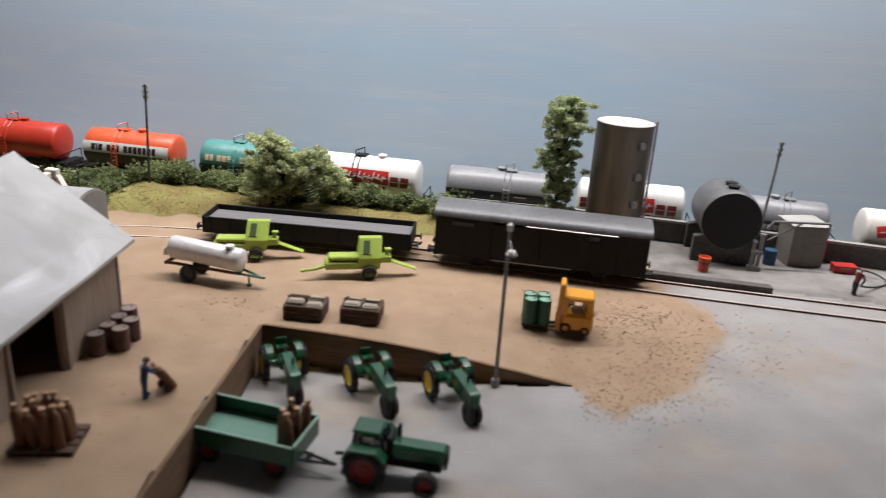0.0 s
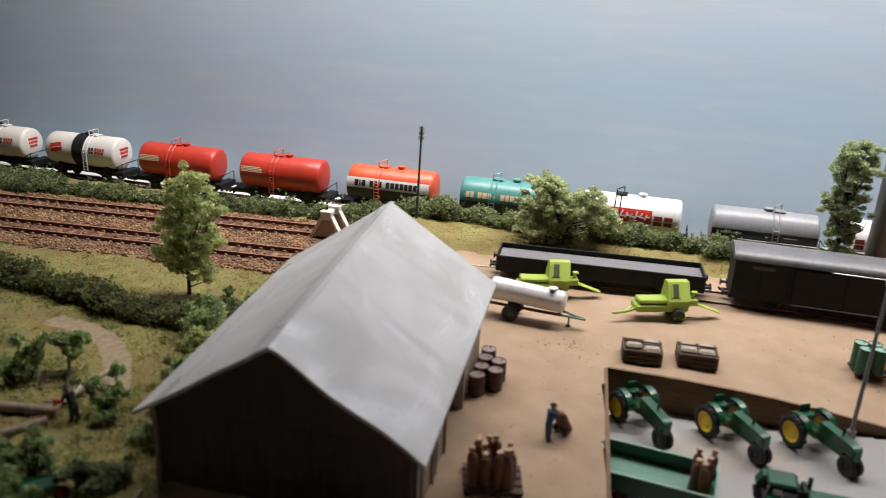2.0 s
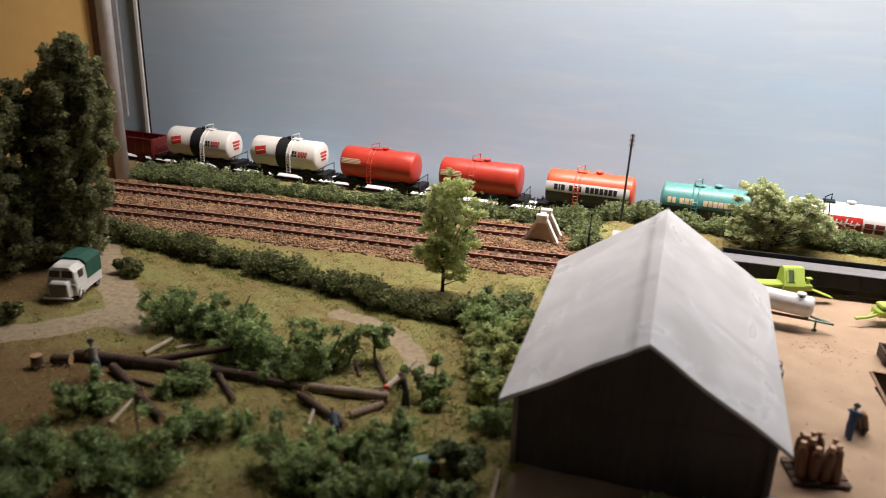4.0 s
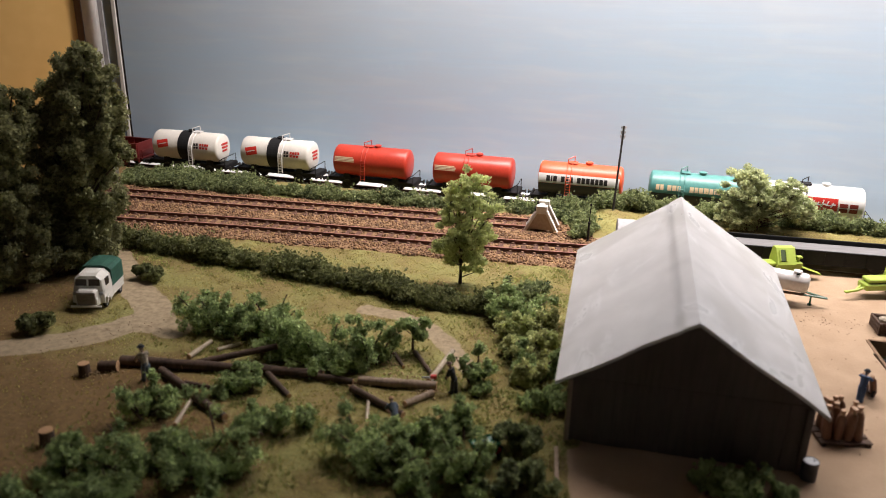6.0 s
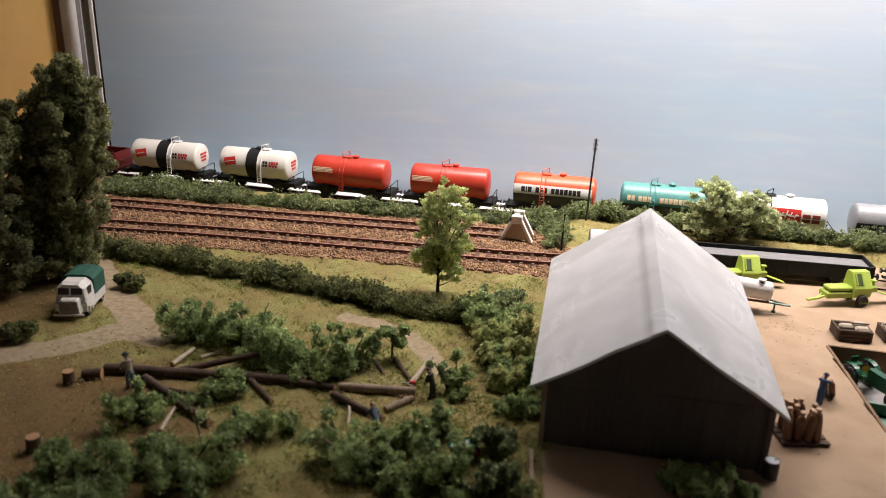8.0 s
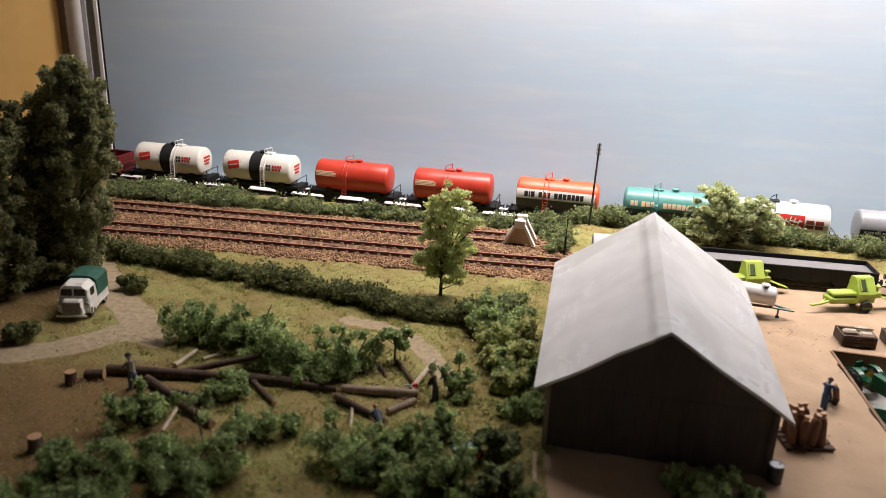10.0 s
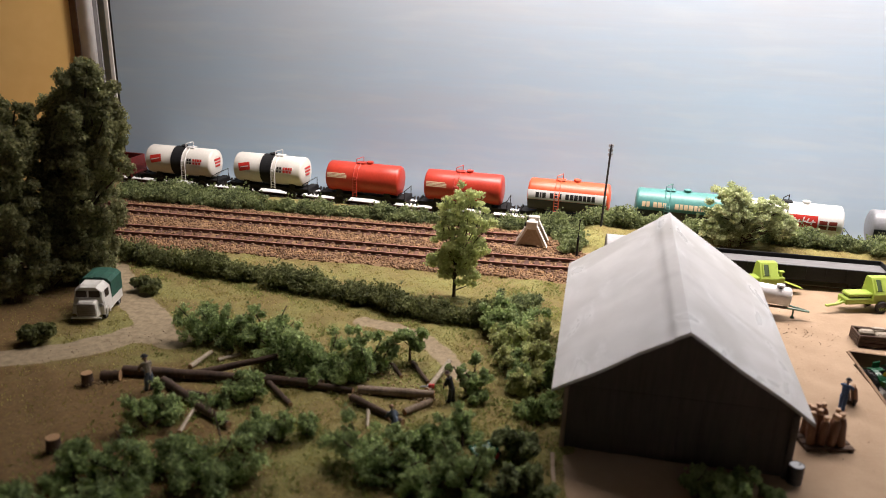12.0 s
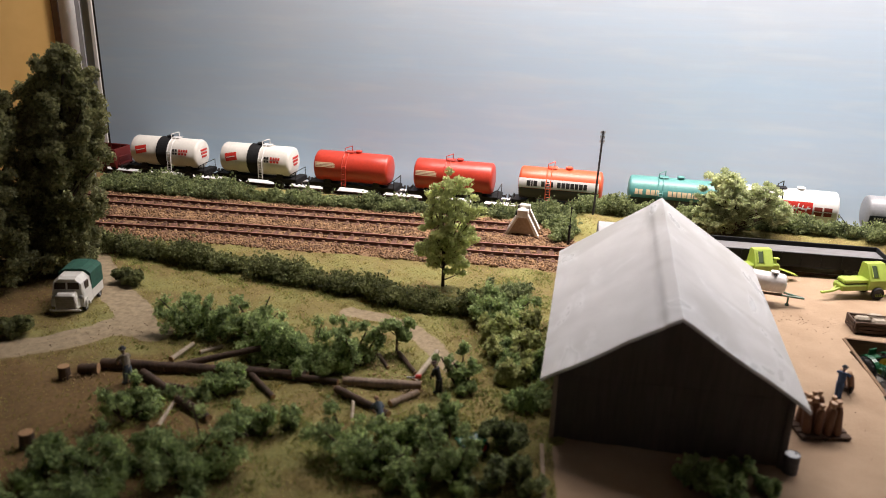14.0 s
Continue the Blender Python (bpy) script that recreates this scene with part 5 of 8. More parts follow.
def sack_crate(m, label, full):
    C = thing("crate", m, label, "crate", "timber crates of sacks")
    hx, hy, h = 0.0105, 0.0075, 0.0085
    for s in (-1, 1):
        for k in range(3):
            bm = bmesh.new()
            z = 0.0006 + 0.0026 * k
            box(bm, -hx, hx, s * hy - 0.0006, s * hy + 0.0006, z, z + 0.0022, 0.0002)
            part("slat", bm, M_woodbrown, C)
            bm = bmesh.new()
            box(bm, s * hx - 0.0006, s * hx + 0.0006, -hy + 0.0007, hy - 0.0007, z, z + 0.0022, 0.0002)
            part("slat", bm, M_woodbrown, C)
        for t in (-1, 1):
            bm = bmesh.new()
            box(bm, s * (hx - 0.0006) - 0.0009, s * (hx - 0.0006) + 0.0009, t * (hy + 0.0003) - 0.0009, t * (hy + 0.0003) + 0.0009, 0.0, h - 0.0006, 0.0002)
            part("corner_post", bm, M_woodbrown, C)
    for i, x in enumerate((-0.0050, 0.0050)):
        for j, y in enumerate((-0.0033, 0.0033)):
            if not full and i == 0 and j == 1:
                continue
            bm = bmesh.new()
            box(bm, x - 0.0046, x + 0.0046, y - 0.0030, y + 0.0030, 0.0012, h + 0.0006 + random.uniform(0, 0.0010), 0.0012, m=pose(0, 0, 0, random.uniform(-4, 4), 0, random.uniform(-5, 5)))
            part("sack", bm, M_sack, C, "pale sack")
    bm = bmesh.new()
    tube(bm, [(-hx, 0.0005, h + 0.0016), (hx, 0.0005, h + 0.0014)], 0.0005, 5)
    part("tie_bar", bm, M_woodbrown, C)
    return C


sack_crate(pose(-0.0460, 0.4600, 0, 0, 0, -3), "dark timber crate half full of pale sacks", False)
sack_crate(pose(-0.0152, 0.4612, 0, 0, 0, -4), "dark timber crate filled with pale sacks", True)


def forklift():
    F = thing("forklift", pose(0.1040, 0.4715, float(land(0.104, 0.4715)), 0, 0, 172) @ Matrix.Scale(1.04, 4), "orange-yellow toy forklift carrying a drum pallet", "forklift")
    bm = bmesh.new()
    box(bm, -0.0098, 0.0068, -0.0068, 0.0068, 0.0022, 0.0112, 0.0012)
    box(bm, -0.0100, -0.0050, -0.0066, 0.0066, 0.0100, 0.0145, 0.0012)
    part("body", bm, M_forkyellow, F)
    bm = bmesh.new()
    box(bm, -0.0092, 0.0066, -0.0068, 0.0068, 0.0190, 0.0218, 0.0009)
    part("canopy", bm, M_forkyellow, F)
    for x in (-0.0078, 0.0054):
        for y in (-0.0058, 0.0058):
            bm = bmesh.new()
            box(bm, x - 0.0012, x + 0.0012, y - 0.0010, y + 0.0010, 0.0105, 0.0196, 0.0004)
            part("canopy_post", bm, M_forkyellow, F)
    bm = bmesh.new()
    box(bm, -0.0045, 0.0022, -0.0036, 0.0036, 0.0110, 0.0132, 0.0005)
    box(bm, -0.0052, -0.0036, -0.0036, 0.0036, 0.0128, 0.0178, 0.0005)
    part("seat", bm, M_sack, F)
    bm = bmesh.new()
    tube(bm, [(0.0045, 0.0, 0.0110), (0.0030, 0.0, 0.0150)], 0.0005, 6)
    lathe(bm, [(0.0012, 0.0), (0.0020, 0.0), (0.0020, 0.0006), (0.0012, 0.0006)], 12, Matrix.Translation((0.0028, 0.0, 0.0150)))
    part("steering_wheel", bm, M_black, F)
    for y in (-0.0044, 0.0044):
        bm = bmesh.new()
        prism(bm, [(0.0078, 0.0010), (0.0102, 0.0010), (0.0090, 0.0272), (0.0066, 0.0272)], y - 0.0012, y + 0.0012)
        part("mast_rail", bm, M_forkyellow, F)
    bm = bmesh.new()
    box(bm, 0.0064, 0.0092, -0.0054, 0.0054, 0.0250, 0.0278, 0.0005)
    box(bm, 0.0070, 0.0096, -0.0040, 0.0040, 0.0120, 0.0140, 0.0003)
    part("mast_crosshead", bm, M_forkyellow, F)
    for y in (-0.0030, 0.0030):
        bm = bmesh.new()
        box(bm, 0.0095, 0.0265, y - 0.0008, y + 0.0008, 0.0012, 0.0018)
        box(bm, 0.0094, 0.0102, y - 0.0008, y + 0.0008, 0.0012, 0.0075)
        part("fork", bm, M_black, F)
    for x, r in ((-0.0058, 0.0026), (0.0045, 0.0032)):
        for y in (-0.0060, 0.0060):
            tyre_wheel(F, x, y, r, r, 0.0026, M_forkyellow, 0.5)
    return F


forklift()


def drum(name, m, r, h, mat, lid, label, group):
    D = thing(name, m, label, "drum", group)
    bm = bmesh.new()
    lathe(bm, [(0, 0), (r, 0), (1.03 * r, 0.02 * h), (r, 0.05 * h), (r, 0.32 * h), (1.05 * r, 0.34 * h), (r, 0.36 * h), (r, 0.64 * h), (1.05 * r, 0.66 * h), (r, 0.68 * h), (r, 0.95 * h), (1.04 * r, 0.98 * h), (1.02 * r, h), (0.93 * r, h), (0.92 * r, 0.97 * h)], 20)
    part("shell", bm, mat, D)
    bm = bmesh.new()
    lathe(bm, [(0, 0.965 * h), (0.93 * r, 0.965 * h), (0.93 * r, 0.978 * h), (0, 0.978 * h)], 20)
    lid_ob = part("lid", bm, lid, D)
    bm = bmesh.new()
    rod(bm, (0.5 * r, 0, 0.978 * h), (0.5 * r, 0, 1.01 * h), 0.16 * r, n=8)
    part("bung", bm, mat, lid_ob)
    return D


px, py = 0.0825, 0.4745
pz = float(land(px, py))
P = thing("pallet", pose(px, py, pz, 0, 0, -4), "low dark pallet under green drums", "pallet")
for k in range(3):
    bm = bmesh.new()
    box(bm, -0.0080, 0.0080, -0.0070 + 0.0055 * k, -0.0040 + 0.0055 * k, 0.0013, 0.0022)
    part("board", bm, M_woodbrown, P)
for x in (-0.0072, 0.0052):
    bm = bmesh.new()
    box(bm, x, x + 0.002, -0.0070, 0.0070, 0.0, 0.0012)
    part("bearer", bm, M_woodbrown, P)
d0 = None
for x in (-0.0039, 0.0039):
    for y in (-0.0036, 0.0042):
        m = pose(px + x, py + y, pz + 0.0022, 0, 0, 30 * random.random())
        d0 = copy_thing(d0, m) if d0 else drum("green_drum", m, 0.0037, 0.0145, M_drumgreen, M_drumgreenlid, "green steel drum standing on a pallet", "green drums on the pallet")
d0 = None
for x, y in ((-0.1345, 0.4050), (-0.1330, 0.4150), (-0.1318, 0.4250), (-0.1255, 0.4120), (-0.1243, 0.4220), (-0.1305, 0.4345)):
    m = pose(x - 0.0012, y - 0.004, 0.0, 0, 0, 90 * random.random())
    d0 = copy_thing(d0, m) if d0 else drum("brown_barrel", m, 0.0040, 0.0115, M_rust, M_rustlid, "rusty brown steel barrel beside the shed wall", "barrels beside the shed")
drum("zinc_drum", pose(-0.1484, 0.2915, 0, 0, 0, 20), 0.0035, 0.0098, M_dkgrey, M_zinc, "dark water butt with pale lid at the shed corner", "")


def gas_bottle():
    G = thing("gas_bottle", Matrix(), "tan brown upright gas bottle with pale neck", "gas bottle", "gas bottles")
    bm = bmesh.new()
    lathe(bm, [(0, 0), (0.0021, 0), (0.0022, 0.0006), (0.0022, 0.0118), (0.0019, 0.0134), (0.0012, 0.0144)], 14)
    part("cylinder", bm, M_bottle, G, smooth=True)
    bm = bmesh.new()
    lathe(bm, [(0.0012, 0.0142), (0.0008, 0.0150), (0.0008, 0.0156), (0.0013, 0.0158), (0.0013, 0.0172), (0, 0.0174)], 12)
    part("neck", bm, M_bottletop, G)
    return G


bottle0 = gas_bottle()
bottle0.matrix_world = pose(-0.1265, 0.3300, 0.0022)
P = thing("pallet", pose(-0.1225, 0.3300, 0.0, 0, 0, 6), "brown pallet loaded with gas bottles", "pallet")
for k in range(4):
    bm = bmesh.new()
    box(bm, -0.0125, 0.0125, -0.0098 + 0.0052 * k, -0.0060 + 0.0052 * k, 0.0013, 0.0021)
    part("board", bm, M_woodbrown, P)
for x in (-0.0120, -0.001, 0.0100):
    bm = bmesh.new()
    box(bm, x, x + 0.002, -0.0098, 0.0098, 0.0, 0.0012)
    part("bearer", bm, M_woodbrown, P)
first = True
for i in range(4):
    for j in range(3):
        x, y = -0.1302 + 0.0049 * i + 0.0012 * (j % 2), 0.3243 + 0.0050 * j + random.uniform(-0.0006, 0.0006)
        m = pose(x, y, 0.0022, random.uniform(-7, 7), random.uniform(-7, 7), 60 * random.random()) @ Matrix.Scale(random.uniform(0.88, 1.04), 4)
        if first:
            bottle0.matrix_world, first = m, False
        else:
            copy_thing(bottle0, m)


def hand_truck(m, label, body=None):
    H = thing("hand_truck", m, label, "hand truck")
    for y in (-0.0022, 0.0022):
        bm = bmesh.new()
        tube(bm, [(0.0045, y, 0.0012), (-0.0010, y, 0.0105), (-0.0040, y, 0.0125)], 0.0005, 6)
        part("rail", bm, M_woodbrown, H)
        tyre_wheel(H, 0.0032, y * 1.5, 0.0020, 0.0020, 0.0010, M_woodbrown)
    bm = bmesh.new()
    box(bm, 0.0040, 0.0075, -0.0026, 0.0026, 0.0008, 0.0014)
    part("toe_plate", bm, M_woodbrown, H)
    return H


hand_truck(pose(-0.0948, 0.3712, 0, 0, 0, 48), "small brown hand truck holding two gas bottles")
for y in (-0.0021, 0.0021):
    copy_thing(bottle0, pose(-0.0948, 0.3712, 0, 0, 0, 48) @ pose(0.0060, y, 0.0016, 0, -30, 0) @ Matrix.Scale(0.82, 4))


def figure(m, label, cloth, top, bend=0.0, arms=((0.004, -0.001, 0.0095), (0.004, 0.001, 0.0095)), hat=None, kneel=False):
    """A painted model figure as one plain shape."""
    bm = bmesh.new()
    hip = 0.0062 if kneel else 0.0088
    for s in (-1, 1):
        if kneel:
            rod(bm, (-0.004, s * 0.0011, 0.0008), (0.0002, s * 0.0011, 0.0012), 0.0008, 0.0010, 8)
            rod(bm, (0.0002, s * 0.0011, 0.0012), (0.0, s * 0.0009, hip), 0.0010, 0.0013, 8)
        else:
            rod(bm, (s * 0.0009, s * 0.0011, 0.0), (0.0, s * 0.0009, hip), 0.0009, 0.0013, 8)
            box(bm, s * 0.0009 - 0.0008, s * 0.0009 + 0.0018, s * 0.0011 - 0.0008, s * 0.0011 + 0.0008, 0.0, 0.0011, 0.0003)
    n_legs = len(bm.faces)
    sh = Vector((bend * 0.0062, 0, hip + 0.0062 * math.sqrt(max(0.1, 1 - bend * bend))))
    for k in range(4):
        u, v = k / 4, (k + 1) / 4
        p, q = Vector((0, 0, hip - 0.0004)).lerp(sh, u), Vector((0, 0, hip - 0.0004)).lerp(sh, v)
        vs = rod(bm, p, q, 0.0017 + 0.0005 * u, 0.0017 + 0.0005 * v, 10)
        for w in vs:
            w.co.x = p.x + (w.co.x - p.x) * 0.8
    for s, a in zip((-1, 1), arms):
        el = Vector((a[0] * 0.45 + sh.x * 0.5, s * 0.0032, (a[2] + sh.z) / 2))
        rod(bm, sh + Vector((0, s * 0.0019, -0.0004)), el, 0.0008, 0.0007, 8)
        rod(bm, el, (a[0], a[1], a[2]), 0.0007, 0.0006, 8)
    n_body = len(bm.faces)
    hd = sh + Vector((0.0008 + 0.0006 * bend, 0, 0.0021))
    rod(bm, sh, hd, 0.0007, 0.0006, 8)
    g = bmesh.ops.create_icosphere(bm, subdivisions=2, radius=0.0012, matrix=Matrix.Translation(hd))
    n_head = len(bm.faces)
    if hat is not None:
        lathe(bm, [(0.0017, 0.0), (0.0018, 0.0002), (0.0012, 0.0004), (0.0010, 0.0011), (0, 0.0013)], 14, Matrix.Translation(hd + Vector((0, 0, 0.0006))))
    bm.faces.ensure_lookup_table()
    for k, f in enumerate(bm.faces):
        f.material_index = 0 if k < n_legs else 1 if k < n_body else 2 if k < n_head else 3
    ob = part("figurine", bm, (cloth, top, M_skin, hat or cloth))
    ob.matrix_world = m
    return tagged(ob, label, "figurine", "painted model figures")


figure(pose(-0.0990, 0.3664, 0, 0, 0, 48), "painted model figure in blue overalls with hand truck", M_bluecloth, M_bluecloth, 0.15, ((0.0042, -0.002, 0.0118), (0.0042, 0.002, 0.0118)), M_darkcloth)


# ---------------------------------------------------------------- tractors and trailer in the paved hollow
def old_tractor():
    T = thing("tractor", Matrix(), "dark green vintage tractor with yellow wheels", "tractor", "vintage tractors in the hollow")
    for y in (-0.0098, 0.0098):
        tyre_wheel(T, 0, y, 0.0082, 0.0083, 0.0036, M_yellow, 0.66, lugs=24)
    for y in (-0.0017, 0.0017):
        tyre_wheel(T, 0.0285, y * 1.15, 0.0053, 0.0054, 0.0028, M_dkgrey, 0.40, "front_wheel")
    bm = bmesh.new()
    rod(bm, (0, -0.0095, 0.0082), (0, 0.0095, 0.0082), 0.0012, n=10)
    part("rear_axle", bm, M_green, T)
    bm = bmesh.new()
    prism(bm, [(0.0085, 0.0118), (0.0300, 0.0112), (0.0310, 0.0150), (0.0304, 0.0163), (0.0285, 0.0168), (0.0085, 0.0178)], -0.0026, 0.0026)
    part("bonnet", bm, M_green, T)
    bm = bmesh.new()
    box(bm, 0.0298, 0.0316, -0.0023, 0.0023, 0.0075, 0.0160, 0.0005)
    part("radiator", bm, M_green, T)
    bm = bmesh.new()
    box(bm, 0.0010, 0.0250, -0.0018, 0.0018, 0.0070, 0.0118, 0.0006)
    box(bm, -0.0030, 0.0080, -0.0032, 0.0032, 0.0070, 0.0118, 0.0008)
    part("engine_block", bm, M_green, T)
    bm = bmesh.new()
    tube(bm, [(0.0285, 0, 0.0110), (0.0285, 0, 0.0045)], 0.0011, 8)
    tube(bm, [(0.0285, -0.0017, 0.0038), (0.0285, 0.0017, 0.0038)], 0.0006, 6)
    part("front_post", bm, M_green, T)
    for y in (-0.0075, 0.0075):
        bm = bmesh.new()
        n = 8
        rows = []
        for k in range(n + 1):
            a = radians(35 + 95 * k / n)
            rows.append([bm.verts.new((r * math.cos(a), y + w, 0.0082 + r * math.sin(a))) for r, w in ((0.0092, -0.0018), (0.0092, 0.0018), (0.0097, 0.0018), (0.0097, -0.0018))])
        for a, b in zip(rows, rows[1:]):
            for k in range(4):
                bm.faces.new((a[k], a[(k + 1) % 4], b[(k + 1) % 4], b[k]))
        bm.faces.new(rows[0]), bm.faces.new(rows[-1][::-1])
        bmesh.ops.recalc_face_normals(bm, faces=bm.faces)
        part("mudguard", bm, M_green, T)
    bm = bmesh.new()
    box(bm, -0.0052, 0.0, -0.0030, 0.0030, 0.0150, 0.0160, 0.0004)
    box(bm, -0.0058, -0.0046, -0.0030, 0.0030, 0.0155, 0.0196, 0.0004)
    part("seat", bm, M_green, T)
    bm = bmesh.new()
    rod(bm, (-0.0020, 0, 0.0110), (-0.0024, 0, 0.0152), 0.0008, n=8)
    part("seat_post", bm, M_green, T)
    bm = bmesh.new()
    tube(bm, [(0.0085, 0, 0.0170), (0.0040, 0, 0.0190)], 0.0004, 6)
    g = lathe(bm, [(0.0019, -0.0002), (0.0023, 0), (0.0019, 0.0003), (0.0017, 0)], 14, pose(0.0040, 0, 0.0190, 0, -55, 0))
    part("steering_wheel", bm, M_black, T)
    bm = bmesh.new()
    rod(bm, (0.0200, 0.0008, 0.0165), (0.0200, 0.0008, 0.0208), 0.0006, n=8)
    part("exhaust", bm, M_black, T)
    return T


tr0 = old_tractor()
for k, (rx, ry, fx, fy) in enumerate(((-0.0515, 0.4265, -0.0395, 0.3995), (-0.0065, 0.4215, 0.0068, 0.3955), (0.0345, 0.4155, 0.0468, 0.3885))):
    a = math.degrees(math.atan2(fy - ry, fx - rx))
    m = pose(rx, ry, float(pit_floor(rx)) + 0.0005, 0, 0, a)
    if k == 0:
        tr0.matrix_world = m
    else:
        copy_thing(tr0, m)


def farm_trailer():
    T = thing("farm_trailer", pose(-0.0497, 0.3570, PIT_FLOOR, 0, 0, -14.0), "green farm trailer with dropped load of bottles", "trailer")
    hx, hy, z0, z1 = 0.0255, 0.0130, 0.0105, 0.0182
    bm = bmesh.new()
    box(bm, -hx, hx, -hy, hy, z0, z0 + 0.0010)
    part("bed", bm, M_greenlight, T, "worn pale green bed")
    for s in (-1, 1):
        bm = bmesh.new()
        box(bm, -hx, hx, s * hy - 0.0005, s * hy + 0.0005, z0 - 0.001, z1, 0.0002)
        part("side_board", bm, M_green, T)
        bm = bmesh.new()
        box(bm, -hx, hx, s * hy - 0.0007, s * hy + 0.0007, z1, z1 + 0.0006, 0.0002)
        part("side_rim", bm, M_drumgreenlid, T, "pale worn rim")
        bm = bmesh.new()
        box(bm, s * hx - 0.0005, s * hx + 0.0005, -hy + 0.0006, hy - 0.0006, z0 - 0.001, z1, 0.0002)
        part("end_board", bm, M_green, T)
        bm = bmesh.new()
        box(bm, s * hx - 0.0007, s * hx + 0.0007, -hy + 0.0008, hy - 0.0008, z1, z1 + 0.0006, 0.0002)
        part("end_rim", bm, M_drumgreenlid, T)
        bm = bmesh.new()
        box(bm, -hx + 0.002, hx - 0.002, s * 0.0055 - 0.0008, s * 0.0055 + 0.0008, 0.0078, 0.0104)
        part("chassis_beam", bm, M_black, T)
    for x in (-0.0155, 0.0155):
        for y in (-0.0098, 0.0098):
            tyre_wheel(T, x, y, 0.0052, 0.0053, 0.0032, M_redrim, 0.55)
        bm = bmesh.new()
        rod(bm, (x, -0.0095, 0.0052), (x, 0.0095, 0.0052), 0.0008, n=8)
        box(bm, x - 0.002, x + 0.002, -0.006, 0.006, 0.0052, 0.0082)
        part("axle", bm, M_black, T)
    bm = bmesh.new()
    tube(bm, [(0.0160, -0.0045, 0.0060), (0.0395, -0.0005, 0.0058)], 0.0007, 6)
    tube(bm, [(0.0160, 0.0045, 0.0060), (0.0395, -0.0005, 0.0058)], 0.0007, 6)
    box(bm, 0.0260, 0.0276, -0.003, 0.003, 0.0053, 0.0066)
    part("drawbar", bm, M_black, T)
    return T


farm_trailer()
for x, y, tz in ((0.0205, -0.0060, 0), (0.0210, 0.0000, 20), (0.0160, -0.0030, 50), (0.0165, 0.0045, 70), (0.0215, 0.0065, 10)):
    copy_thing(bottle0, pose(-0.0497, 0.3570, PIT_FLOOR, 0, 0, -14.0) @ pose(x, y, 0.0116, random.uniform(-9, 9), random.uniform(-9, 9), tz))


def cab_tractor():
    T = thing("tractor", pose(0.0025, 0.3515, PIT_FLOOR, 0, 0, -9) @ Matrix.Scale(1.10, 4), "dark green tractor with roll bar and red wheels", "tractor")
    for y in (-0.0092, 0.0092):
        tyre_wheel(T, 0, y, 0.0080, 0.0081, 0.0046, M_redrim, 0.62, lugs=22)
        tyre_wheel(T, 0.0235, y * 0.92, 0.0048, 0.0049, 0.0034, M_redrim, 0.55, "front_wheel")
    bm = bmesh.new()
    box(bm, 0.0085, 0.0300, -0.0038, 0.0038, 0.0100, 0.0165, 0.0010)
    part("bonnet", bm, M_green, T)
    bm = bmesh.new()
    box(bm, 0.0296, 0.0306, -0.0034, 0.0034, 0.0085, 0.0158, 0.0004)
    part("grille", bm, M_black, T)
    bm = bmesh.new()
    box(bm, -0.0060, 0.0285, -0.0026, 0.0026, 0.0060, 0.0102, 0.0006)
    rod(bm, (0, -0.0090, 0.0080), (0, 0.0090, 0.0080), 0.0014, n=10)
    rod(bm, (0.0235, -0.0085, 0.0050), (0.0235, 0.0085, 0.0050), 0.0009, n=8)
    part("chassis", bm, M_black, T)
    for y in (-0.0090, 0.0090):
        bm = bmesh.new()
        prism(bm, [(-0.0085, 0.0120), (-0.0060, 0.0165), (0.0050, 0.0168), (0.0085, 0.0130), (0.0078, 0.0125), (0.0046, 0.0160), (-0.0056, 0.0157), (-0.0078, 0.0117)], y - 0.0026, y + 0.0026)
        part("mudguard", bm, M_green, T)
    bm = bmesh.new()
    box(bm, -0.0065, 0.0070, -0.0062, 0.0062, 0.0105, 0.0120, 0.0004)
    part("cab_floor", bm, M_black, T)
    for x, y in ((-0.0060, -0.0056), (-0.0060, 0.0056), (0.0066, -0.0056), (0.0066, 0.0056)):
        bm = bmesh.new()
        rod(bm, (x, y, 0.0120), (x * 0.80, y * 0.88, 0.0200), 0.0007, n=6)
        part("cab_post", bm, M_black, T)
    bm = bmesh.new()
    box(bm, -0.0062, 0.0050, -0.0054, 0.0054, 0.0197, 0.0213, 0.0007)
    part("cab_roof", bm, M_green, T)
    bm = bmesh.new()
    box(bm, 0.0072, 0.0092, -0.0040, 0.0040, 0.0120, 0.0192, 0.0004)
    part("dashboard_screen", bm, M_black, T)
    bm = bmesh.new()
    box(bm, -0.0040, 0.0010, -0.0025, 0.0025, 0.0120, 0.0140, 0.0005)
    box(bm, -0.0048, -0.0034, -0.0025, 0.0025, 0.0138, 0.0172, 0.0005)
    part("seat", bm, M_sack, T)
    bm = bmesh.new()
    tube(bm, [(0.0085, 0, 0.0160), (0.0050, 0, 0.0180)], 0.0004, 6)
    lathe(bm, [(0.0018, -0.0002), (0.0022, 0), (0.0018, 0.0003), (0.0016, 0)], 14, pose(0.0050, 0, 0.0180, 0, -50, 0))
    part("steering_wheel", bm, M_black, T)
    bm = bmesh.new()
    rod(bm, (0.0105, 0.0036, 0.0160), (0.0105, 0.0036, 0.0212), 0.0009, n=8)
    part("exhaust", bm, M_black, T)
    bm = bmesh.new()
    tube(bm, [(-0.0060, 0, 0.0070), (-0.0140, 0, 0.0062)], 0.0008, 6)
    part("hitch", bm, M_black, T)
    return T


cab_tractor()


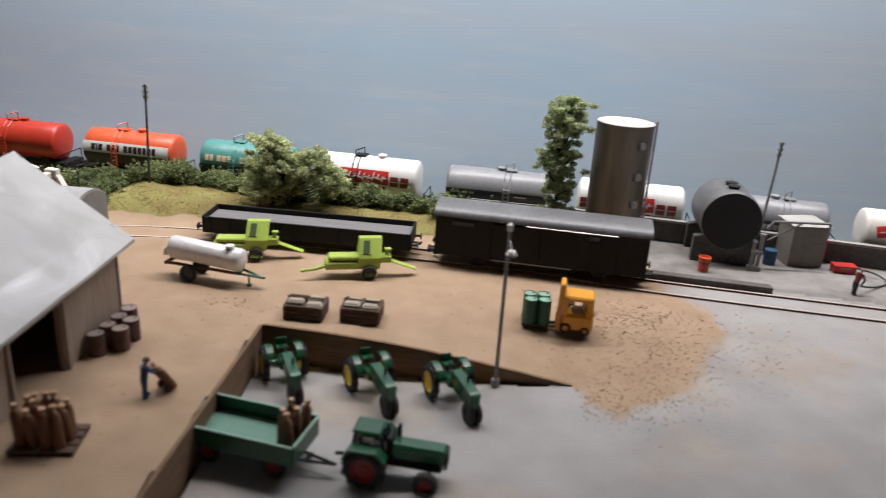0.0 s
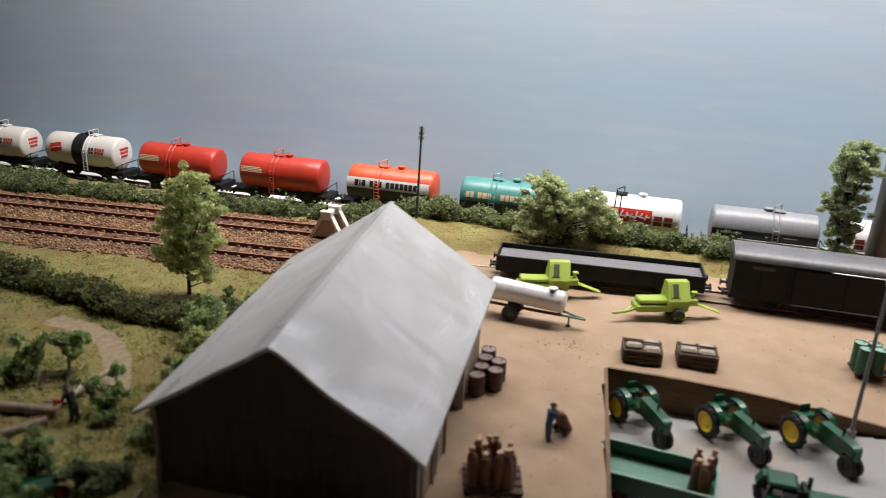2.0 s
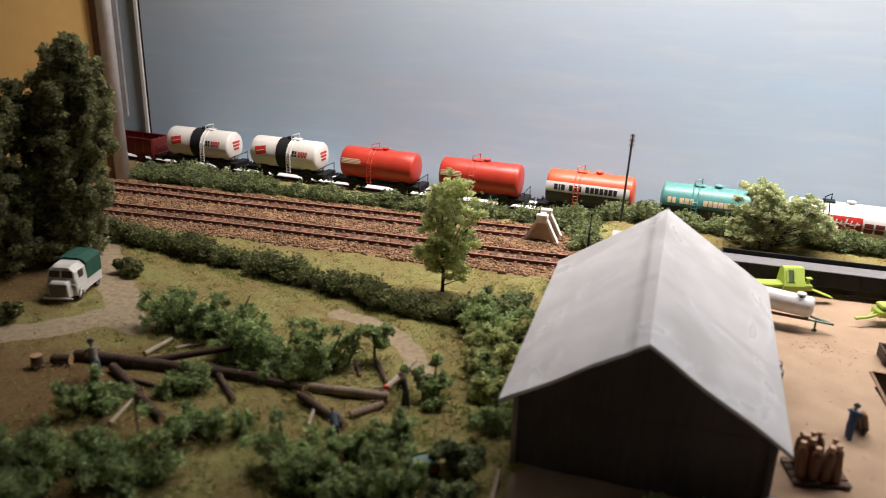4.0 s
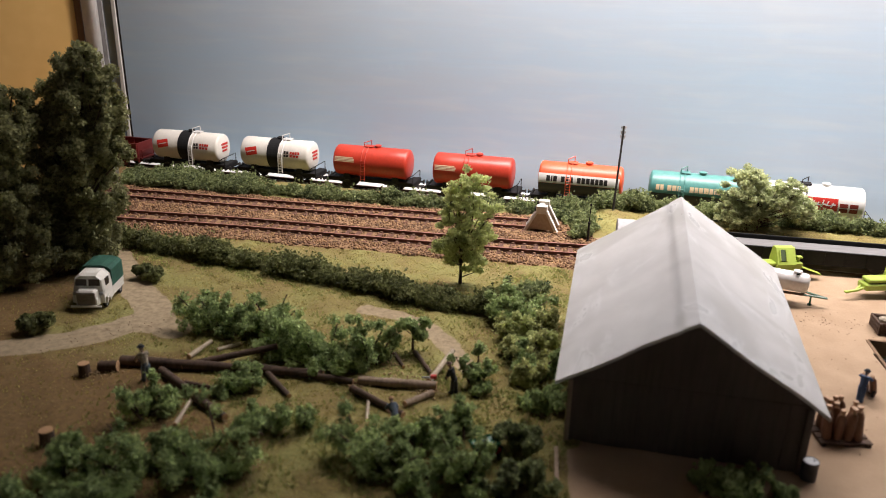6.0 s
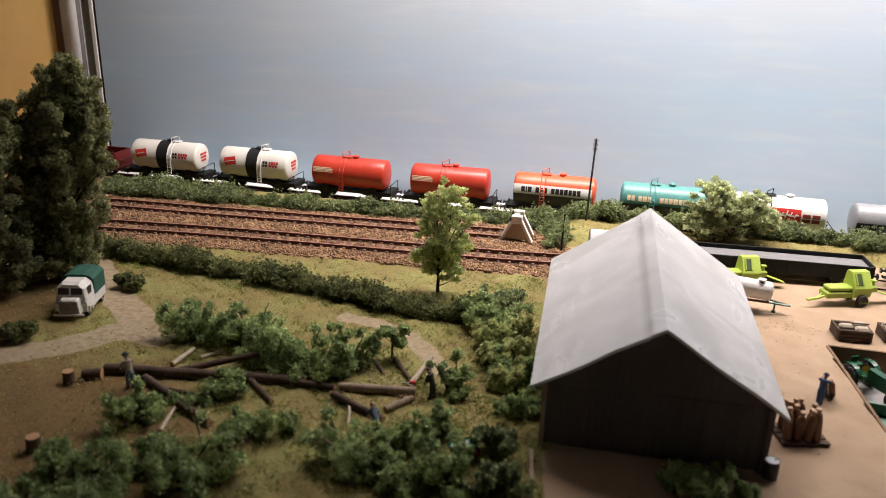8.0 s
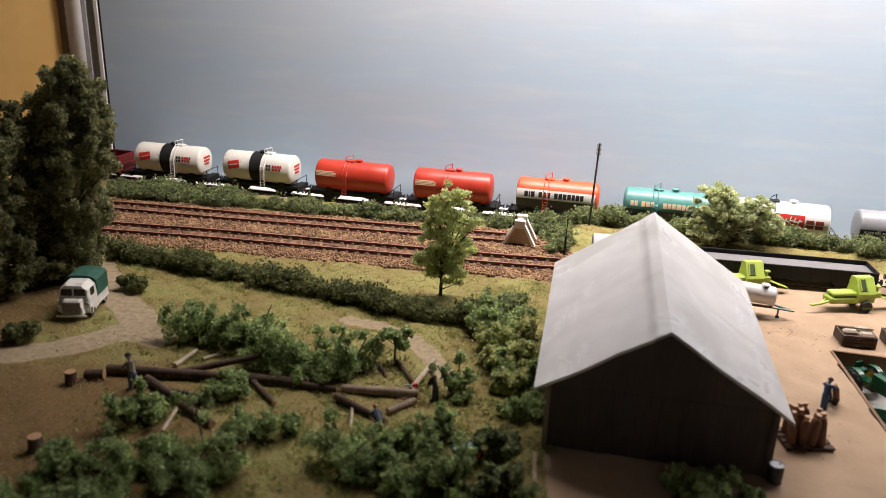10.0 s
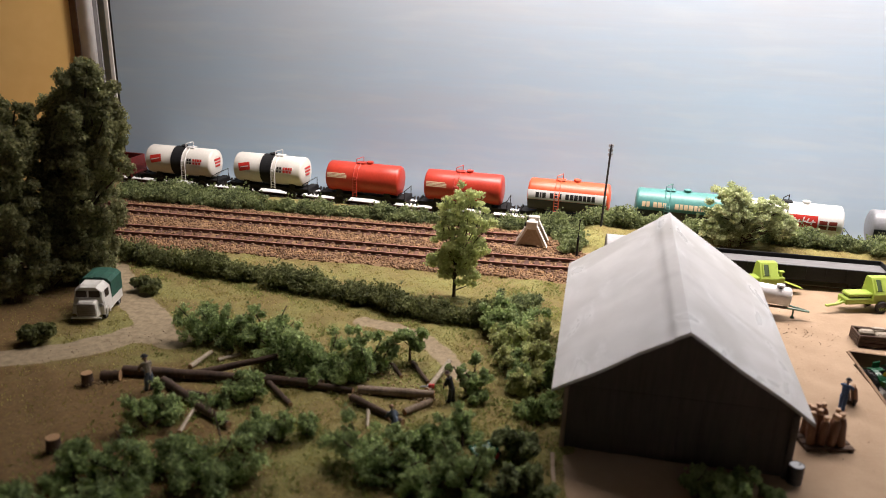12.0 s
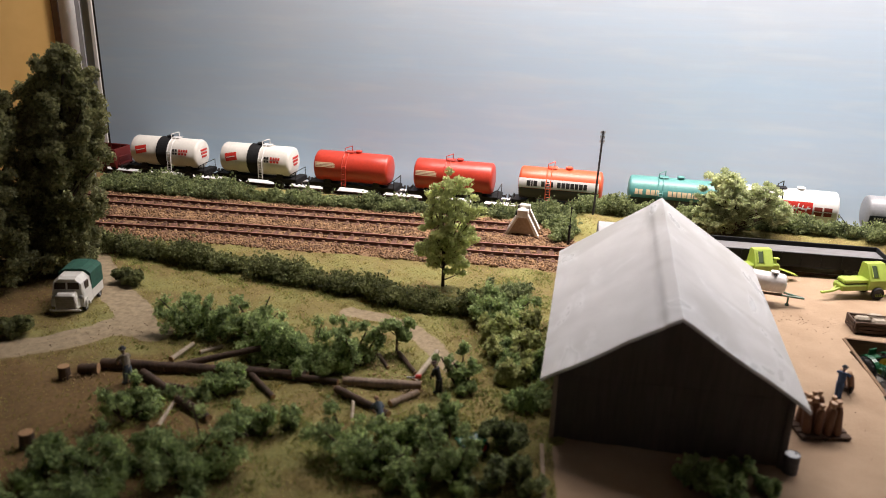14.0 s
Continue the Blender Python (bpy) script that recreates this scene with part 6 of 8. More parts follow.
def yard_lamp():
    x, y = 0.0587, 0.4225
    z = float(pit_floor(x))
    L = thing("yard_lamp", pose(x, y, z, 0, 0, 0), "tall grey lamp post with small white lamp heads", "lamp post")
    bm = bmesh.new()
    rod(bm, (0, 0, -0.003), (0, 0, 0.085), 0.0011, 0.0009, 10)
    lathe(bm, [(0.0022, 0.0), (0.0022, 0.004), (0.0012, 0.005)], 12)
    part("post", bm, M_greypost, L)
    bm = bmesh.new()
    box(bm, -0.0014, 0.0014, -0.0014, 0.0014, 0.0845, 0.0882, 0.0006)
    part("cap", bm, M_whitepaint, L)
    bm = bmesh.new()
    tube(bm, [(0, 0, 0.0800), (0.0004, -0.007, 0.0808), (0.0006, -0.0125, 0.0785)], 0.0005, 6)
    part("arm", bm, M_greypost, L)
    bm = bmesh.new()
    lathe(bm, [(0, 0.0022), (0.0016, 0.0018), (0.0026, 0.0004), (0.0028, -0.0004), (0, -0.0006)], 16, pose(0.0006, -0.0132, 0.0777))
    part("lamp_head", bm, M_whitepaint, L, "white oval lamp head")
    return L


yard_lamp()


# ---------------------------------------------------------------- fuel depot on the concrete pad
PAD = 0.0028
M_silosteel = material("dull_olive_steel", (0.225, 0.205, 0.175), (0.155, 0.14, 0.118), 0.48, metal=0.5, grain=200, patch=30, stretch=(1, 1, 0.15), bump=0.06)
M_silotop = material("pale_grey_silo_top", (0.47, 0.455, 0.43), (0.37, 0.36, 0.34), 0.6, grain=200, patch=40)
M_bigtank = material("dusty_black_tank", (0.135, 0.134, 0.136), (0.075, 0.075, 0.077), 0.5, grain=300, patch=40, bump=0.08)
M_tankend = material("flat_black_tank_end", (0.012, 0.012, 0.013), None, 0.7, grain=300)
M_concrete = material("weathered_concrete", (0.14, 0.135, 0.13), (0.075, 0.07, 0.066), 0.9, grain=300, patch=50, bump=0.3)
M_hut = material("grey_brown_hut_card", (0.245, 0.225, 0.195), (0.185, 0.17, 0.148), 0.75, grain=200, patch=40, bump=0.1)
M_bucket = paint("red_orange_bucket", (0.62, 0.09, 0.03), 0.5, 0.75)
M_bluecan = paint("blue_can_paint", (0.03, 0.10, 0.19), 0.5, 0.75)


def silo():
    S = thing("silo", pose(0.1485, 0.6125, 0.0), "tall olive steel storage silo with pale top", "silo")
    r, h = 0.0200, 0.0910
    bm = bmesh.new()
    lathe(bm, [(r, 0), (r, h - 0.0008), (r + 0.0003, h - 0.0006), (r + 0.0003, h)], 56)
    part("shell", bm, M_silosteel, S, smooth=True)
    bm = bmesh.new()
    lathe(bm, [(0, h + 0.0022), (0.4 * r, h + 0.0018), (r, h - 0.0002), (r, h - 0.0012), (0, h - 0.0012)], 56)
    part("top", bm, M_silotop, S, "pale grey conical top")
    a = radians(-28)
    c, s = math.cos(a), math.sin(a)
    bm = bmesh.new()
    rr = r + 0.0018
    for k in (-1, 1):
        t = Vector((-s, c, 0)) * 0.0016 * k
        tube(bm, [Vector((rr * c, rr * s, 0.004)) + t, Vector((rr * c, rr * s, h + 0.003)) + t], 0.0004, 5)
    for k in range(30):
        z = 0.006 + k * 0.003
        tube(bm, [(rr * c + s * 0.0016, rr * s - c * 0.0016, z), (rr * c - s * 0.0016, rr * s + c * 0.0016, z)], 0.00055, 5)
    part("ladder", bm, M_greypost, S)
    for z in (0.036, 0.056, 0.078):
        bm = bmesh.new()
        a = radians(-62)
        rod(bm, (r * math.cos(a) * 0.98, r * math.sin(a) * 0.98, z), (r * math.cos(a) * 1.07, r * math.sin(a) * 1.07, z), 0.0026, n=16)
        part("inspection_port", bm, M_zinc, S, "dull zinc inspection port")
        bm = bmesh.new()
        for d in (-0.16, 0.16):
            aa = a + d
            tube(bm, [(1.01 * r * math.cos(aa), 1.01 * r * math.sin(aa), z - 0.003), (1.05 * r * math.cos(aa), 1.05 * r * math.sin(aa), z), (1.01 * r * math.cos(aa), 1.01 * r * math.sin(aa), z + 0.003)], 0.0004, 5)
        part("pipe_clip", bm, M_greypost, S)
    return S


silo()


def fuel_tank():
    T = thing("fuel_tank", pose(0.2210, 0.5780, PAD, 0, 0, -7) @ Matrix.Scale(0.96, 4), "large dusty black fuel tank on concrete cradle walls", "fuel tank")
    R, L, zc = 0.0212, 0.038, 0.0335
    turn = Matrix(((1, 0, 0, 0), (0, 0, 1, 0), (0, 1, 0, 0), (0, 0, 0, 1)))
    bm = bmesh.new()
    lathe(bm, [(R - 0.0008, -0.004), (R, -0.003), (R, L), (R - 0.001, L + 0.001), (0, L + 0.002)], 48, Matrix.Translation((0, 0, zc)) @ turn)
    part("shell", bm, M_bigtank, T, smooth=True)
    bm = bmesh.new()
    lathe(bm, [(0, -0.0050), (0.7 * R, -0.0048), (R - 0.0008, -0.0040), (R - 0.0012, -0.003), (0, -0.003)], 48, Matrix.Translation((0, 0, zc)) @ turn)
    part("end_plate", bm, M_tankend, T, "flat black end plate")
    for y in (0.0085, 0.018):
        bm = bmesh.new()
        lathe(bm, [(0.0036, 0), (0.0036, 0.0014), (0.0044, 0.0016), (0.0044, 0.0022), (0, 0.0026)], 18, pose(0, y, zc + R - 0.0004))
        part("hatch", bm, M_black, T)
    for y in (0.001, 0.030):
        bm = bmesh.new()
        n = 14
        out = [(-0.0225, -0.001), (0.0225, -0.001), (0.0225, 0.0185)]
        for k in range(n + 1):
            a = radians(-40 - 100 * k / n)
            out.append((math.cos(a) * (R + 0.0002), zc + math.sin(a) * (R + 0.0002)))
        out.append((-0.0225, 0.0185))
        prism(bm, out, y, y + 0.006)
        part("cradle", bm, M_concrete, T, "sooty grey concrete cradle")
    bm = bmesh.new()
    tube(bm, [(0.0225, -0.006, 0.026), (0.0225, -0.006, 0.002)], 0.0015, 8)
    tube(bm, [(0.0180, -0.006, 0.021), (0.0180, -0.006, 0.002)], 0.0013, 8)
    rod(bm, (0.0225, -0.006, 0.0255), (0.0225, -0.006, 0.0275), 0.0022, n=10)
    box(bm, 0.0155, 0.0250, -0.0085, -0.0040, 0.0, 0.0035, 0.0004)
    box(bm, 0.0168, 0.0242, -0.0082, -0.0042, 0.0120, 0.0150, 0.0004)
    part("pump", bm, M_greypost, T, "grey upright fuel pump")
    return T


fuel_tank()


def hut():
    H = thing("hut", pose(0.2790, 0.5935, PAD, 0, 0, 4), "small grey-brown windowless pump hut with pale roof", "hut")
    hx, hy, h = 0.0125, 0.0110, 0.0300
    bm = bmesh.new()
    box(bm, -hx, hx, -hy, hy, -0.001, h, 0.0003)
    part("wall", bm, M_hut, H)
    bm = bmesh.new()
    a = [bm.verts.new(c) for c in ((-hx - 0.0016, -hy - 0.0016, h), (hx + 0.0016, -hy - 0.0016, h), (hx + 0.0016, hy + 0.0016, h), (-hx - 0.0016, hy + 0.0016, h))]
    b = [bm.verts.new(c) for c in ((-0.004, 0, h + 0.0048), (0.004, 0, h + 0.0048))]
    bm.faces.new(a[::-1]), bm.faces.new((a[0], a[1], b[1], b[0])), bm.faces.new((a[2], a[3], b[0], b[1])), bm.faces.new((a[1], a[2], b[1])), bm.faces.new((a[3], a[0], b[0]))
    bmesh.ops.recalc_face_normals(bm, faces=bm.faces)
    part("roof", bm, M_silotop, H, "pale grey hipped roof")
    bm = bmesh.new()
    tube(bm, [(hx - 0.003, -hy - 0.004, h - 0.006), (hx - 0.003, -hy - 0.004, h + 0.0035), (-0.030, -hy - 0.004, h + 0.0035), (-0.034, -hy - 0.004, h - 0.002)], 0.0009, 8)
    tube(bm, [(-0.010, -hy - 0.004, h + 0.0030), (-0.032, -hy - 0.004, h - 0.010)], 0.0007, 6)
    part("overhead_pipe", bm, M_greypost, H, "bent grey overhead pipe")
    return H


hut()
drum("blue_drum", pose(0.2560, 0.5850, PAD), 0.0042, 0.0105, M_bluecan, M_bluecan, "blue steel drum beside the pump hut", "")


def bucket():
    B = thing("bucket", pose(0.2030, 0.5620, PAD), "red-orange tub standing on the concrete pad", "bucket")
    bm = bmesh.new()
    lathe(bm, [(0, 0), (0.0034, 0), (0.0040, 0.0096), (0.0043, 0.0100), (0.0038, 0.0100), (0.0034, 0.0085), (0, 0.0085)], 20)
    part("tub", bm, M_bucket, B)
    bm = bmesh.new()
    lathe(bm, [(0.0036, 0.0058), (0.0040, 0.0060), (0.0040, 0.0066), (0.0037, 0.0067)], 20)
    part("hoop", bm, M_rust, B)
    return B


bucket()
bm = bmesh.new()
box(bm, -0.0075, 0.0075, -0.0040, 0.0040, 0.0, 0.0045, 0.0006)
box(bm, -0.0080, 0.0080, -0.0045, 0.0045, 0.0045, 0.0056, 0.0004)
C = thing("fire_chest", pose(0.3050, 0.5780, PAD, 0, 0, -3), "low red chest on the concrete pad", "chest")
part("chest_body", bm, M_panelred, C)
bm = bmesh.new()
tube(bm, [(-0.003, -0.0042, 0.0048), (-0.003, -0.0052, 0.0040), (0.003, -0.0052, 0.0040), (0.003, -0.0042, 0.0048)], 0.0004, 5)
part("handle", bm, M_dkgrey, C)
bm = bmesh.new()
box(bm, -0.001, 0.001, -0.004, 0.004, 0.0, 0.016, 0.0003)
box(bm, -0.0014, 0.0014, -0.0046, 0.0046, 0.016, 0.0175, 0.0003)
B = part("red_board", bm, M_panelred)
B.matrix_world = pose(0.2965, 0.5965, PAD)
tagged(B, "narrow red board beside the pump hut", "board")
bm = bmesh.new()
line, _ = curve_line([(0.311, 0.573, 0.008), (0.323, 0.569, 0.006), (0.327, 0.560, 0.0036), (0.317, 0.552, 0.0036), (0.308, 0.546, 0.0050), (0.297, 0.538, 0.0085)], 0.003)
tube(bm, [Vector(p) for p in line], 0.0007, 6)
tagged(part("hose", bm, M_dkgrey), "dark grey hose lying in a loose bend", "hose")
figure(pose(0.2930, 0.5370, PAD, 0, 0, 25), "painted model figure in dark clothes holding a hose", M_darkcloth, M_oxide, 0.35, ((0.0042, -0.001, 0.0068), (0.0042, 0.001, 0.0058)))


def telegraph_pole(m, h, label, cups=True):
    T = thing("telegraph_pole", m, label, "telegraph pole", "telegraph poles")
    bm = bmesh.new()
    rod(bm, (0, 0, -0.004), (0, 0, h), 0.0011, 0.0008, 8)
    part("pole", bm, M_polewood, T)
    for z in ((h - 0.0015, h - 0.0055, h - 0.0095) if cups else (h - 0.002,)):
        for s in (-1, 1):
            bm = bmesh.new()
            tube(bm, [(0, 0, z - 0.0012), (s * 0.0016, 0, z - 0.0014), (s * 0.0016, 0, z)], 0.0003, 5)
            lathe(bm, [(0.0007, -0.0004), (0.0008, 0.0002), (0.0005, 0.0012), (0, 0.0014)], 8, Matrix.Translation((s * 0.0016, 0, z)))
            part("insulator", bm, M_zinc, T)
    return T


M_polewood = material("dark_grey_pole_wood", (0.055, 0.052, 0.055), (0.035, 0.033, 0.035), 0.8, grain=600, patch=80, stretch=(1, 1, 0.1))
telegraph_pole(pose(-0.2085, 0.6560, 0.004, 0, 1.5, 0), 0.083, "thin dark telegraph pole in the hedge")
M_polewood = M_greypost
telegraph_pole(pose(0.2540, 0.6070, PAD, 0, 2.5, 20), 0.082, "thin dark telegraph pole behind the fuel depot")
bm = bmesh.new()
rod(bm, (0, 0, -0.003), (0, 0, 0.0170), 0.0010, 0.0009, 8)
rod(bm, (0, 0, 0.0165), (0, 0, 0.0182), 0.0013, 0.0010, 8)
rod(bm, (0, 0, 0.018), (0.0004, 0, 0.0335), 0.0004, 0.0003, 6)
rod(bm, (0.0003, 0, 0.0325), (0.0004, 0, 0.0342), 0.0009, 0.0007, 8)
pst = part("marker_post", bm, M_black)
pst.matrix_world = pose(-0.2334, 0.5930, 0.0)
tagged(pst, "short black marker post beside the track", "post")


def arched_hut():
    S = thing("arched_hut", pose(-0.2035, 0.5270, -0.0025, 0, 0, -4), "small grey hut with an arched roof behind the shed", "hut")
    turn = Matrix(((0, 1, 0, 0), (1, 0, 0, 0), (0, 0, 1, 0), (0, 0, 0, 1)))
    arch = [(-0.0190 * math.cos(math.pi * k / 14), 0.0322 + 0.0112 * math.sin(math.pi * k / 14)) for k in range(15)]
    bm = bmesh.new()
    prism(bm, [(-0.0190, -0.003)] + arch + [(0.0190, -0.003)], -0.0146, 0.0106, turn)
    part("wall", bm, M_greypost, S)
    bm = bmesh.new()
    prism(bm, [(-0.0198 * math.cos(math.pi * k / 14), 0.0328 + 0.0118 * math.sin(math.pi * k / 14)) for k in range(15)], -0.0142, 0.0100, turn)
    part("roof", bm, M_hutroof, S, smooth=0.5)
    return S


M_hutroof = material("pale_grey_felt_roof", (0.42, 0.41, 0.42), (0.33, 0.32, 0.33), 0.8, grain=300, patch=40, bump=0.1)
arched_hut()


# ---------------------------------------------------------------- plants
def leaf_material(name, light, dark, rough=0.75):
    m = bpy.data.materials.new(name)
    m.use_nodes = True
    nt = m.node_tree
    N, L = nt.nodes.new, nt.links.new
    b = nt.nodes["Principled BSDF"]
    b.inputs["Roughness"].default_value = rough
    g = N("ShaderNodeNewGeometry")
    tc = N("ShaderNodeTexCoord")
    n = N("ShaderNodeTexNoise")
    n.inputs["Scale"].default_value, n.inputs["Detail"].default_value = 70, 3
    L(tc.outputs["Object"], n.inputs["Vector"])
    s = N("ShaderNodeMath")
    s.operation = "MULTIPLY_ADD"
    s.inputs[1].default_value, s.inputs[2].default_value = 0.9, -0.20
    L(n.outputs[0], s.inputs[0])
    a = N("ShaderNodeMath")
    a.operation = "MULTIPLY_ADD"
    a.inputs[1].default_value = 0.45
    L(g.outputs["Random Per Island"], a.inputs[0]), L(s.outputs[0], a.inputs[2])
    r = N("ShaderNodeValToRGB")
    r.color_ramp.elements[0].position, r.color_ramp.elements[1].position = 0.15, 0.75
    r.color_ramp.elements[0].color, r.color_ramp.elements[1].color = RGB(dark), RGB(light)
    L(a.outputs[0], r.inputs[0]), L(r.outputs[0], b.inputs["Base Color"])
    tl = N("ShaderNodeBsdfTranslucent")
    L(r.outputs[0], tl.inputs["Color"])
    mx = N("ShaderNodeMixShader")
    mx.inputs[0].default_value = 0.5
    L(b.outputs[0], mx.inputs[1]), L(tl.outputs[0], mx.inputs[2])
    L(mx.outputs[0], nt.nodes["Material Output"].inputs["Surface"])
    return m


M_leaf_light = leaf_material("yellow_green_foliage", (0.80, 0.84, 0.42), (0.38, 0.44, 0.18))
M_leaf_hedge = leaf_material("hedge_foliage", (0.385, 0.445, 0.20), (0.045, 0.066, 0.030))
M_leaf_pale = leaf_material("pale_green_foliage", (0.76, 0.80, 0.48), (0.29, 0.345, 0.175))
M_leaf_mid = leaf_material("grey_green_foliage", (0.62, 0.685, 0.40), (0.25, 0.305, 0.16))
M_leaf_dark = leaf_material("dark_foliage", (0.42, 0.425, 0.20), (0.125, 0.132, 0.066))
M_leaf_brush = leaf_material("deep_green_brushwood", (0.53, 0.65, 0.28), (0.135, 0.20, 0.08))
M_leaf_olive = leaf_material("olive_hedge_foliage", (0.30, 0.325, 0.13), (0.042, 0.052, 0.02))
M_bark = material("grey_brown_bark", (0.095, 0.056, 0.036), (0.038, 0.023, 0.015), 0.9, grain=600, patch=90, stretch=(1, 1, 0.25), bump=0.5)
M_cutwood = material("fresh_cut_wood", (0.46, 0.28, 0.145), (0.33, 0.19, 0.095), 0.8, grain=500, patch=90)
M_greylog = material("grey_brown_log_bark", (0.30, 0.225, 0.165), (0.165, 0.118, 0.082), 0.9, grain=600, patch=90, stretch=(1, 1, 0.25), bump=0.5)
M_palewood = material("peeled_grey_branch", (0.44, 0.37, 0.28), (0.29, 0.235, 0.17), 0.85, grain=600, patch=90)


def leaf_points(rng, blobs, n, shell=0.55):
    """Places for leaf clumps in a set of ellipsoids, thicker near the skin and with gaps."""
    w = np.array([b[3] * b[4] * b[5] for b in blobs]) ** 0.72
    pick = rng.choice(len(blobs), n, p=w / w.sum())
    B = np.array(blobs)[pick]
    d = rng.normal(size=(n, 3))
    d /= np.linalg.norm(d, axis=1)[:, None]
    rad = shell + (1 - shell) * rng.random(n) ** 0.7
    rad *= 1 + 0.13 * np.sin(7 * d[:, 0] + 3 * B[:, 0] * 90) * np.cos(6 * d[:, 2] + 5 * d[:, 1])
    return B[:, :3] + d * rad[:, None] * B[:, 3:6], d


def leaf_mesh(name, rng, pts, dirs, size, mat):
    """Small bent leaf clumps, each a separate island of four corners."""
    n = len(pts)
    a = rng.normal(size=(n, 3)) + 0.5 * dirs
    a /= np.linalg.norm(a, axis=1)[:, None]
    b = np.cross(a, rng.normal(size=(n, 3)))
    b /= np.linalg.norm(b, axis=1)[:, None]
    c = np.cross(a, b)
    s = size * (0.55 + 0.9 * rng.random((n, 1)))
    k = s * (0.5 + 0.5 * rng.random((n, 1)))
    v = np.stack([pts - b * s, pts - c * k + a * 0.35 * s, pts + b * s, pts + c * k + a * 0.35 * s * rng.random((n, 1))], 1).reshape(-1, 3)
    me = bpy.data.meshes.new(name)
    me.vertices.add(4 * n)
    me.vertices.foreach_set("co", v.ravel())
    me.loops.add(4 * n)
    me.loops.foreach_set("vertex_index", np.arange(4 * n, dtype=np.int32))
    me.polygons.add(n)
    me.polygons.foreach_set("loop_start", np.arange(0, 4 * n, 4, dtype=np.int32))
    me.update(calc_edges=True)
    me.validate()
    me.materials.append(mat)
    return me


def limb_mesh(bm, rng, base, tips, r):
    for t in tips:
        base_v, t = Vector(base), Vector(t)
        mid = base_v.lerp(t, 0.55) + Vector(rng.normal(size=3)) * 0.08 * (t - base_v).length
        rod(bm, base_v, mid, r, r * 0.65, 6)
        rod(bm, mid, t, r * 0.65, r * 0.25, 6)


def tree(name, m, seed, blobs, n, size, mat, trunk_h, trunk_r, label, category="tree", group="", shell=0.55, limbs=True):
    rng = np.random.default_rng(seed)
    T = thing(name, m, label, category, group)
    if trunk_h:
        bm = bmesh.new()
        p = Vector((0, 0, -0.003))
        q = Vector((rng.normal() * 0.001, rng.normal() * 0.001, trunk_h))
        rod(bm, p, p.lerp(q, 0.25), trunk_r * 1.35, trunk_r * 1.05, 8)
        rod(bm, p.lerp(q, 0.25), q, trunk_r * 1.05, trunk_r * 0.7, 8)
        part("trunk", bm, M_bark, T)
        bm = bmesh.new()
        for b in blobs[::max(1, len(blobs) // 46)]:
            root = Vector((0, 0, min(trunk_h * 0.95, max(0.2 * trunk_h, 0.72 * b[2] - 0.25 * math.hypot(b[0], b[1])))))
            limb_mesh(bm, rng, root, [b[:3]], trunk_r * 0.42)
        part("limb_framework", bm, M_bark, T)
    pts, d = leaf_points(rng, blobs, n, shell)
    me = leaf_mesh("crown", rng, pts, d, size, mat)
    ob = new("crown", me)
    ob.parent = T
    return T


def brush(m, seed, r, h, n, size, mat, label, category, group, name="brushwood"):
    """Cut branches lying and standing in a heap, with leaves along their twigs."""
    rng = np.random.default_rng(seed)
    T = thing(name, m, label, category, group)
    bm = bmesh.new()
    P, D = [], []
    tops = max(7, int(r * 700))
    for k in range(tops):
        a = rng.uniform(0, 6.283)
        e = rng.uniform(0.05, 1.0)
        root = Vector((rng.normal() * r * 0.25, rng.normal() * r * 0.22, 0.001))
        tip = root + Vector((math.cos(a) * r * rng.uniform(0.45, 0.95), math.sin(a) * r * rng.uniform(0.4, 0.85), h * e * rng.uniform(0.75, 1.1)))
        tip.z = max(tip.z, 0.003)
        rod(bm, root, tip, 0.0007, 0.0003, 5)
        for j in range(5):
            u = rng.uniform(0.35, 1.05)
            c = root.lerp(tip, u)
            q = rng.normal(size=3) * np.array((1, 1, 0.6)) * r * 0.16
            c = np.array(c) + q
            c[2] = max(c[2], 0.002)
            k2 = max(12, n // (tops * 5))
            off = rng.normal(size=(k2, 3)) * min(r * 0.085, 0.0016)
            P.append(c + off), D.append(off / (np.linalg.norm(off, axis=1)[:, None] + 1e-9))
    tagged(part("stem_framework", bm, M_bark, T), kind="stuff")
    p = np.concatenate(P)
    p[:, 2] = np.abs(p[:, 2])
    ob = new("foliage", leaf_mesh("foliage", rng, p, np.concatenate(D), size, mat))
    ob.parent = T
    return T


def blob_cloud(seed, cx, cz, rx, ry, rz, count, r0, r1):
    """Smaller balls of foliage spread over an outline; x, y across, z up."""
    rng = np.random.default_rng(seed)
    out = []
    for _ in range(count):
        d = rng.normal(size=3)
        d /= np.linalg.norm(d)
        u = rng.random() ** 0.4
        r = rng.uniform(r0, r1)
        out.append((cx + d[0] * rx * u, d[1] * ry * u, cz + d[2] * rz * u, r, r, r * rng.uniform(0.7, 0.95)))
    return out


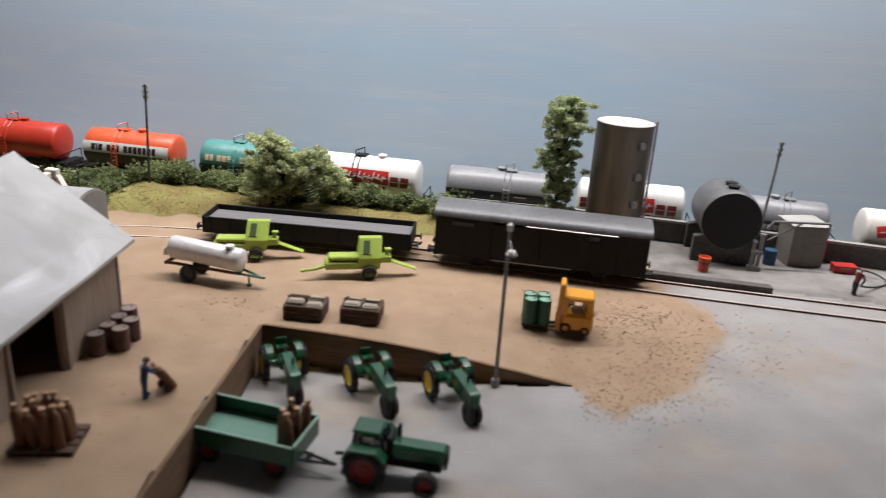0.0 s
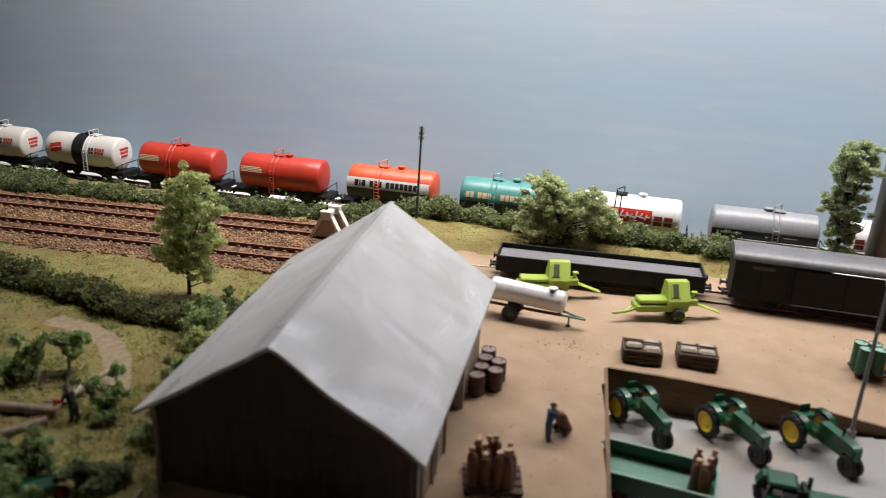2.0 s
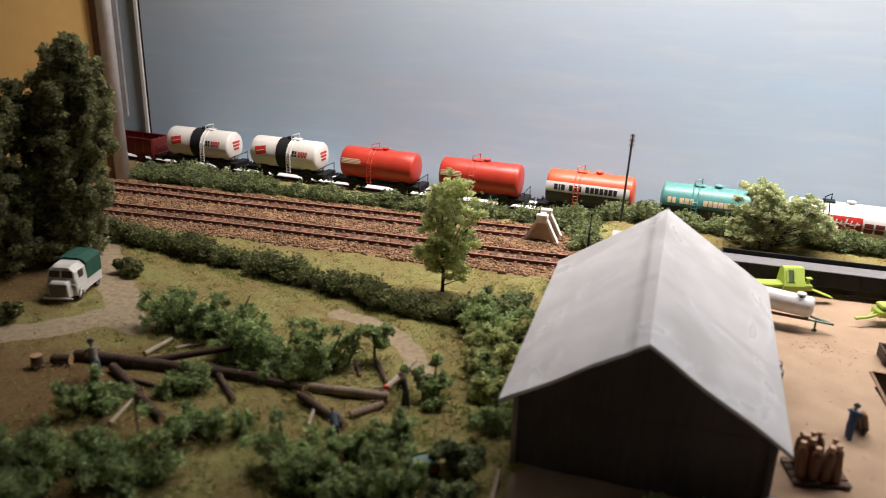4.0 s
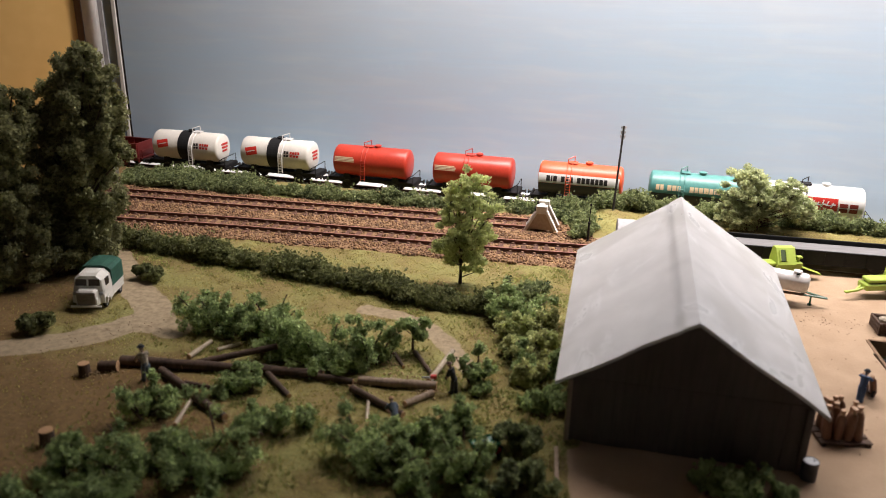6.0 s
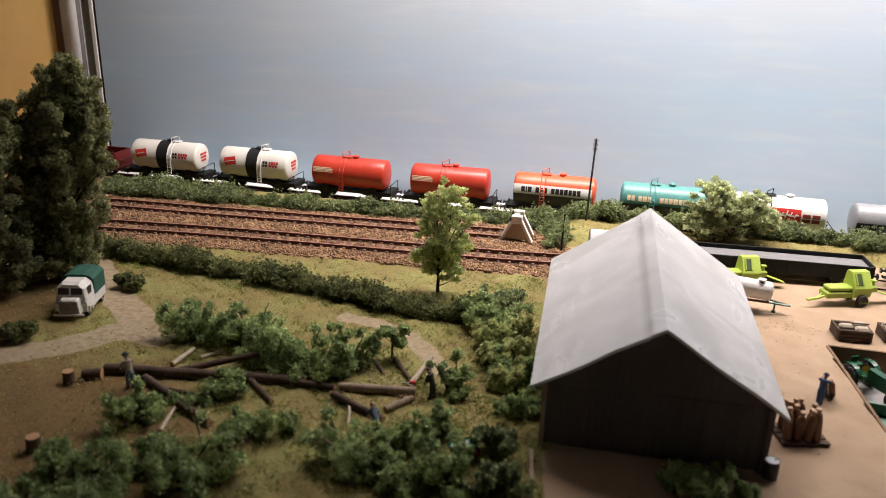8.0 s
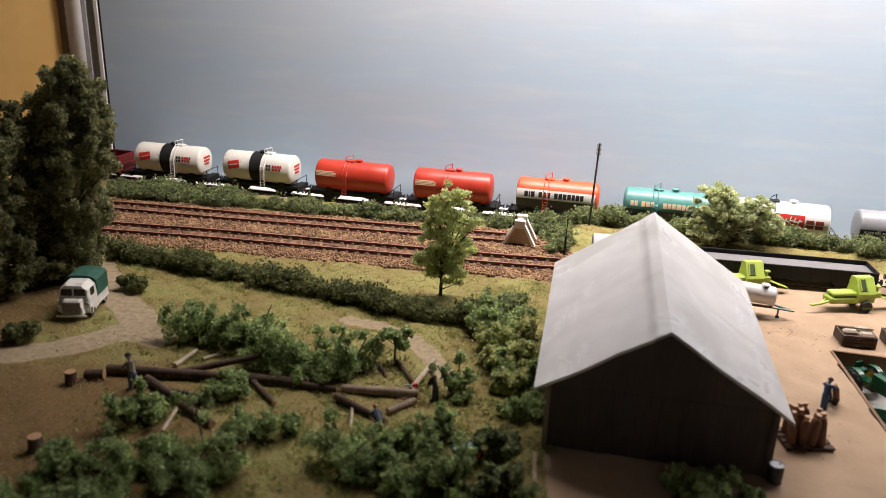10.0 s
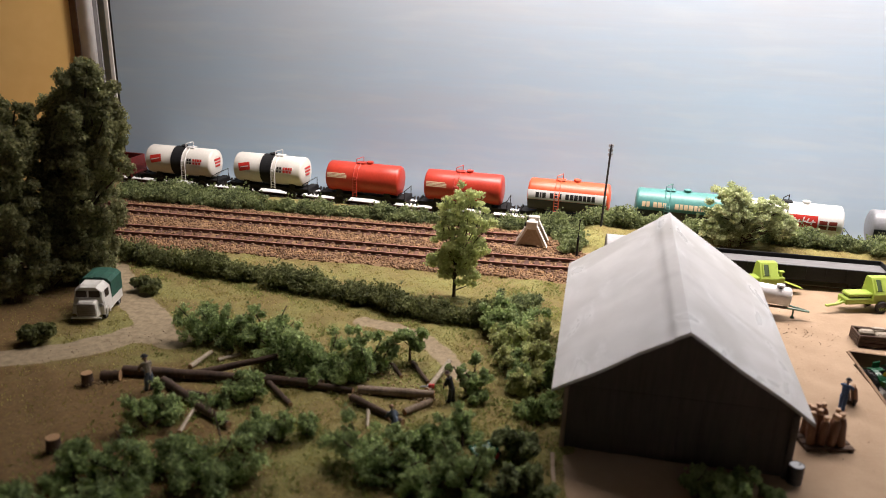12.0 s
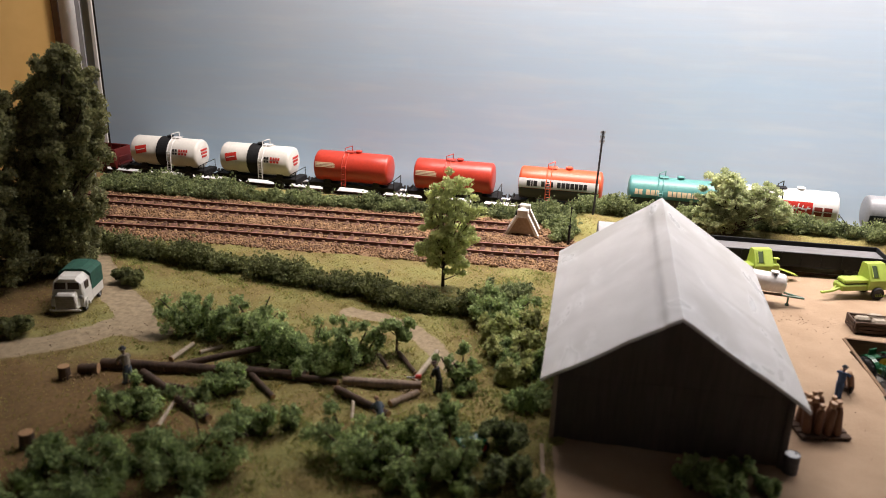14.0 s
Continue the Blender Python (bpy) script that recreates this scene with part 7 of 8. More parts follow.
def tufts(seed, shells, count, r0, r1, inner=0.35, gap=1.15, tall=(0.62, 0.9)):
    """Small separate sprays of foliage spread through a set of ellipsoids, kept apart so that the sky shows between."""
    rng = np.random.default_rng(seed)
    S = np.array(shells, float)
    w = (S[:, 3] * S[:, 4] * S[:, 5]) ** 0.67
    out, tries = [], 0
    while len(out) < count and tries < 40 * count:
        tries += 1
        c = S[rng.choice(len(S), p=w / w.sum())]
        d = rng.normal(size=3)
        d /= np.linalg.norm(d)
        p = c[:3] + d * c[3:6] * (inner + (1 - inner) * rng.random() ** 0.6)
        r = rng.uniform(r0, r1)
        if p[2] < 0.5 * r or any((p[0] - q[0]) ** 2 + (p[1] - q[1]) ** 2 + 1.6 * (p[2] - q[2]) ** 2 < (gap * 0.5 * (r + q[3])) ** 2 for q in out):
            continue
        out.append((p[0], p[1], p[2], r * rng.uniform(1.0, 1.35), r, r * rng.uniform(*tall)))
    return out


# lone young tree beside the hedge
tree("young_tree", pose(-0.3290, 0.4872, 0.0), 11, tufts(1, [(0.007, 0, 0.021, 0.013, 0.010, 0.009), (-0.003, 0, 0.030, 0.017, 0.012, 0.010), (0.009, 0, 0.037, 0.0150, 0.012, 0.011), (0.003, 0, 0.047, 0.0215, 0.015, 0.013), (0.008, 0, 0.062, 0.0165, 0.013, 0.012), (-0.003, 0, 0.066, 0.0105, 0.009, 0.010), (0.006, 0, 0.077, 0.0105, 0.009, 0.008)], 135, 0.0026, 0.0046, 0.3, 1.18) + [(0.013, 0, 0.012, 0.004, 0.003, 0.003), (-0.009, 0, 0.017, 0.004, 0.003, 0.003), (0.002, 0, 0.086, 0.003, 0.003, 0.003), (0.026, 0, 0.060, 0.004, 0.003, 0.003)], 15000, 0.00092, M_leaf_light, 0.026, 0.0012, "slender young tree with light green leaves", shell=0.1)
# tall narrow tree behind the goods van
tree("poplar", pose(0.1058, 0.6080, 0.006), 12, tufts(2, [(0.0, 0, 0.014, 0.013, 0.010, 0.013), (0.0, 0, 0.036, 0.0115, 0.009, 0.014), (-0.001, 0, 0.058, 0.0160, 0.011, 0.014), (0.001, 0, 0.080, 0.0165, 0.012, 0.013), (0.002, 0, 0.093, 0.013, 0.010, 0.007)], 235, 0.0023, 0.0040, 0.25, 0.98) + [(0.0180, 0, 0.048, 0.0035, 0.003, 0.002), (-0.017, 0, 0.050, 0.004, 0.003, 0.002), (0.018, 0, 0.095, 0.004, 0.003, 0.002)], 34000, 0.00078, M_leaf_mid, 0.066, 0.0013, "tall narrow light green tree behind the van", shell=0.1)
# broad bush behind the flat wagon
tree("bush", pose(-0.0930, 0.6240, 0.008), 13, tufts(3, [(-0.012, 0, 0.030, 0.023, 0.014, 0.021), (-0.010, 0, 0.016, 0.026, 0.014, 0.013), (-0.012, 0, 0.049, 0.014, 0.010, 0.008), (0.020, 0, 0.033, 0.018, 0.012, 0.014), (0.034, 0, 0.024, 0.013, 0.010, 0.013)], 200, 0.0027, 0.0050, 0.3, 1.05), 27000, 0.00098, M_leaf_pale, 0.020, 0.0016, "broad light green bush behind the flat wagon", "bush", shell=0.1)
# dark trees at the end of the layout
tree("large_tree", pose(-0.5960, 0.4720, 0.0), 14, tufts(5, [(-0.009, 0, 0.030, 0.025, 0.024, 0.032), (-0.006, 0, 0.060, 0.030, 0.028, 0.032), (0.000, 0, 0.090, 0.033, 0.027, 0.032), (0.003, 0, 0.116, 0.031, 0.024, 0.026), (-0.020, 0, 0.108, 0.020, 0.018, 0.024), (0.008, 0, 0.140, 0.020, 0.016, 0.016), (0.010, 0, 0.154, 0.010, 0.009, 0.009)], 620, 0.0024, 0.0058, 0.35, 0.98, (0.8, 1.6)), 98000, 0.00115, M_leaf_dark, 0.100, 0.0030, "tall dense dark green tree near the layout's end", "tree", "large dark trees", shell=0.1)
tree("large_tree", pose(-0.6400, 0.4400, 0.0), 16, tufts(6, [(0.0, 0, 0.030, 0.036, 0.028, 0.034), (0.0, 0, 0.066, 0.038, 0.029, 0.034), (0.002, 0, 0.098, 0.034, 0.026, 0.030), (0.006, 0, 0.120, 0.024, 0.020, 0.018), (-0.014, 0, 0.130, 0.020, 0.018, 0.014)], 560, 0.0024, 0.0058, 0.35, 0.98, (0.8, 1.6)), 86000, 0.00115, M_leaf_dark, 0.090, 0.0030, "tall dense dark green tree beside the delivery van", "tree", "large dark trees", shell=0.1)
tree("large_tree", pose(-0.6950, 0.4600, 0.0), 17, tufts(7, [(0.0, 0, 0.045, 0.038, 0.028, 0.046), (0.0, 0, 0.100, 0.034, 0.026, 0.044)], 150, 0.006, 0.010, 0.4, 0.95, (0.9, 1.5)), 42000, 0.0014, M_leaf_dark, 0.090, 0.0030, "tall dense dark green tree near the layout's end", "tree", "large dark trees", shell=0.1)


def hedge(name, seed, line, depth, height, n, mat, label, size=0.00092, step=0.006):
    """A run of clipped growth along a line, uneven in height and width."""
    rng = np.random.default_rng(seed)
    pts, _ = curve_line(line, step)
    blobs = []
    for x, y in pts:
        z = float(land(x, y))
        tall = height * (0.93 + 0.30 * math.sin(61 * x + seed) * math.sin(143 * x + 2 * seed))
        for k in range(11):
            if rng.random() < 0.12:
                continue
            r = tall * rng.choice((0.11, 0.15, 0.21, 0.28, 0.40, 0.50)) * rng.uniform(0.8, 1.15)
            rise = rng.uniform(0.12, 0.84) if r < 0.25 * tall else rng.uniform(0.15, 0.62)
            blobs.append((x + rng.normal() * 0.004, y + rng.uniform(-depth, depth), z + rise * tall, r * 1.2, r, r * rng.uniform(0.7, 1.1)))
        # loose sprigs that stand above the rest
        for k in range(2):
            r = 0.0011 * rng.uniform(0.7, 1.3)
            blobs.append((x + rng.normal() * 0.004, y + rng.uniform(-depth, depth), z + rng.uniform(0.85, 1.22) * tall, r, r, r * 1.5))
    p, d = leaf_points(rng, blobs, n, 0.35)
    me = leaf_mesh(name, rng, p, d, size, mat)
    return tagged(new(name, me), label, "hedge", kind="stuff")


hedge("back_hedge", 21, [(-0.56, 0.701), (-0.62, 0.706), (-0.68, 0.711), (-0.690, 0.700), (-0.686, 0.688), (-0.627, 0.682), (-0.538, 0.678), (-0.396, 0.669), (-0.30, 0.669), (-0.245, 0.667)], 0.0085, 0.0138, 92000, M_leaf_hedge, "low leafy hedge between siding and main line")
hedge("bank_hedge", 22, [(-0.25, 0.668), (-0.205, 0.669), (-0.165, 0.662), (-0.12, 0.648), (-0.05, 0.637), (0.02, 0.627), (0.06, 0.619)], 0.007, 0.0150, 54000, M_leaf_hedge, "low leafy hedge on the grassy bank")
hedge("stop_scrub", 23, [(-0.258, 0.662), (-0.250, 0.640), (-0.242, 0.618), (-0.239, 0.603), (-0.233, 0.612), (-0.236, 0.640), (-0.232, 0.660)], 0.005, 0.0120, 20000, M_leaf_hedge, "green scrub beside the buffer stop")
FIELD_HEDGE = [(-0.62, 0.5265), (-0.54, 0.5065), (-0.48, 0.4925), (-0.435, 0.4795), (-0.39, 0.4665), (-0.355, 0.4525), (-0.32, 0.4455), (-0.296, 0.448)]
hedge("field_hedge", 24, FIELD_HEDGE, 0.0055, 0.0160, 56000, M_leaf_olive, "dark olive hedge between field and track")

# bushes on the shed's left flank
M_leaf_shrub = leaf_material("yellow_olive_shrub_foliage", (0.74, 0.76, 0.355), (0.25, 0.275, 0.115))
for k, (x, y, r, h) in enumerate(((-0.2940, 0.4400, 0.012, 0.014), (-0.2880, 0.4160, 0.013, 0.014), (-0.2730, 0.4250, 0.011, 0.016), (-0.2890, 0.3900, 0.010, 0.012), (-0.2780, 0.3820, 0.012, 0.015), (-0.2760, 0.3560, 0.010, 0.014))):
    brush(pose(x, y, 0.0, 0, 0, 60 * k), 190 + k, r * 1.1, h, 6500, 0.00092, M_leaf_shrub, "yellow-green shrub in the growth beside the shed", "shrub", "shrubs beside the shed", "shrub")
for k, (x, y, r, h, mt) in enumerate(((-0.2830, 0.4660, 0.014, 0.013, M_leaf_hedge), (-0.2840, 0.4330, 0.017, 0.020, M_leaf_brush), (-0.2790, 0.4020, 0.013, 0.016, M_leaf_light), (-0.2720, 0.3660, 0.012, 0.018, M_leaf_brush), (-0.2690, 0.3320, 0.011, 0.017, M_leaf_brush), (-0.2790, 0.2960, 0.011, 0.016, M_leaf_hedge), (-0.2800, 0.2640, 0.011, 0.015, M_leaf_hedge))):
    brush(pose(x, y, 0.0), 40 + k, r * 1.15, h * 1.05, 9000, 0.00092, mt, "leafy green shrub beside the shed", "shrub", "shrubs beside the shed", "shrub")

for k, (x, y, r, h) in enumerate(((-0.1960, 0.2730, 0.012, 0.017), (-0.1780, 0.2760, 0.010, 0.013), (-0.1850, 0.2610, 0.013, 0.014), (-0.1640, 0.2750, 0.007, 0.006))):
    brush(pose(x, y, 0.0, 0, 0, 50 * k), 170 + k, r, h, 3600, 0.00095, M_leaf_brush, "low green weeds in the shadow of the shed", "shrub", "weeds before the shed", "shrub")

# undergrowth at the feet of the large trees
for k, (x, y, r, h) in enumerate(((-0.6070, 0.4880, 0.017, 0.026), (-0.6180, 0.4620, 0.021, 0.032), (-0.6420, 0.4300, 0.021, 0.030), (-0.6680, 0.4350, 0.024, 0.034))):
    brush(pose(x, y, 0.0, 0, 0, 70 * k), 150 + k, r, h, 5200, 0.0014, M_leaf_dark, "dark leafy undergrowth at the foot of a tree", "shrub", "undergrowth below the trees", "shrub")

# brushwood of the felled trees
BRUSH = ((-0.4740, 0.3960, 0.0195, 0.031), (-0.4560, 0.3870, 0.0150, 0.023), (-0.4355, 0.3930, 0.0160, 0.029), (-0.4180, 0.3730, 0.0190, 0.025), (-0.3960, 0.3620, 0.0180, 0.027), (-0.3800, 0.3590, 0.0140, 0.023), (-0.3655, 0.3650, 0.0150, 0.030), (-0.4640, 0.2980, 0.0140, 0.023), (-0.4266, 0.3270, 0.0135, 0.0125), (-0.4560, 0.2480, 0.0170, 0.022), (-0.4180, 0.2520, 0.0210, 0.026), (-0.4070, 0.2890, 0.0125, 0.0135), (-0.3840, 0.2960, 0.0065, 0.012), (-0.3475, 0.2760, 0.0190, 0.024), (-0.3150, 0.2960, 0.0130, 0.022), (-0.3060, 0.2640, 0.0150, 0.027), (-0.3040, 0.3480, 0.0110, 0.019), (-0.4780, 0.2420, 0.0150, 0.019), (-0.4370, 0.2570, 0.0140, 0.016), (-0.4560, 0.2250, 0.0170, 0.018), (-0.4960, 0.2190, 0.0150, 0.016), (-0.3320, 0.2900, 0.0110, 0.014), (-0.3260, 0.2620, 0.0130, 0.017), (-0.2990, 0.2710, 0.0085, 0.013))
for k, (x, y, r, h) in enumerate(BRUSH):
    brush(pose(x, y, 0.0, 0, 0, 40 * k), 70 + k, r, h, int(1600 + 230000 * r), 0.00092, M_leaf_brush, "deep green branches of a felled tree", "brushwood", "felled brushwood")
tree("sapling", pose(-0.3461, 0.3819, 0.0), 131, blob_cloud(132, 0.002, 0.0165, 0.0085, 0.007, 0.0055, 11, 0.0026, 0.0042), 2600, 0.0011, M_leaf_brush, 0.012, 0.0008, "small bent sapling with deep green leaves beside the path", "tree", shell=0.3)
for k, (x, y, r, h) in enumerate(((-0.5500, 0.4580, 0.012, 0.013), (-0.5760, 0.3720, 0.014, 0.013))):
    tree("shrub", pose(x, y, 0.0), 110 + k, blob_cloud(120 + k, 0, h * 0.45, r * 0.7, r * 0.6, h * 0.3, 9, r * 0.28, r * 0.42), 2200, 0.0015, M_leaf_olive, 0.004, 0.0007, "small dark shrub on the grass", "shrub", "small shrubs")


# ---------------------------------------------------------------- felled timber
def log(p, q, r, label, group="felled logs", mat=None, taper=0.8, name="log"):
    a, b = Vector(p), Vector(q)
    d = b - a
    T = thing(name, Matrix.Translation(a) @ d.to_track_quat("X", "Z").to_matrix().to_4x4(), label, "log", group)
    Ln = d.length
    r = 0.9 * r
    turn = Matrix(((0, 0, 1, 0), (1, 0, 0, 0), (0, 1, 0, 0), (0, 0, 0, 1)))
    bm = bmesh.new()
    n = 7
    prof = [(r * (1 + (taper - 1) * k / n) * (1 + 0.07 * math.sin(3.1 * k + 40 * p[0])), Ln * k / n) for k in range(n + 1)]
    vs = lathe(bm, prof, 12, turn)
    part("bark", bm, mat or M_bark, T, smooth=True)
    for x, rr, e in ((0, prof[0][0], -1), (Ln, prof[-1][0], 1)):
        bm = bmesh.new()
        rod(bm, (x - 0.0002 * e, 0, 0), (x + 0.0003 * e, 0, 0), rr * 0.97, n=12)
        part("cut_face", bm, M_cutwood, T, "pale sawn end")
    return T


def on(x, y, r):
    return (x, y, float(land(x, y)) + r * 0.85)


log(on(-0.5060, 0.3395, 0.0034), on(-0.3900, 0.3440, 0.0026), 0.0034, "long dark felled trunk lying in the grass")
log(on(-0.4700, 0.3400, 0.0025), (-0.4215, 0.3600, 0.0085), 0.0024, "dark forked limb of the felled trunk")
log(on(-0.4300, 0.3460, 0.0026), on(-0.3720, 0.3390, 0.0022), 0.0026, "dark felled trunk with a pale sawn end")
log(on(-0.3690, 0.3405, 0.0027), on(-0.3265, 0.3415, 0.0027), 0.0028, "straight pale brown log with sawn ends", taper=0.95, mat=M_greylog)
log(on(-0.4790, 0.3330, 0.0028), on(-0.4510, 0.3130, 0.0026), 0.0028, "dark log lying across the grass")
log(on(-0.4490, 0.3100, 0.0028), on(-0.4270, 0.2950, 0.0024), 0.0027, "dark log with a pale broken end")
log(on(-0.4265, 0.3470, 0.0022), on(-0.4020, 0.3200, 0.0018), 0.0021, "thin dark branch lying on the grass")
log(on(-0.3710, 0.3320, 0.0025), on(-0.3395, 0.3115, 0.0022), 0.0024, "brown log lying askew")
log(on(-0.4490, 0.2860, 0.0014), on(-0.4510, 0.3080, 0.0014), 0.0013, "thin pale peeled branch", mat=M_palewood)
log(on(-0.3400, 0.3215, 0.0022), on(-0.3275, 0.3345, 0.0022), 0.0022, "short grey log with sawn ends", taper=0.95, mat=M_greylog)
log(on(-0.4717, 0.3520, 0.0018), on(-0.4670, 0.3720, 0.0018), 0.0018, "pale grey split branch", mat=M_palewood)
log(on(-0.4590, 0.3630, 0.0014), on(-0.4490, 0.3725, 0.0014), 0.0015, "short pale branch piece", mat=M_palewood)
log(on(-0.3442, 0.3790, 0.0017), on(-0.3315, 0.3565, 0.0014), 0.0017, "brown branch leaning over the path")
log(on(-0.3560, 0.3760, 0.0015), on(-0.3480, 0.3610, 0.0012), 0.0014, "thin brown branch among the brushwood")
log(on(-0.3310, 0.3470, 0.0020), (-0.3215, 0.3780, 0.0050), 0.0019, "pale split plank propped on a log", mat=M_palewood)
log(on(-0.3600, 0.3240, 0.0012), on(-0.3570, 0.3060, 0.0010), 0.0011, "thin pale stick beside the log", mat=M_palewood)
log(on(-0.4620, 0.3250, 0.0015), on(-0.4360, 0.3210, 0.0010), 0.0013, "thin brown stick on the grass")
log(on(-0.5150, 0.3315, 0.0033), on(-0.5050, 0.3335, 0.0033), 0.0033, "short thick log section with sawn ends", taper=1.0)


def stump(x, y, r, h):
    S = thing("stump", pose(x, y, float(land(x, y))), "short brown tree stump with pale cut top", "stump", "tree stumps")
    bm = bmesh.new()
    lathe(bm, [(r * 1.18, -0.002), (r * 1.05, h * 0.25), (r, h * 0.6), (r * 0.99, h)], 14)
    part("bark", bm, M_bark, S)
    bm = bmesh.new()
    rod(bm, (0, 0, h - 0.0004), (0, 0, h + 0.0003), r * 0.97, n=14)
    part("cut_face", bm, M_cutwood, S, "pale sawn top")
    return S


stump(-0.5205, 0.3265, 0.0031, 0.0066)
stump(-0.5020, 0.2640, 0.0034, 0.0070)

figure(pose(-0.4835, 0.3250, 0, 0, 0, 150) @ Matrix.Scale(1.15, 4), "painted model woodcutter in hat and grey-blue overalls", M_denim, M_sack, 0.15, ((0.0040, -0.002, 0.0100), (0.0040, 0.002, 0.0100)), M_darkcloth)
figure(pose(-0.3165, 0.3390, 0, 0, 0, 160), "painted dark model figure working at a log", M_darkcloth, M_darkcloth, 0.35, ((0.0044, -0.001, 0.0080), (0.0044, 0.001, 0.0080)), M_woodbrown)
figure(pose(-0.3420, 0.3040, 0, 0, 0, 120), "painted model figure bending over a log", M_darkcloth, M_denim, 0.8, ((0.0062, -0.001, 0.0040), (0.0062, 0.001, 0.0040)), None, True)


def chainsaw(m, label):
    C = thing("chainsaw", m, label, "chainsaw")
    bm = bmesh.new()
    box(bm, -0.0022, 0.0012, -0.0010, 0.0010, 0.0, 0.0022, 0.0004)
    part("motor", bm, M_panelred, C)
    bm = bmesh.new()
    box(bm, 0.0012, 0.0058, -0.0002, 0.0002, 0.0003, 0.0012)
    part("bar", bm, M_zinc, C)
    return C


chainsaw(pose(-0.3290, 0.3450, 0.0045, 0, 0, 190), "small red chainsaw resting on a log")


def wheelbarrow():
    W = thing("handcart", pose(-0.2960, 0.2830, 0.0, 0, 0, 35), "small dark green handcart with a red wheel", "handcart")
    bm = bmesh.new()
    prism(bm, [(-0.0045, 0.0050), (0.0045, 0.0050), (0.0062, 0.0095), (-0.0062, 0.0095)], -0.0040, 0.0040)
    part("tub", bm, M_green, W)
    for s in (-1, 1):
        bm = bmesh.new()
        tube(bm, [(-0.0062, s * 0.0040, 0.0097), (0.0062, s * 0.0040, 0.0097)], 0.0005, 5)
        part("rim", bm, M_green, W)
        bm = bmesh.new()
        tube(bm, [(s * 0.0062, -0.0040, 0.0097), (s * 0.0062, 0.0040, 0.0097)], 0.0005, 5)
        part("rim", bm, M_green, W)
        bm = bmesh.new()
        tube(bm, [(-0.0035, s * 0.0030, 0.0052), (-0.0045, s * 0.0032, 0.0)], 0.0005, 5)
        part("leg", bm, M_woodbrown, W)
    tyre_wheel(W, 0.0070, 0, 0.0032, 0.0032, 0.0016, M_panelred)
    return W


wheelbarrow()


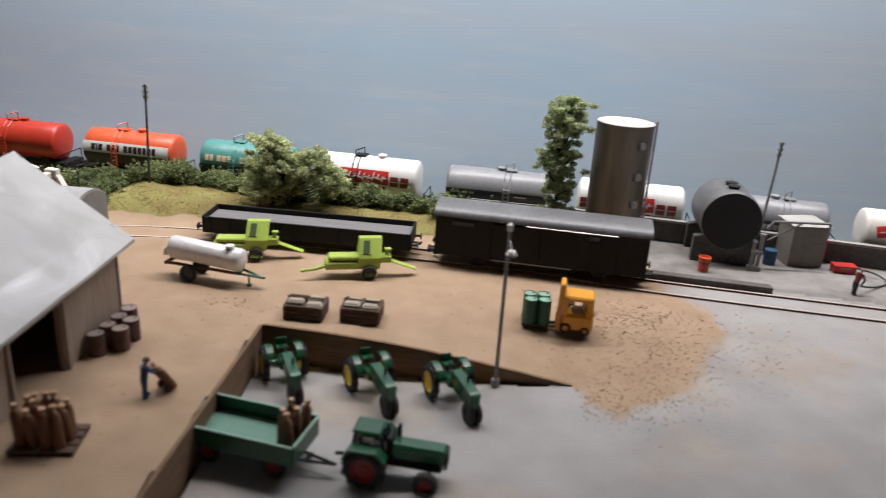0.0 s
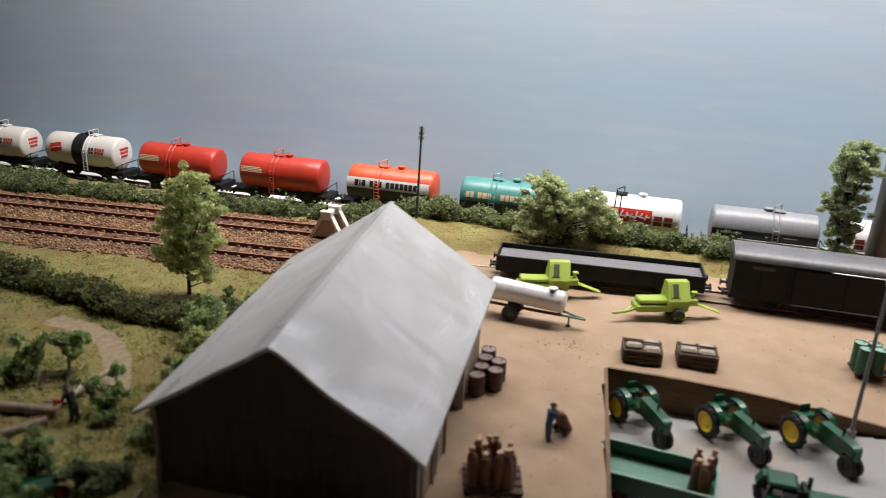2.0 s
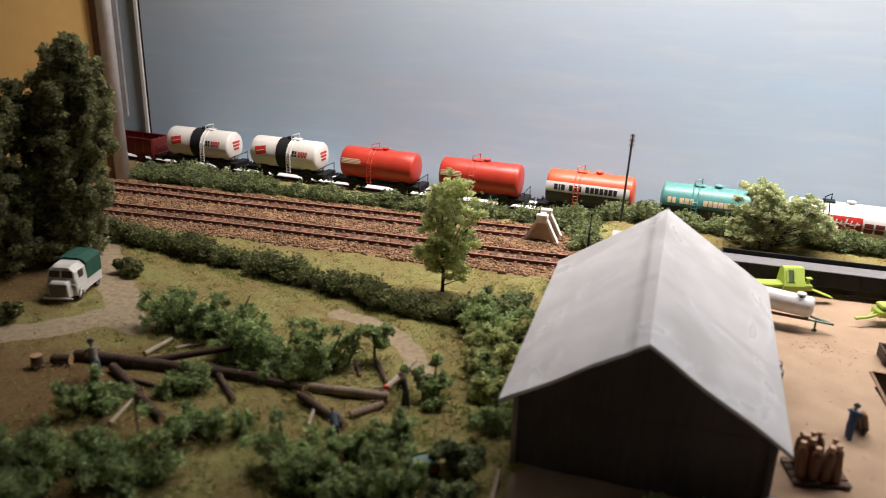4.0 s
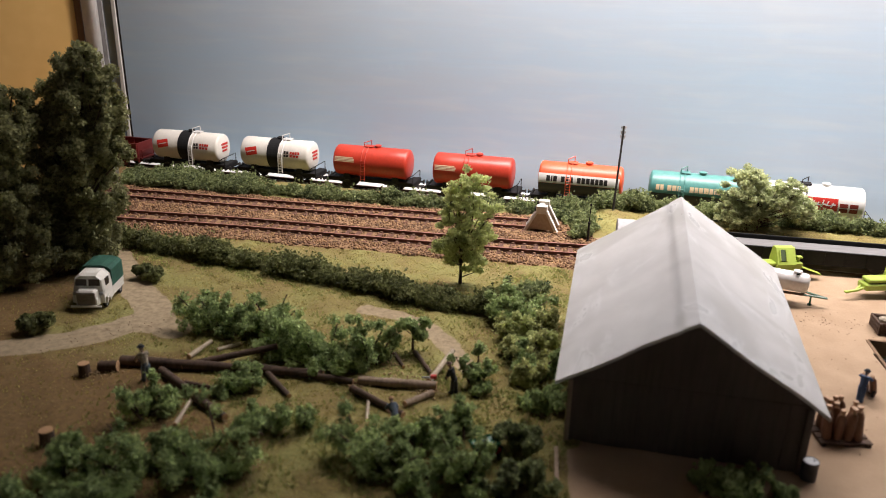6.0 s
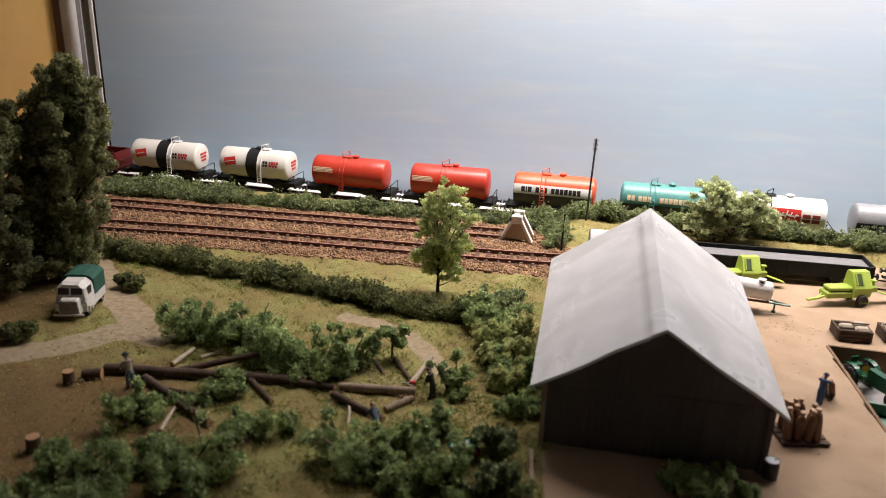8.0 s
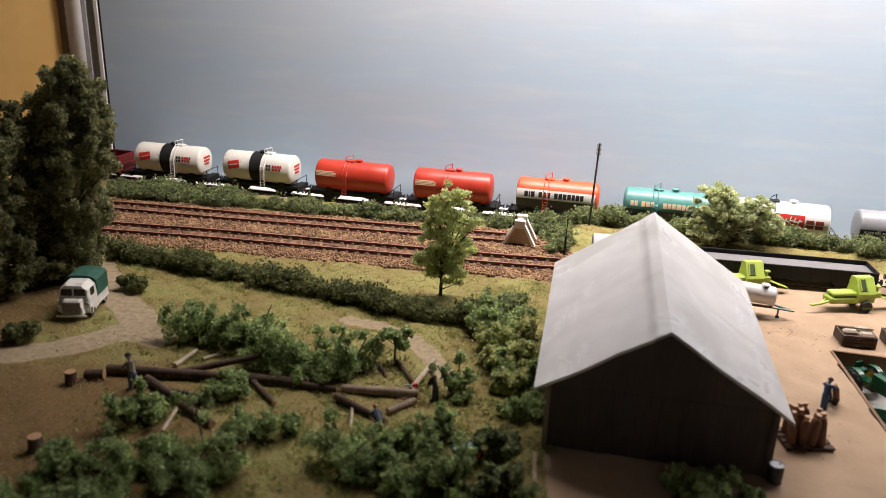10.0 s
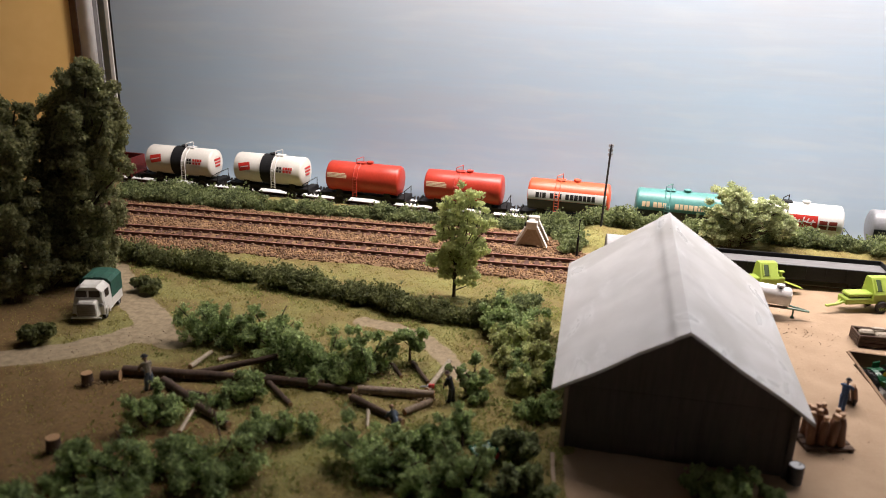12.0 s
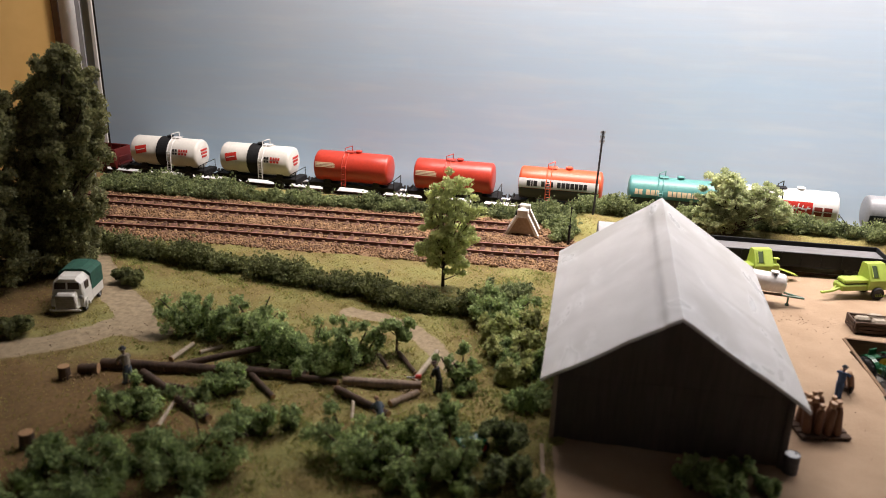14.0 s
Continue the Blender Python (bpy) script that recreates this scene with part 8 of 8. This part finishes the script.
# ---------------------------------------------------------------- delivery van
def pickup_van():
    V = thing("delivery_van", pose(-0.5655, 0.4200, float(land(-0.5655, 0.420)), 0, 0, -90 + 8) @ Matrix.Diagonal((0.80, 1.00, 0.90, 1.0)), "old pale grey delivery van with green canvas cover", "van")
    # x ahead, y to its left
    hw = 0.0102

    def loft(sections, name, mat, label=""):
        bm = bmesh.new()
        rows = []
        for x, z0, z1, w0, w1, rnd in sections:
            ring = [(-w0, z0), (w0, z0), (w0, z0 + (z1 - z0) * 0.45), (w1, z1 - rnd), (w1 - rnd, z1), (-w1 + rnd, z1), (-w1, z1 - rnd), (-w0, z0 + (z1 - z0) * 0.45)]
            rows.append([bm.verts.new((x, y, z)) for y, z in ring])
        for a, b in zip(rows, rows[1:]):
            for k in range(8):
                bm.faces.new((a[k], a[(k + 1) % 8], b[(k + 1) % 8], b[k]))
        bm.faces.new(rows[0]), bm.faces.new(rows[-1][::-1])
        bmesh.ops.recalc_face_normals(bm, faces=bm.faces)
        return part(name, bm, mat, V, label)

    loft([(0.0010, 0.0045, 0.0262, hw, hw - 0.0006, 0.0036), (0.0125, 0.0045, 0.0262, hw, hw - 0.0008, 0.0038), (0.0165, 0.0045, 0.0250, hw, hw - 0.0014, 0.0036), (0.0180, 0.0045, 0.0172, hw - 0.0004, hw - 0.0012, 0.0006)], "cab", M_vanpaint)
    loft([(0.0172, 0.0046, 0.0166, 0.0074, 0.0064, 0.0010), (0.0226, 0.0046, 0.0160, 0.0070, 0.0060, 0.0014), (0.0240, 0.0050, 0.0150, 0.0066, 0.0054, 0.0014)], "snout", M_vanpaint)
    bm = bmesh.new()
    box(bm, 0.0238, 0.0246, -0.0060, 0.0060, 0.0054, 0.0148, 0.0003)
    for k in range(5):
        box(bm, 0.0245, 0.0249, -0.0056, 0.0056, 0.0062 + 0.0017 * k, 0.0069 + 0.0017 * k)
    part("grille", bm, M_vangrille, V, "ribbed dark grey grille")
    bm = bmesh.new()
    box(bm, -0.0220, 0.0012, -hw, hw, 0.0045, 0.0125, 0.0005)
    part("load_bed", bm, M_vanpaint, V)
    bm = bmesh.new()
    out = [(-hw - 0.0002, 0.0120), (-hw - 0.0002, 0.0245), (-hw + 0.0020, 0.0268), (-0.004, 0.0280), (0.004, 0.0280), (hw - 0.0020, 0.0268), (hw + 0.0002, 0.0245), (hw + 0.0002, 0.0120)]
    prism(bm, out, -0.0222, 0.0016, Matrix(((0, 1, 0, 0), (1, 0, 0, 0), (0, 0, 1, 0), (0, 0, 0, 1))))
    part("canvas_cover", bm, M_canvas, V, "dark green canvas cover")
    bm = bmesh.new()
    for s in (-1, 1):
        a = [bm.verts.new(c) for c in ((0.0182, s * 0.0006, 0.0180), (0.0181, s * 0.0080, 0.0180), (0.0171, s * 0.0076, 0.0228), (0.0172, s * 0.0006, 0.0228))]
        bm.faces.new(a if s > 0 else a[::-1])
    part("windscreen", bm, M_vanglass, V, "dark split windscreen")
    for s in (-1, 1):
        bm = bmesh.new()
        box(bm, 0.0065, 0.0130, s * (hw - 0.0004) - 0.0004, s * (hw - 0.0004) + 0.0004, 0.0165, 0.0222, 0.0002)
        part("side_window", bm, M_vanglass, V)
        bm = bmesh.new()
        rod(bm, (0.0178, s * 0.0084, 0.0125), (0.0200, s * 0.0084, 0.0125), 0.0011, 0.0013, 12)
        part("headlight", bm, M_zinc, V)
        bm = bmesh.new()
        prism(bm, [(0.0095, 0.0045), (0.0100, 0.0085), (0.0130, 0.0102), (0.0165, 0.0088), (0.0175, 0.0045), (0.0160, 0.0045), (0.0150, 0.0075), (0.0120, 0.0075), (0.0110, 0.0045)], s * (hw + 0.0002) - 0.0010, s * (hw + 0.0002) + 0.0010)
        part("mudguard", bm, M_vanpaint, V)
        for x in (0.0135, -0.0150):
            tyre_wheel(V, x, s * (hw - 0.0016), 0.0034, 0.0034, 0.0022, M_zinc, 0.55)
    bm = bmesh.new()
    box(bm, 0.0250, 0.0264, -0.0098, 0.0098, 0.0040, 0.0054, 0.0003)
    part("bumper", bm, M_vanpaint, V)
    return V


M_vanpaint = paint("pale_grey_van_paint", (0.68, 0.66, 0.61), 0.5, 0.88)
M_vangrille = material("dark_grey_grille", (0.26, 0.225, 0.195), (0.17, 0.145, 0.125), 0.5, grain=400, patch=60)
M_canvas = material("dark_green_canvas", (0.015, 0.095, 0.062), (0.010, 0.06, 0.04), 0.8, grain=400, patch=60, bump=0.2)
M_vanglass = material("dark_van_glass", (0.075, 0.055, 0.045), None, 0.12, bump=0)
pickup_van()


# ---------------------------------------------------------------- ballast, turf and grit
def scatter_mesh(name, places, sizes, base_v, base_f, rng, mat, label, category, flat=1.0):
    n, nv = len(places), len(base_v)
    ang = rng.random((n, 3)) * 6.283
    ca, sa = np.cos(ang[:, 0]), np.sin(ang[:, 0])
    cb, sb = np.cos(ang[:, 1]), np.sin(ang[:, 1])
    V = np.repeat(base_v[None], n, 0) * sizes[:, None, None] * (0.7 + 0.6 * rng.random((n, nv, 1)))
    x = V[:, :, 0] * ca[:, None] - V[:, :, 1] * sa[:, None]
    y = V[:, :, 0] * sa[:, None] + V[:, :, 1] * ca[:, None]
    z = V[:, :, 2] * flat
    if flat == 1.0:
        y, z = y * cb[:, None] - z * sb[:, None], y * sb[:, None] + z * cb[:, None]
    V = np.stack([x, y, z], 2) + places[:, None, :]
    F = (base_f[None] + (np.arange(n) * nv)[:, None, None]).reshape(-1, base_f.shape[1])
    me = bpy.data.meshes.new(name)
    me.vertices.add(n * nv)
    me.vertices.foreach_set("co", V.ravel())
    k = base_f.shape[1]
    me.loops.add(F.size)
    me.loops.foreach_set("vertex_index", F.ravel().astype(np.int32))
    me.polygons.add(len(F))
    me.polygons.foreach_set("loop_start", np.arange(0, F.size, k, dtype=np.int32))
    me.update(calc_edges=True)
    me.validate()
    me.materials.append(mat)
    return tagged(new(name, me), label, category, kind="stuff")


OCTA_V = np.array([(1, 0, 0), (-1, 0, 0), (0, 1, 0), (0, -1, 0), (0, 0, 0.8), (0, 0, -0.8)], float)
OCTA_F = np.array([(0, 2, 4), (2, 1, 4), (1, 3, 4), (3, 0, 4), (2, 0, 5), (1, 2, 5), (3, 1, 5), (0, 3, 5)])
BLADE_V = np.array([(-0.35, 0, 0), (0.35, 0, 0), (0.12, 0.65, 0.8)], float)
BLADE_F = np.array([(0, 1, 2)])
M_stones = material("reddish_ballast_stone", (0.325, 0.182, 0.095), (0.11, 0.06, 0.03), 0.9, grain=900, patch=120, per_island=0.5, hue=0.012)
M_turf = leaf_material("dry_turf_fibre", (0.47, 0.415, 0.15), (0.21, 0.18, 0.06), 0.9)
M_moss = leaf_material("green_moss_fibre", (0.42, 0.44, 0.15), (0.15, 0.175, 0.05), 0.9)
M_grit = material("dark_yard_grit", (0.30, 0.205, 0.135), (0.17, 0.11, 0.07), 0.9, grain=900, per_island=0.35)
M_chips = material("pale_sawdust", (0.50, 0.37, 0.21), (0.36, 0.25, 0.13), 0.9, grain=900, per_island=0.2)


def lay_ballast():
    rng = np.random.default_rng(5)
    n = 52000
    x = rng.uniform(-0.78, -0.222, n)
    y = rng.uniform(0.515, 0.685, n)
    _, _, bal, _ = ground_cover(x, y)
    ok = bal > 0.5
    for ln in (FRONT_LINE, BACK_LINE):
        d = np.abs(y - line_y(x, ln))
        ok &= ~((np.abs(d - 0.0100) < 0.0016))
        ok &= ~((d < 0.0088) & (rng.random(n) < 0.65))
    x, y = x[ok], y[ok]
    z = land(x, y) + 0.0008 + rng.uniform(-0.0006, 0.0006, len(x))
    return scatter_mesh("ballast", np.stack([x, y, z], 1), rng.uniform(0.0007, 0.0017, len(x)), OCTA_V, OCTA_F, rng, M_stones, "loose reddish brown track ballast", "ballast")


def lay_turf():
    rng = np.random.default_rng(6)
    n = 230000
    x = np.concatenate([rng.uniform(-0.72, -0.245, n), rng.uniform(-0.27, 0.15, n // 8)])
    y = np.concatenate([rng.uniform(0.20, 0.56, n), rng.uniform(0.592, 0.655, n // 8)])
    g, p, bal, pv = ground_cover(x, y)
    ok = (g > 0.45) & (p < 0.5) & (bal < 0.5)
    # thinner where the broad noise is low, so that earth shows through
    ok &= rng.random(len(x)) < 0.62 + 0.5 * wobble(x, y, 75, 4.0)
    ok &= rng.random(len(x)) > 0.75 * bare_dim_earth(x, y)
    x, y = x[ok], y[ok]
    z = land(x, y) + 0.0006 * wobble(x, y, 90, 0.3) - 0.0004
    return scatter_mesh("grass", np.stack([x, y, z], 1), rng.uniform(0.0008, 0.0018, len(x)), BLADE_V, BLADE_F, rng, M_turf, "short dry yellow-green turf fibres", "grass", flat=0.9)


def lay_moss():
    """Green tufts between the brushwood and along the hedges."""
    rng = np.random.default_rng(16)
    n = 150000
    x, y = rng.uniform(-0.66, -0.25, n), rng.uniform(0.215, 0.53, n)
    near = np.zeros(n)
    for bx, by, r, h in BRUSH:
        near = np.maximum(near, smoothstep(0.045, 0.010, np.hypot(x - bx, y - by)))
    near = np.maximum(near, 0.8 * smoothstep(0.035, 0.008, poly_distance(x, y, FIELD_HEDGE)))
    near = np.maximum(near, 0.6 * smoothstep(-0.33, -0.27, x))
    g, p, bal, pv = ground_cover(x, y)
    ok = (g > 0.45) & (p < 0.5) & (bal < 0.5) & (rng.random(n) < near * np.clip(0.35 + 1.3 * wobble(x, y, 85, 7.0), 0.03, 0.9))
    x, y = x[ok], y[ok]
    z = land(x, y) + 0.0006 * wobble(x, y, 90, 0.3) - 0.0003
    return scatter_mesh("moss", np.stack([x, y, z], 1), rng.uniform(0.0012, 0.0030, len(x)), BLADE_V, BLADE_F, rng, M_moss, "green moss tufts among the felled brushwood", "moss", flat=0.9)


def lay_grit():
    rng = np.random.default_rng(7)
    X, Y = [], []
    for cx, cy, sx, sy, n in ((-0.085, 0.468, 0.016, 0.008, 48), (-0.060, 0.455, 0.02, 0.008, 26), (0.150, 0.455, 0.030, 0.022, 900), (0.120, 0.405, 0.018, 0.012, 420), (0.135, 0.485, 0.022, 0.010, 420), (-0.09, 0.40, 0.03, 0.06, 70), (0.06, 0.50, 0.05, 0.02, 50), (0.17, 0.49, 0.04, 0.012, 60), (-0.30, 0.405, 0.010, 0.02, 120), (-0.53, 0.38, 0.03, 0.015, 120)):
        X.append(rng.normal(cx, sx, n)), Y.append(rng.normal(cy, sy, n))
    x, y = np.concatenate(X), np.concatenate(Y)
    ok = ~((x > edge_x(y)) & (y < edge_y(x)) & (x < 0.1)) & (np.abs(y - line_y(x, SPUR_LINE)) > 0.012)
    ok &= ~((np.abs(x + 0.197) < 0.058) & (np.abs(y - 0.37) < 0.08))
    x, y = x[ok], y[ok]
    return scatter_mesh("grit", np.stack([x, y, land(x, y) + 0.0002], 1), rng.uniform(0.00015, 0.0005, len(x)), OCTA_V, OCTA_F, rng, M_grit, "scattered dark grit on the sandy yard", "grit")


def lay_chips():
    rng = np.random.default_rng(8)
    X, Y = [], []
    for cx, cy, n in ((-0.513, 0.327, 60), (-0.330, 0.337, 40), (-0.345, 0.352, 40), (-0.338, 0.309, 30), (-0.428, 0.295, 20), (-0.372, 0.334, 30), (-0.40, 0.312, 16), (-0.46, 0.37, 14), (-0.355, 0.362, 30)):
        X.append(rng.normal(cx, 0.005, n)), Y.append(rng.normal(cy, 0.0035, n))
    x, y = np.concatenate(X), np.concatenate(Y)
    return scatter_mesh("sawdust", np.stack([x, y, land(x, y) + 0.0012], 1), rng.uniform(0.0003, 0.0009, len(x)), OCTA_V, OCTA_F, rng, M_chips, "pale wood chips around the felled logs", "sawdust")


lay_ballast()
lay_turf()
lay_moss()
lay_grit()
lay_chips()
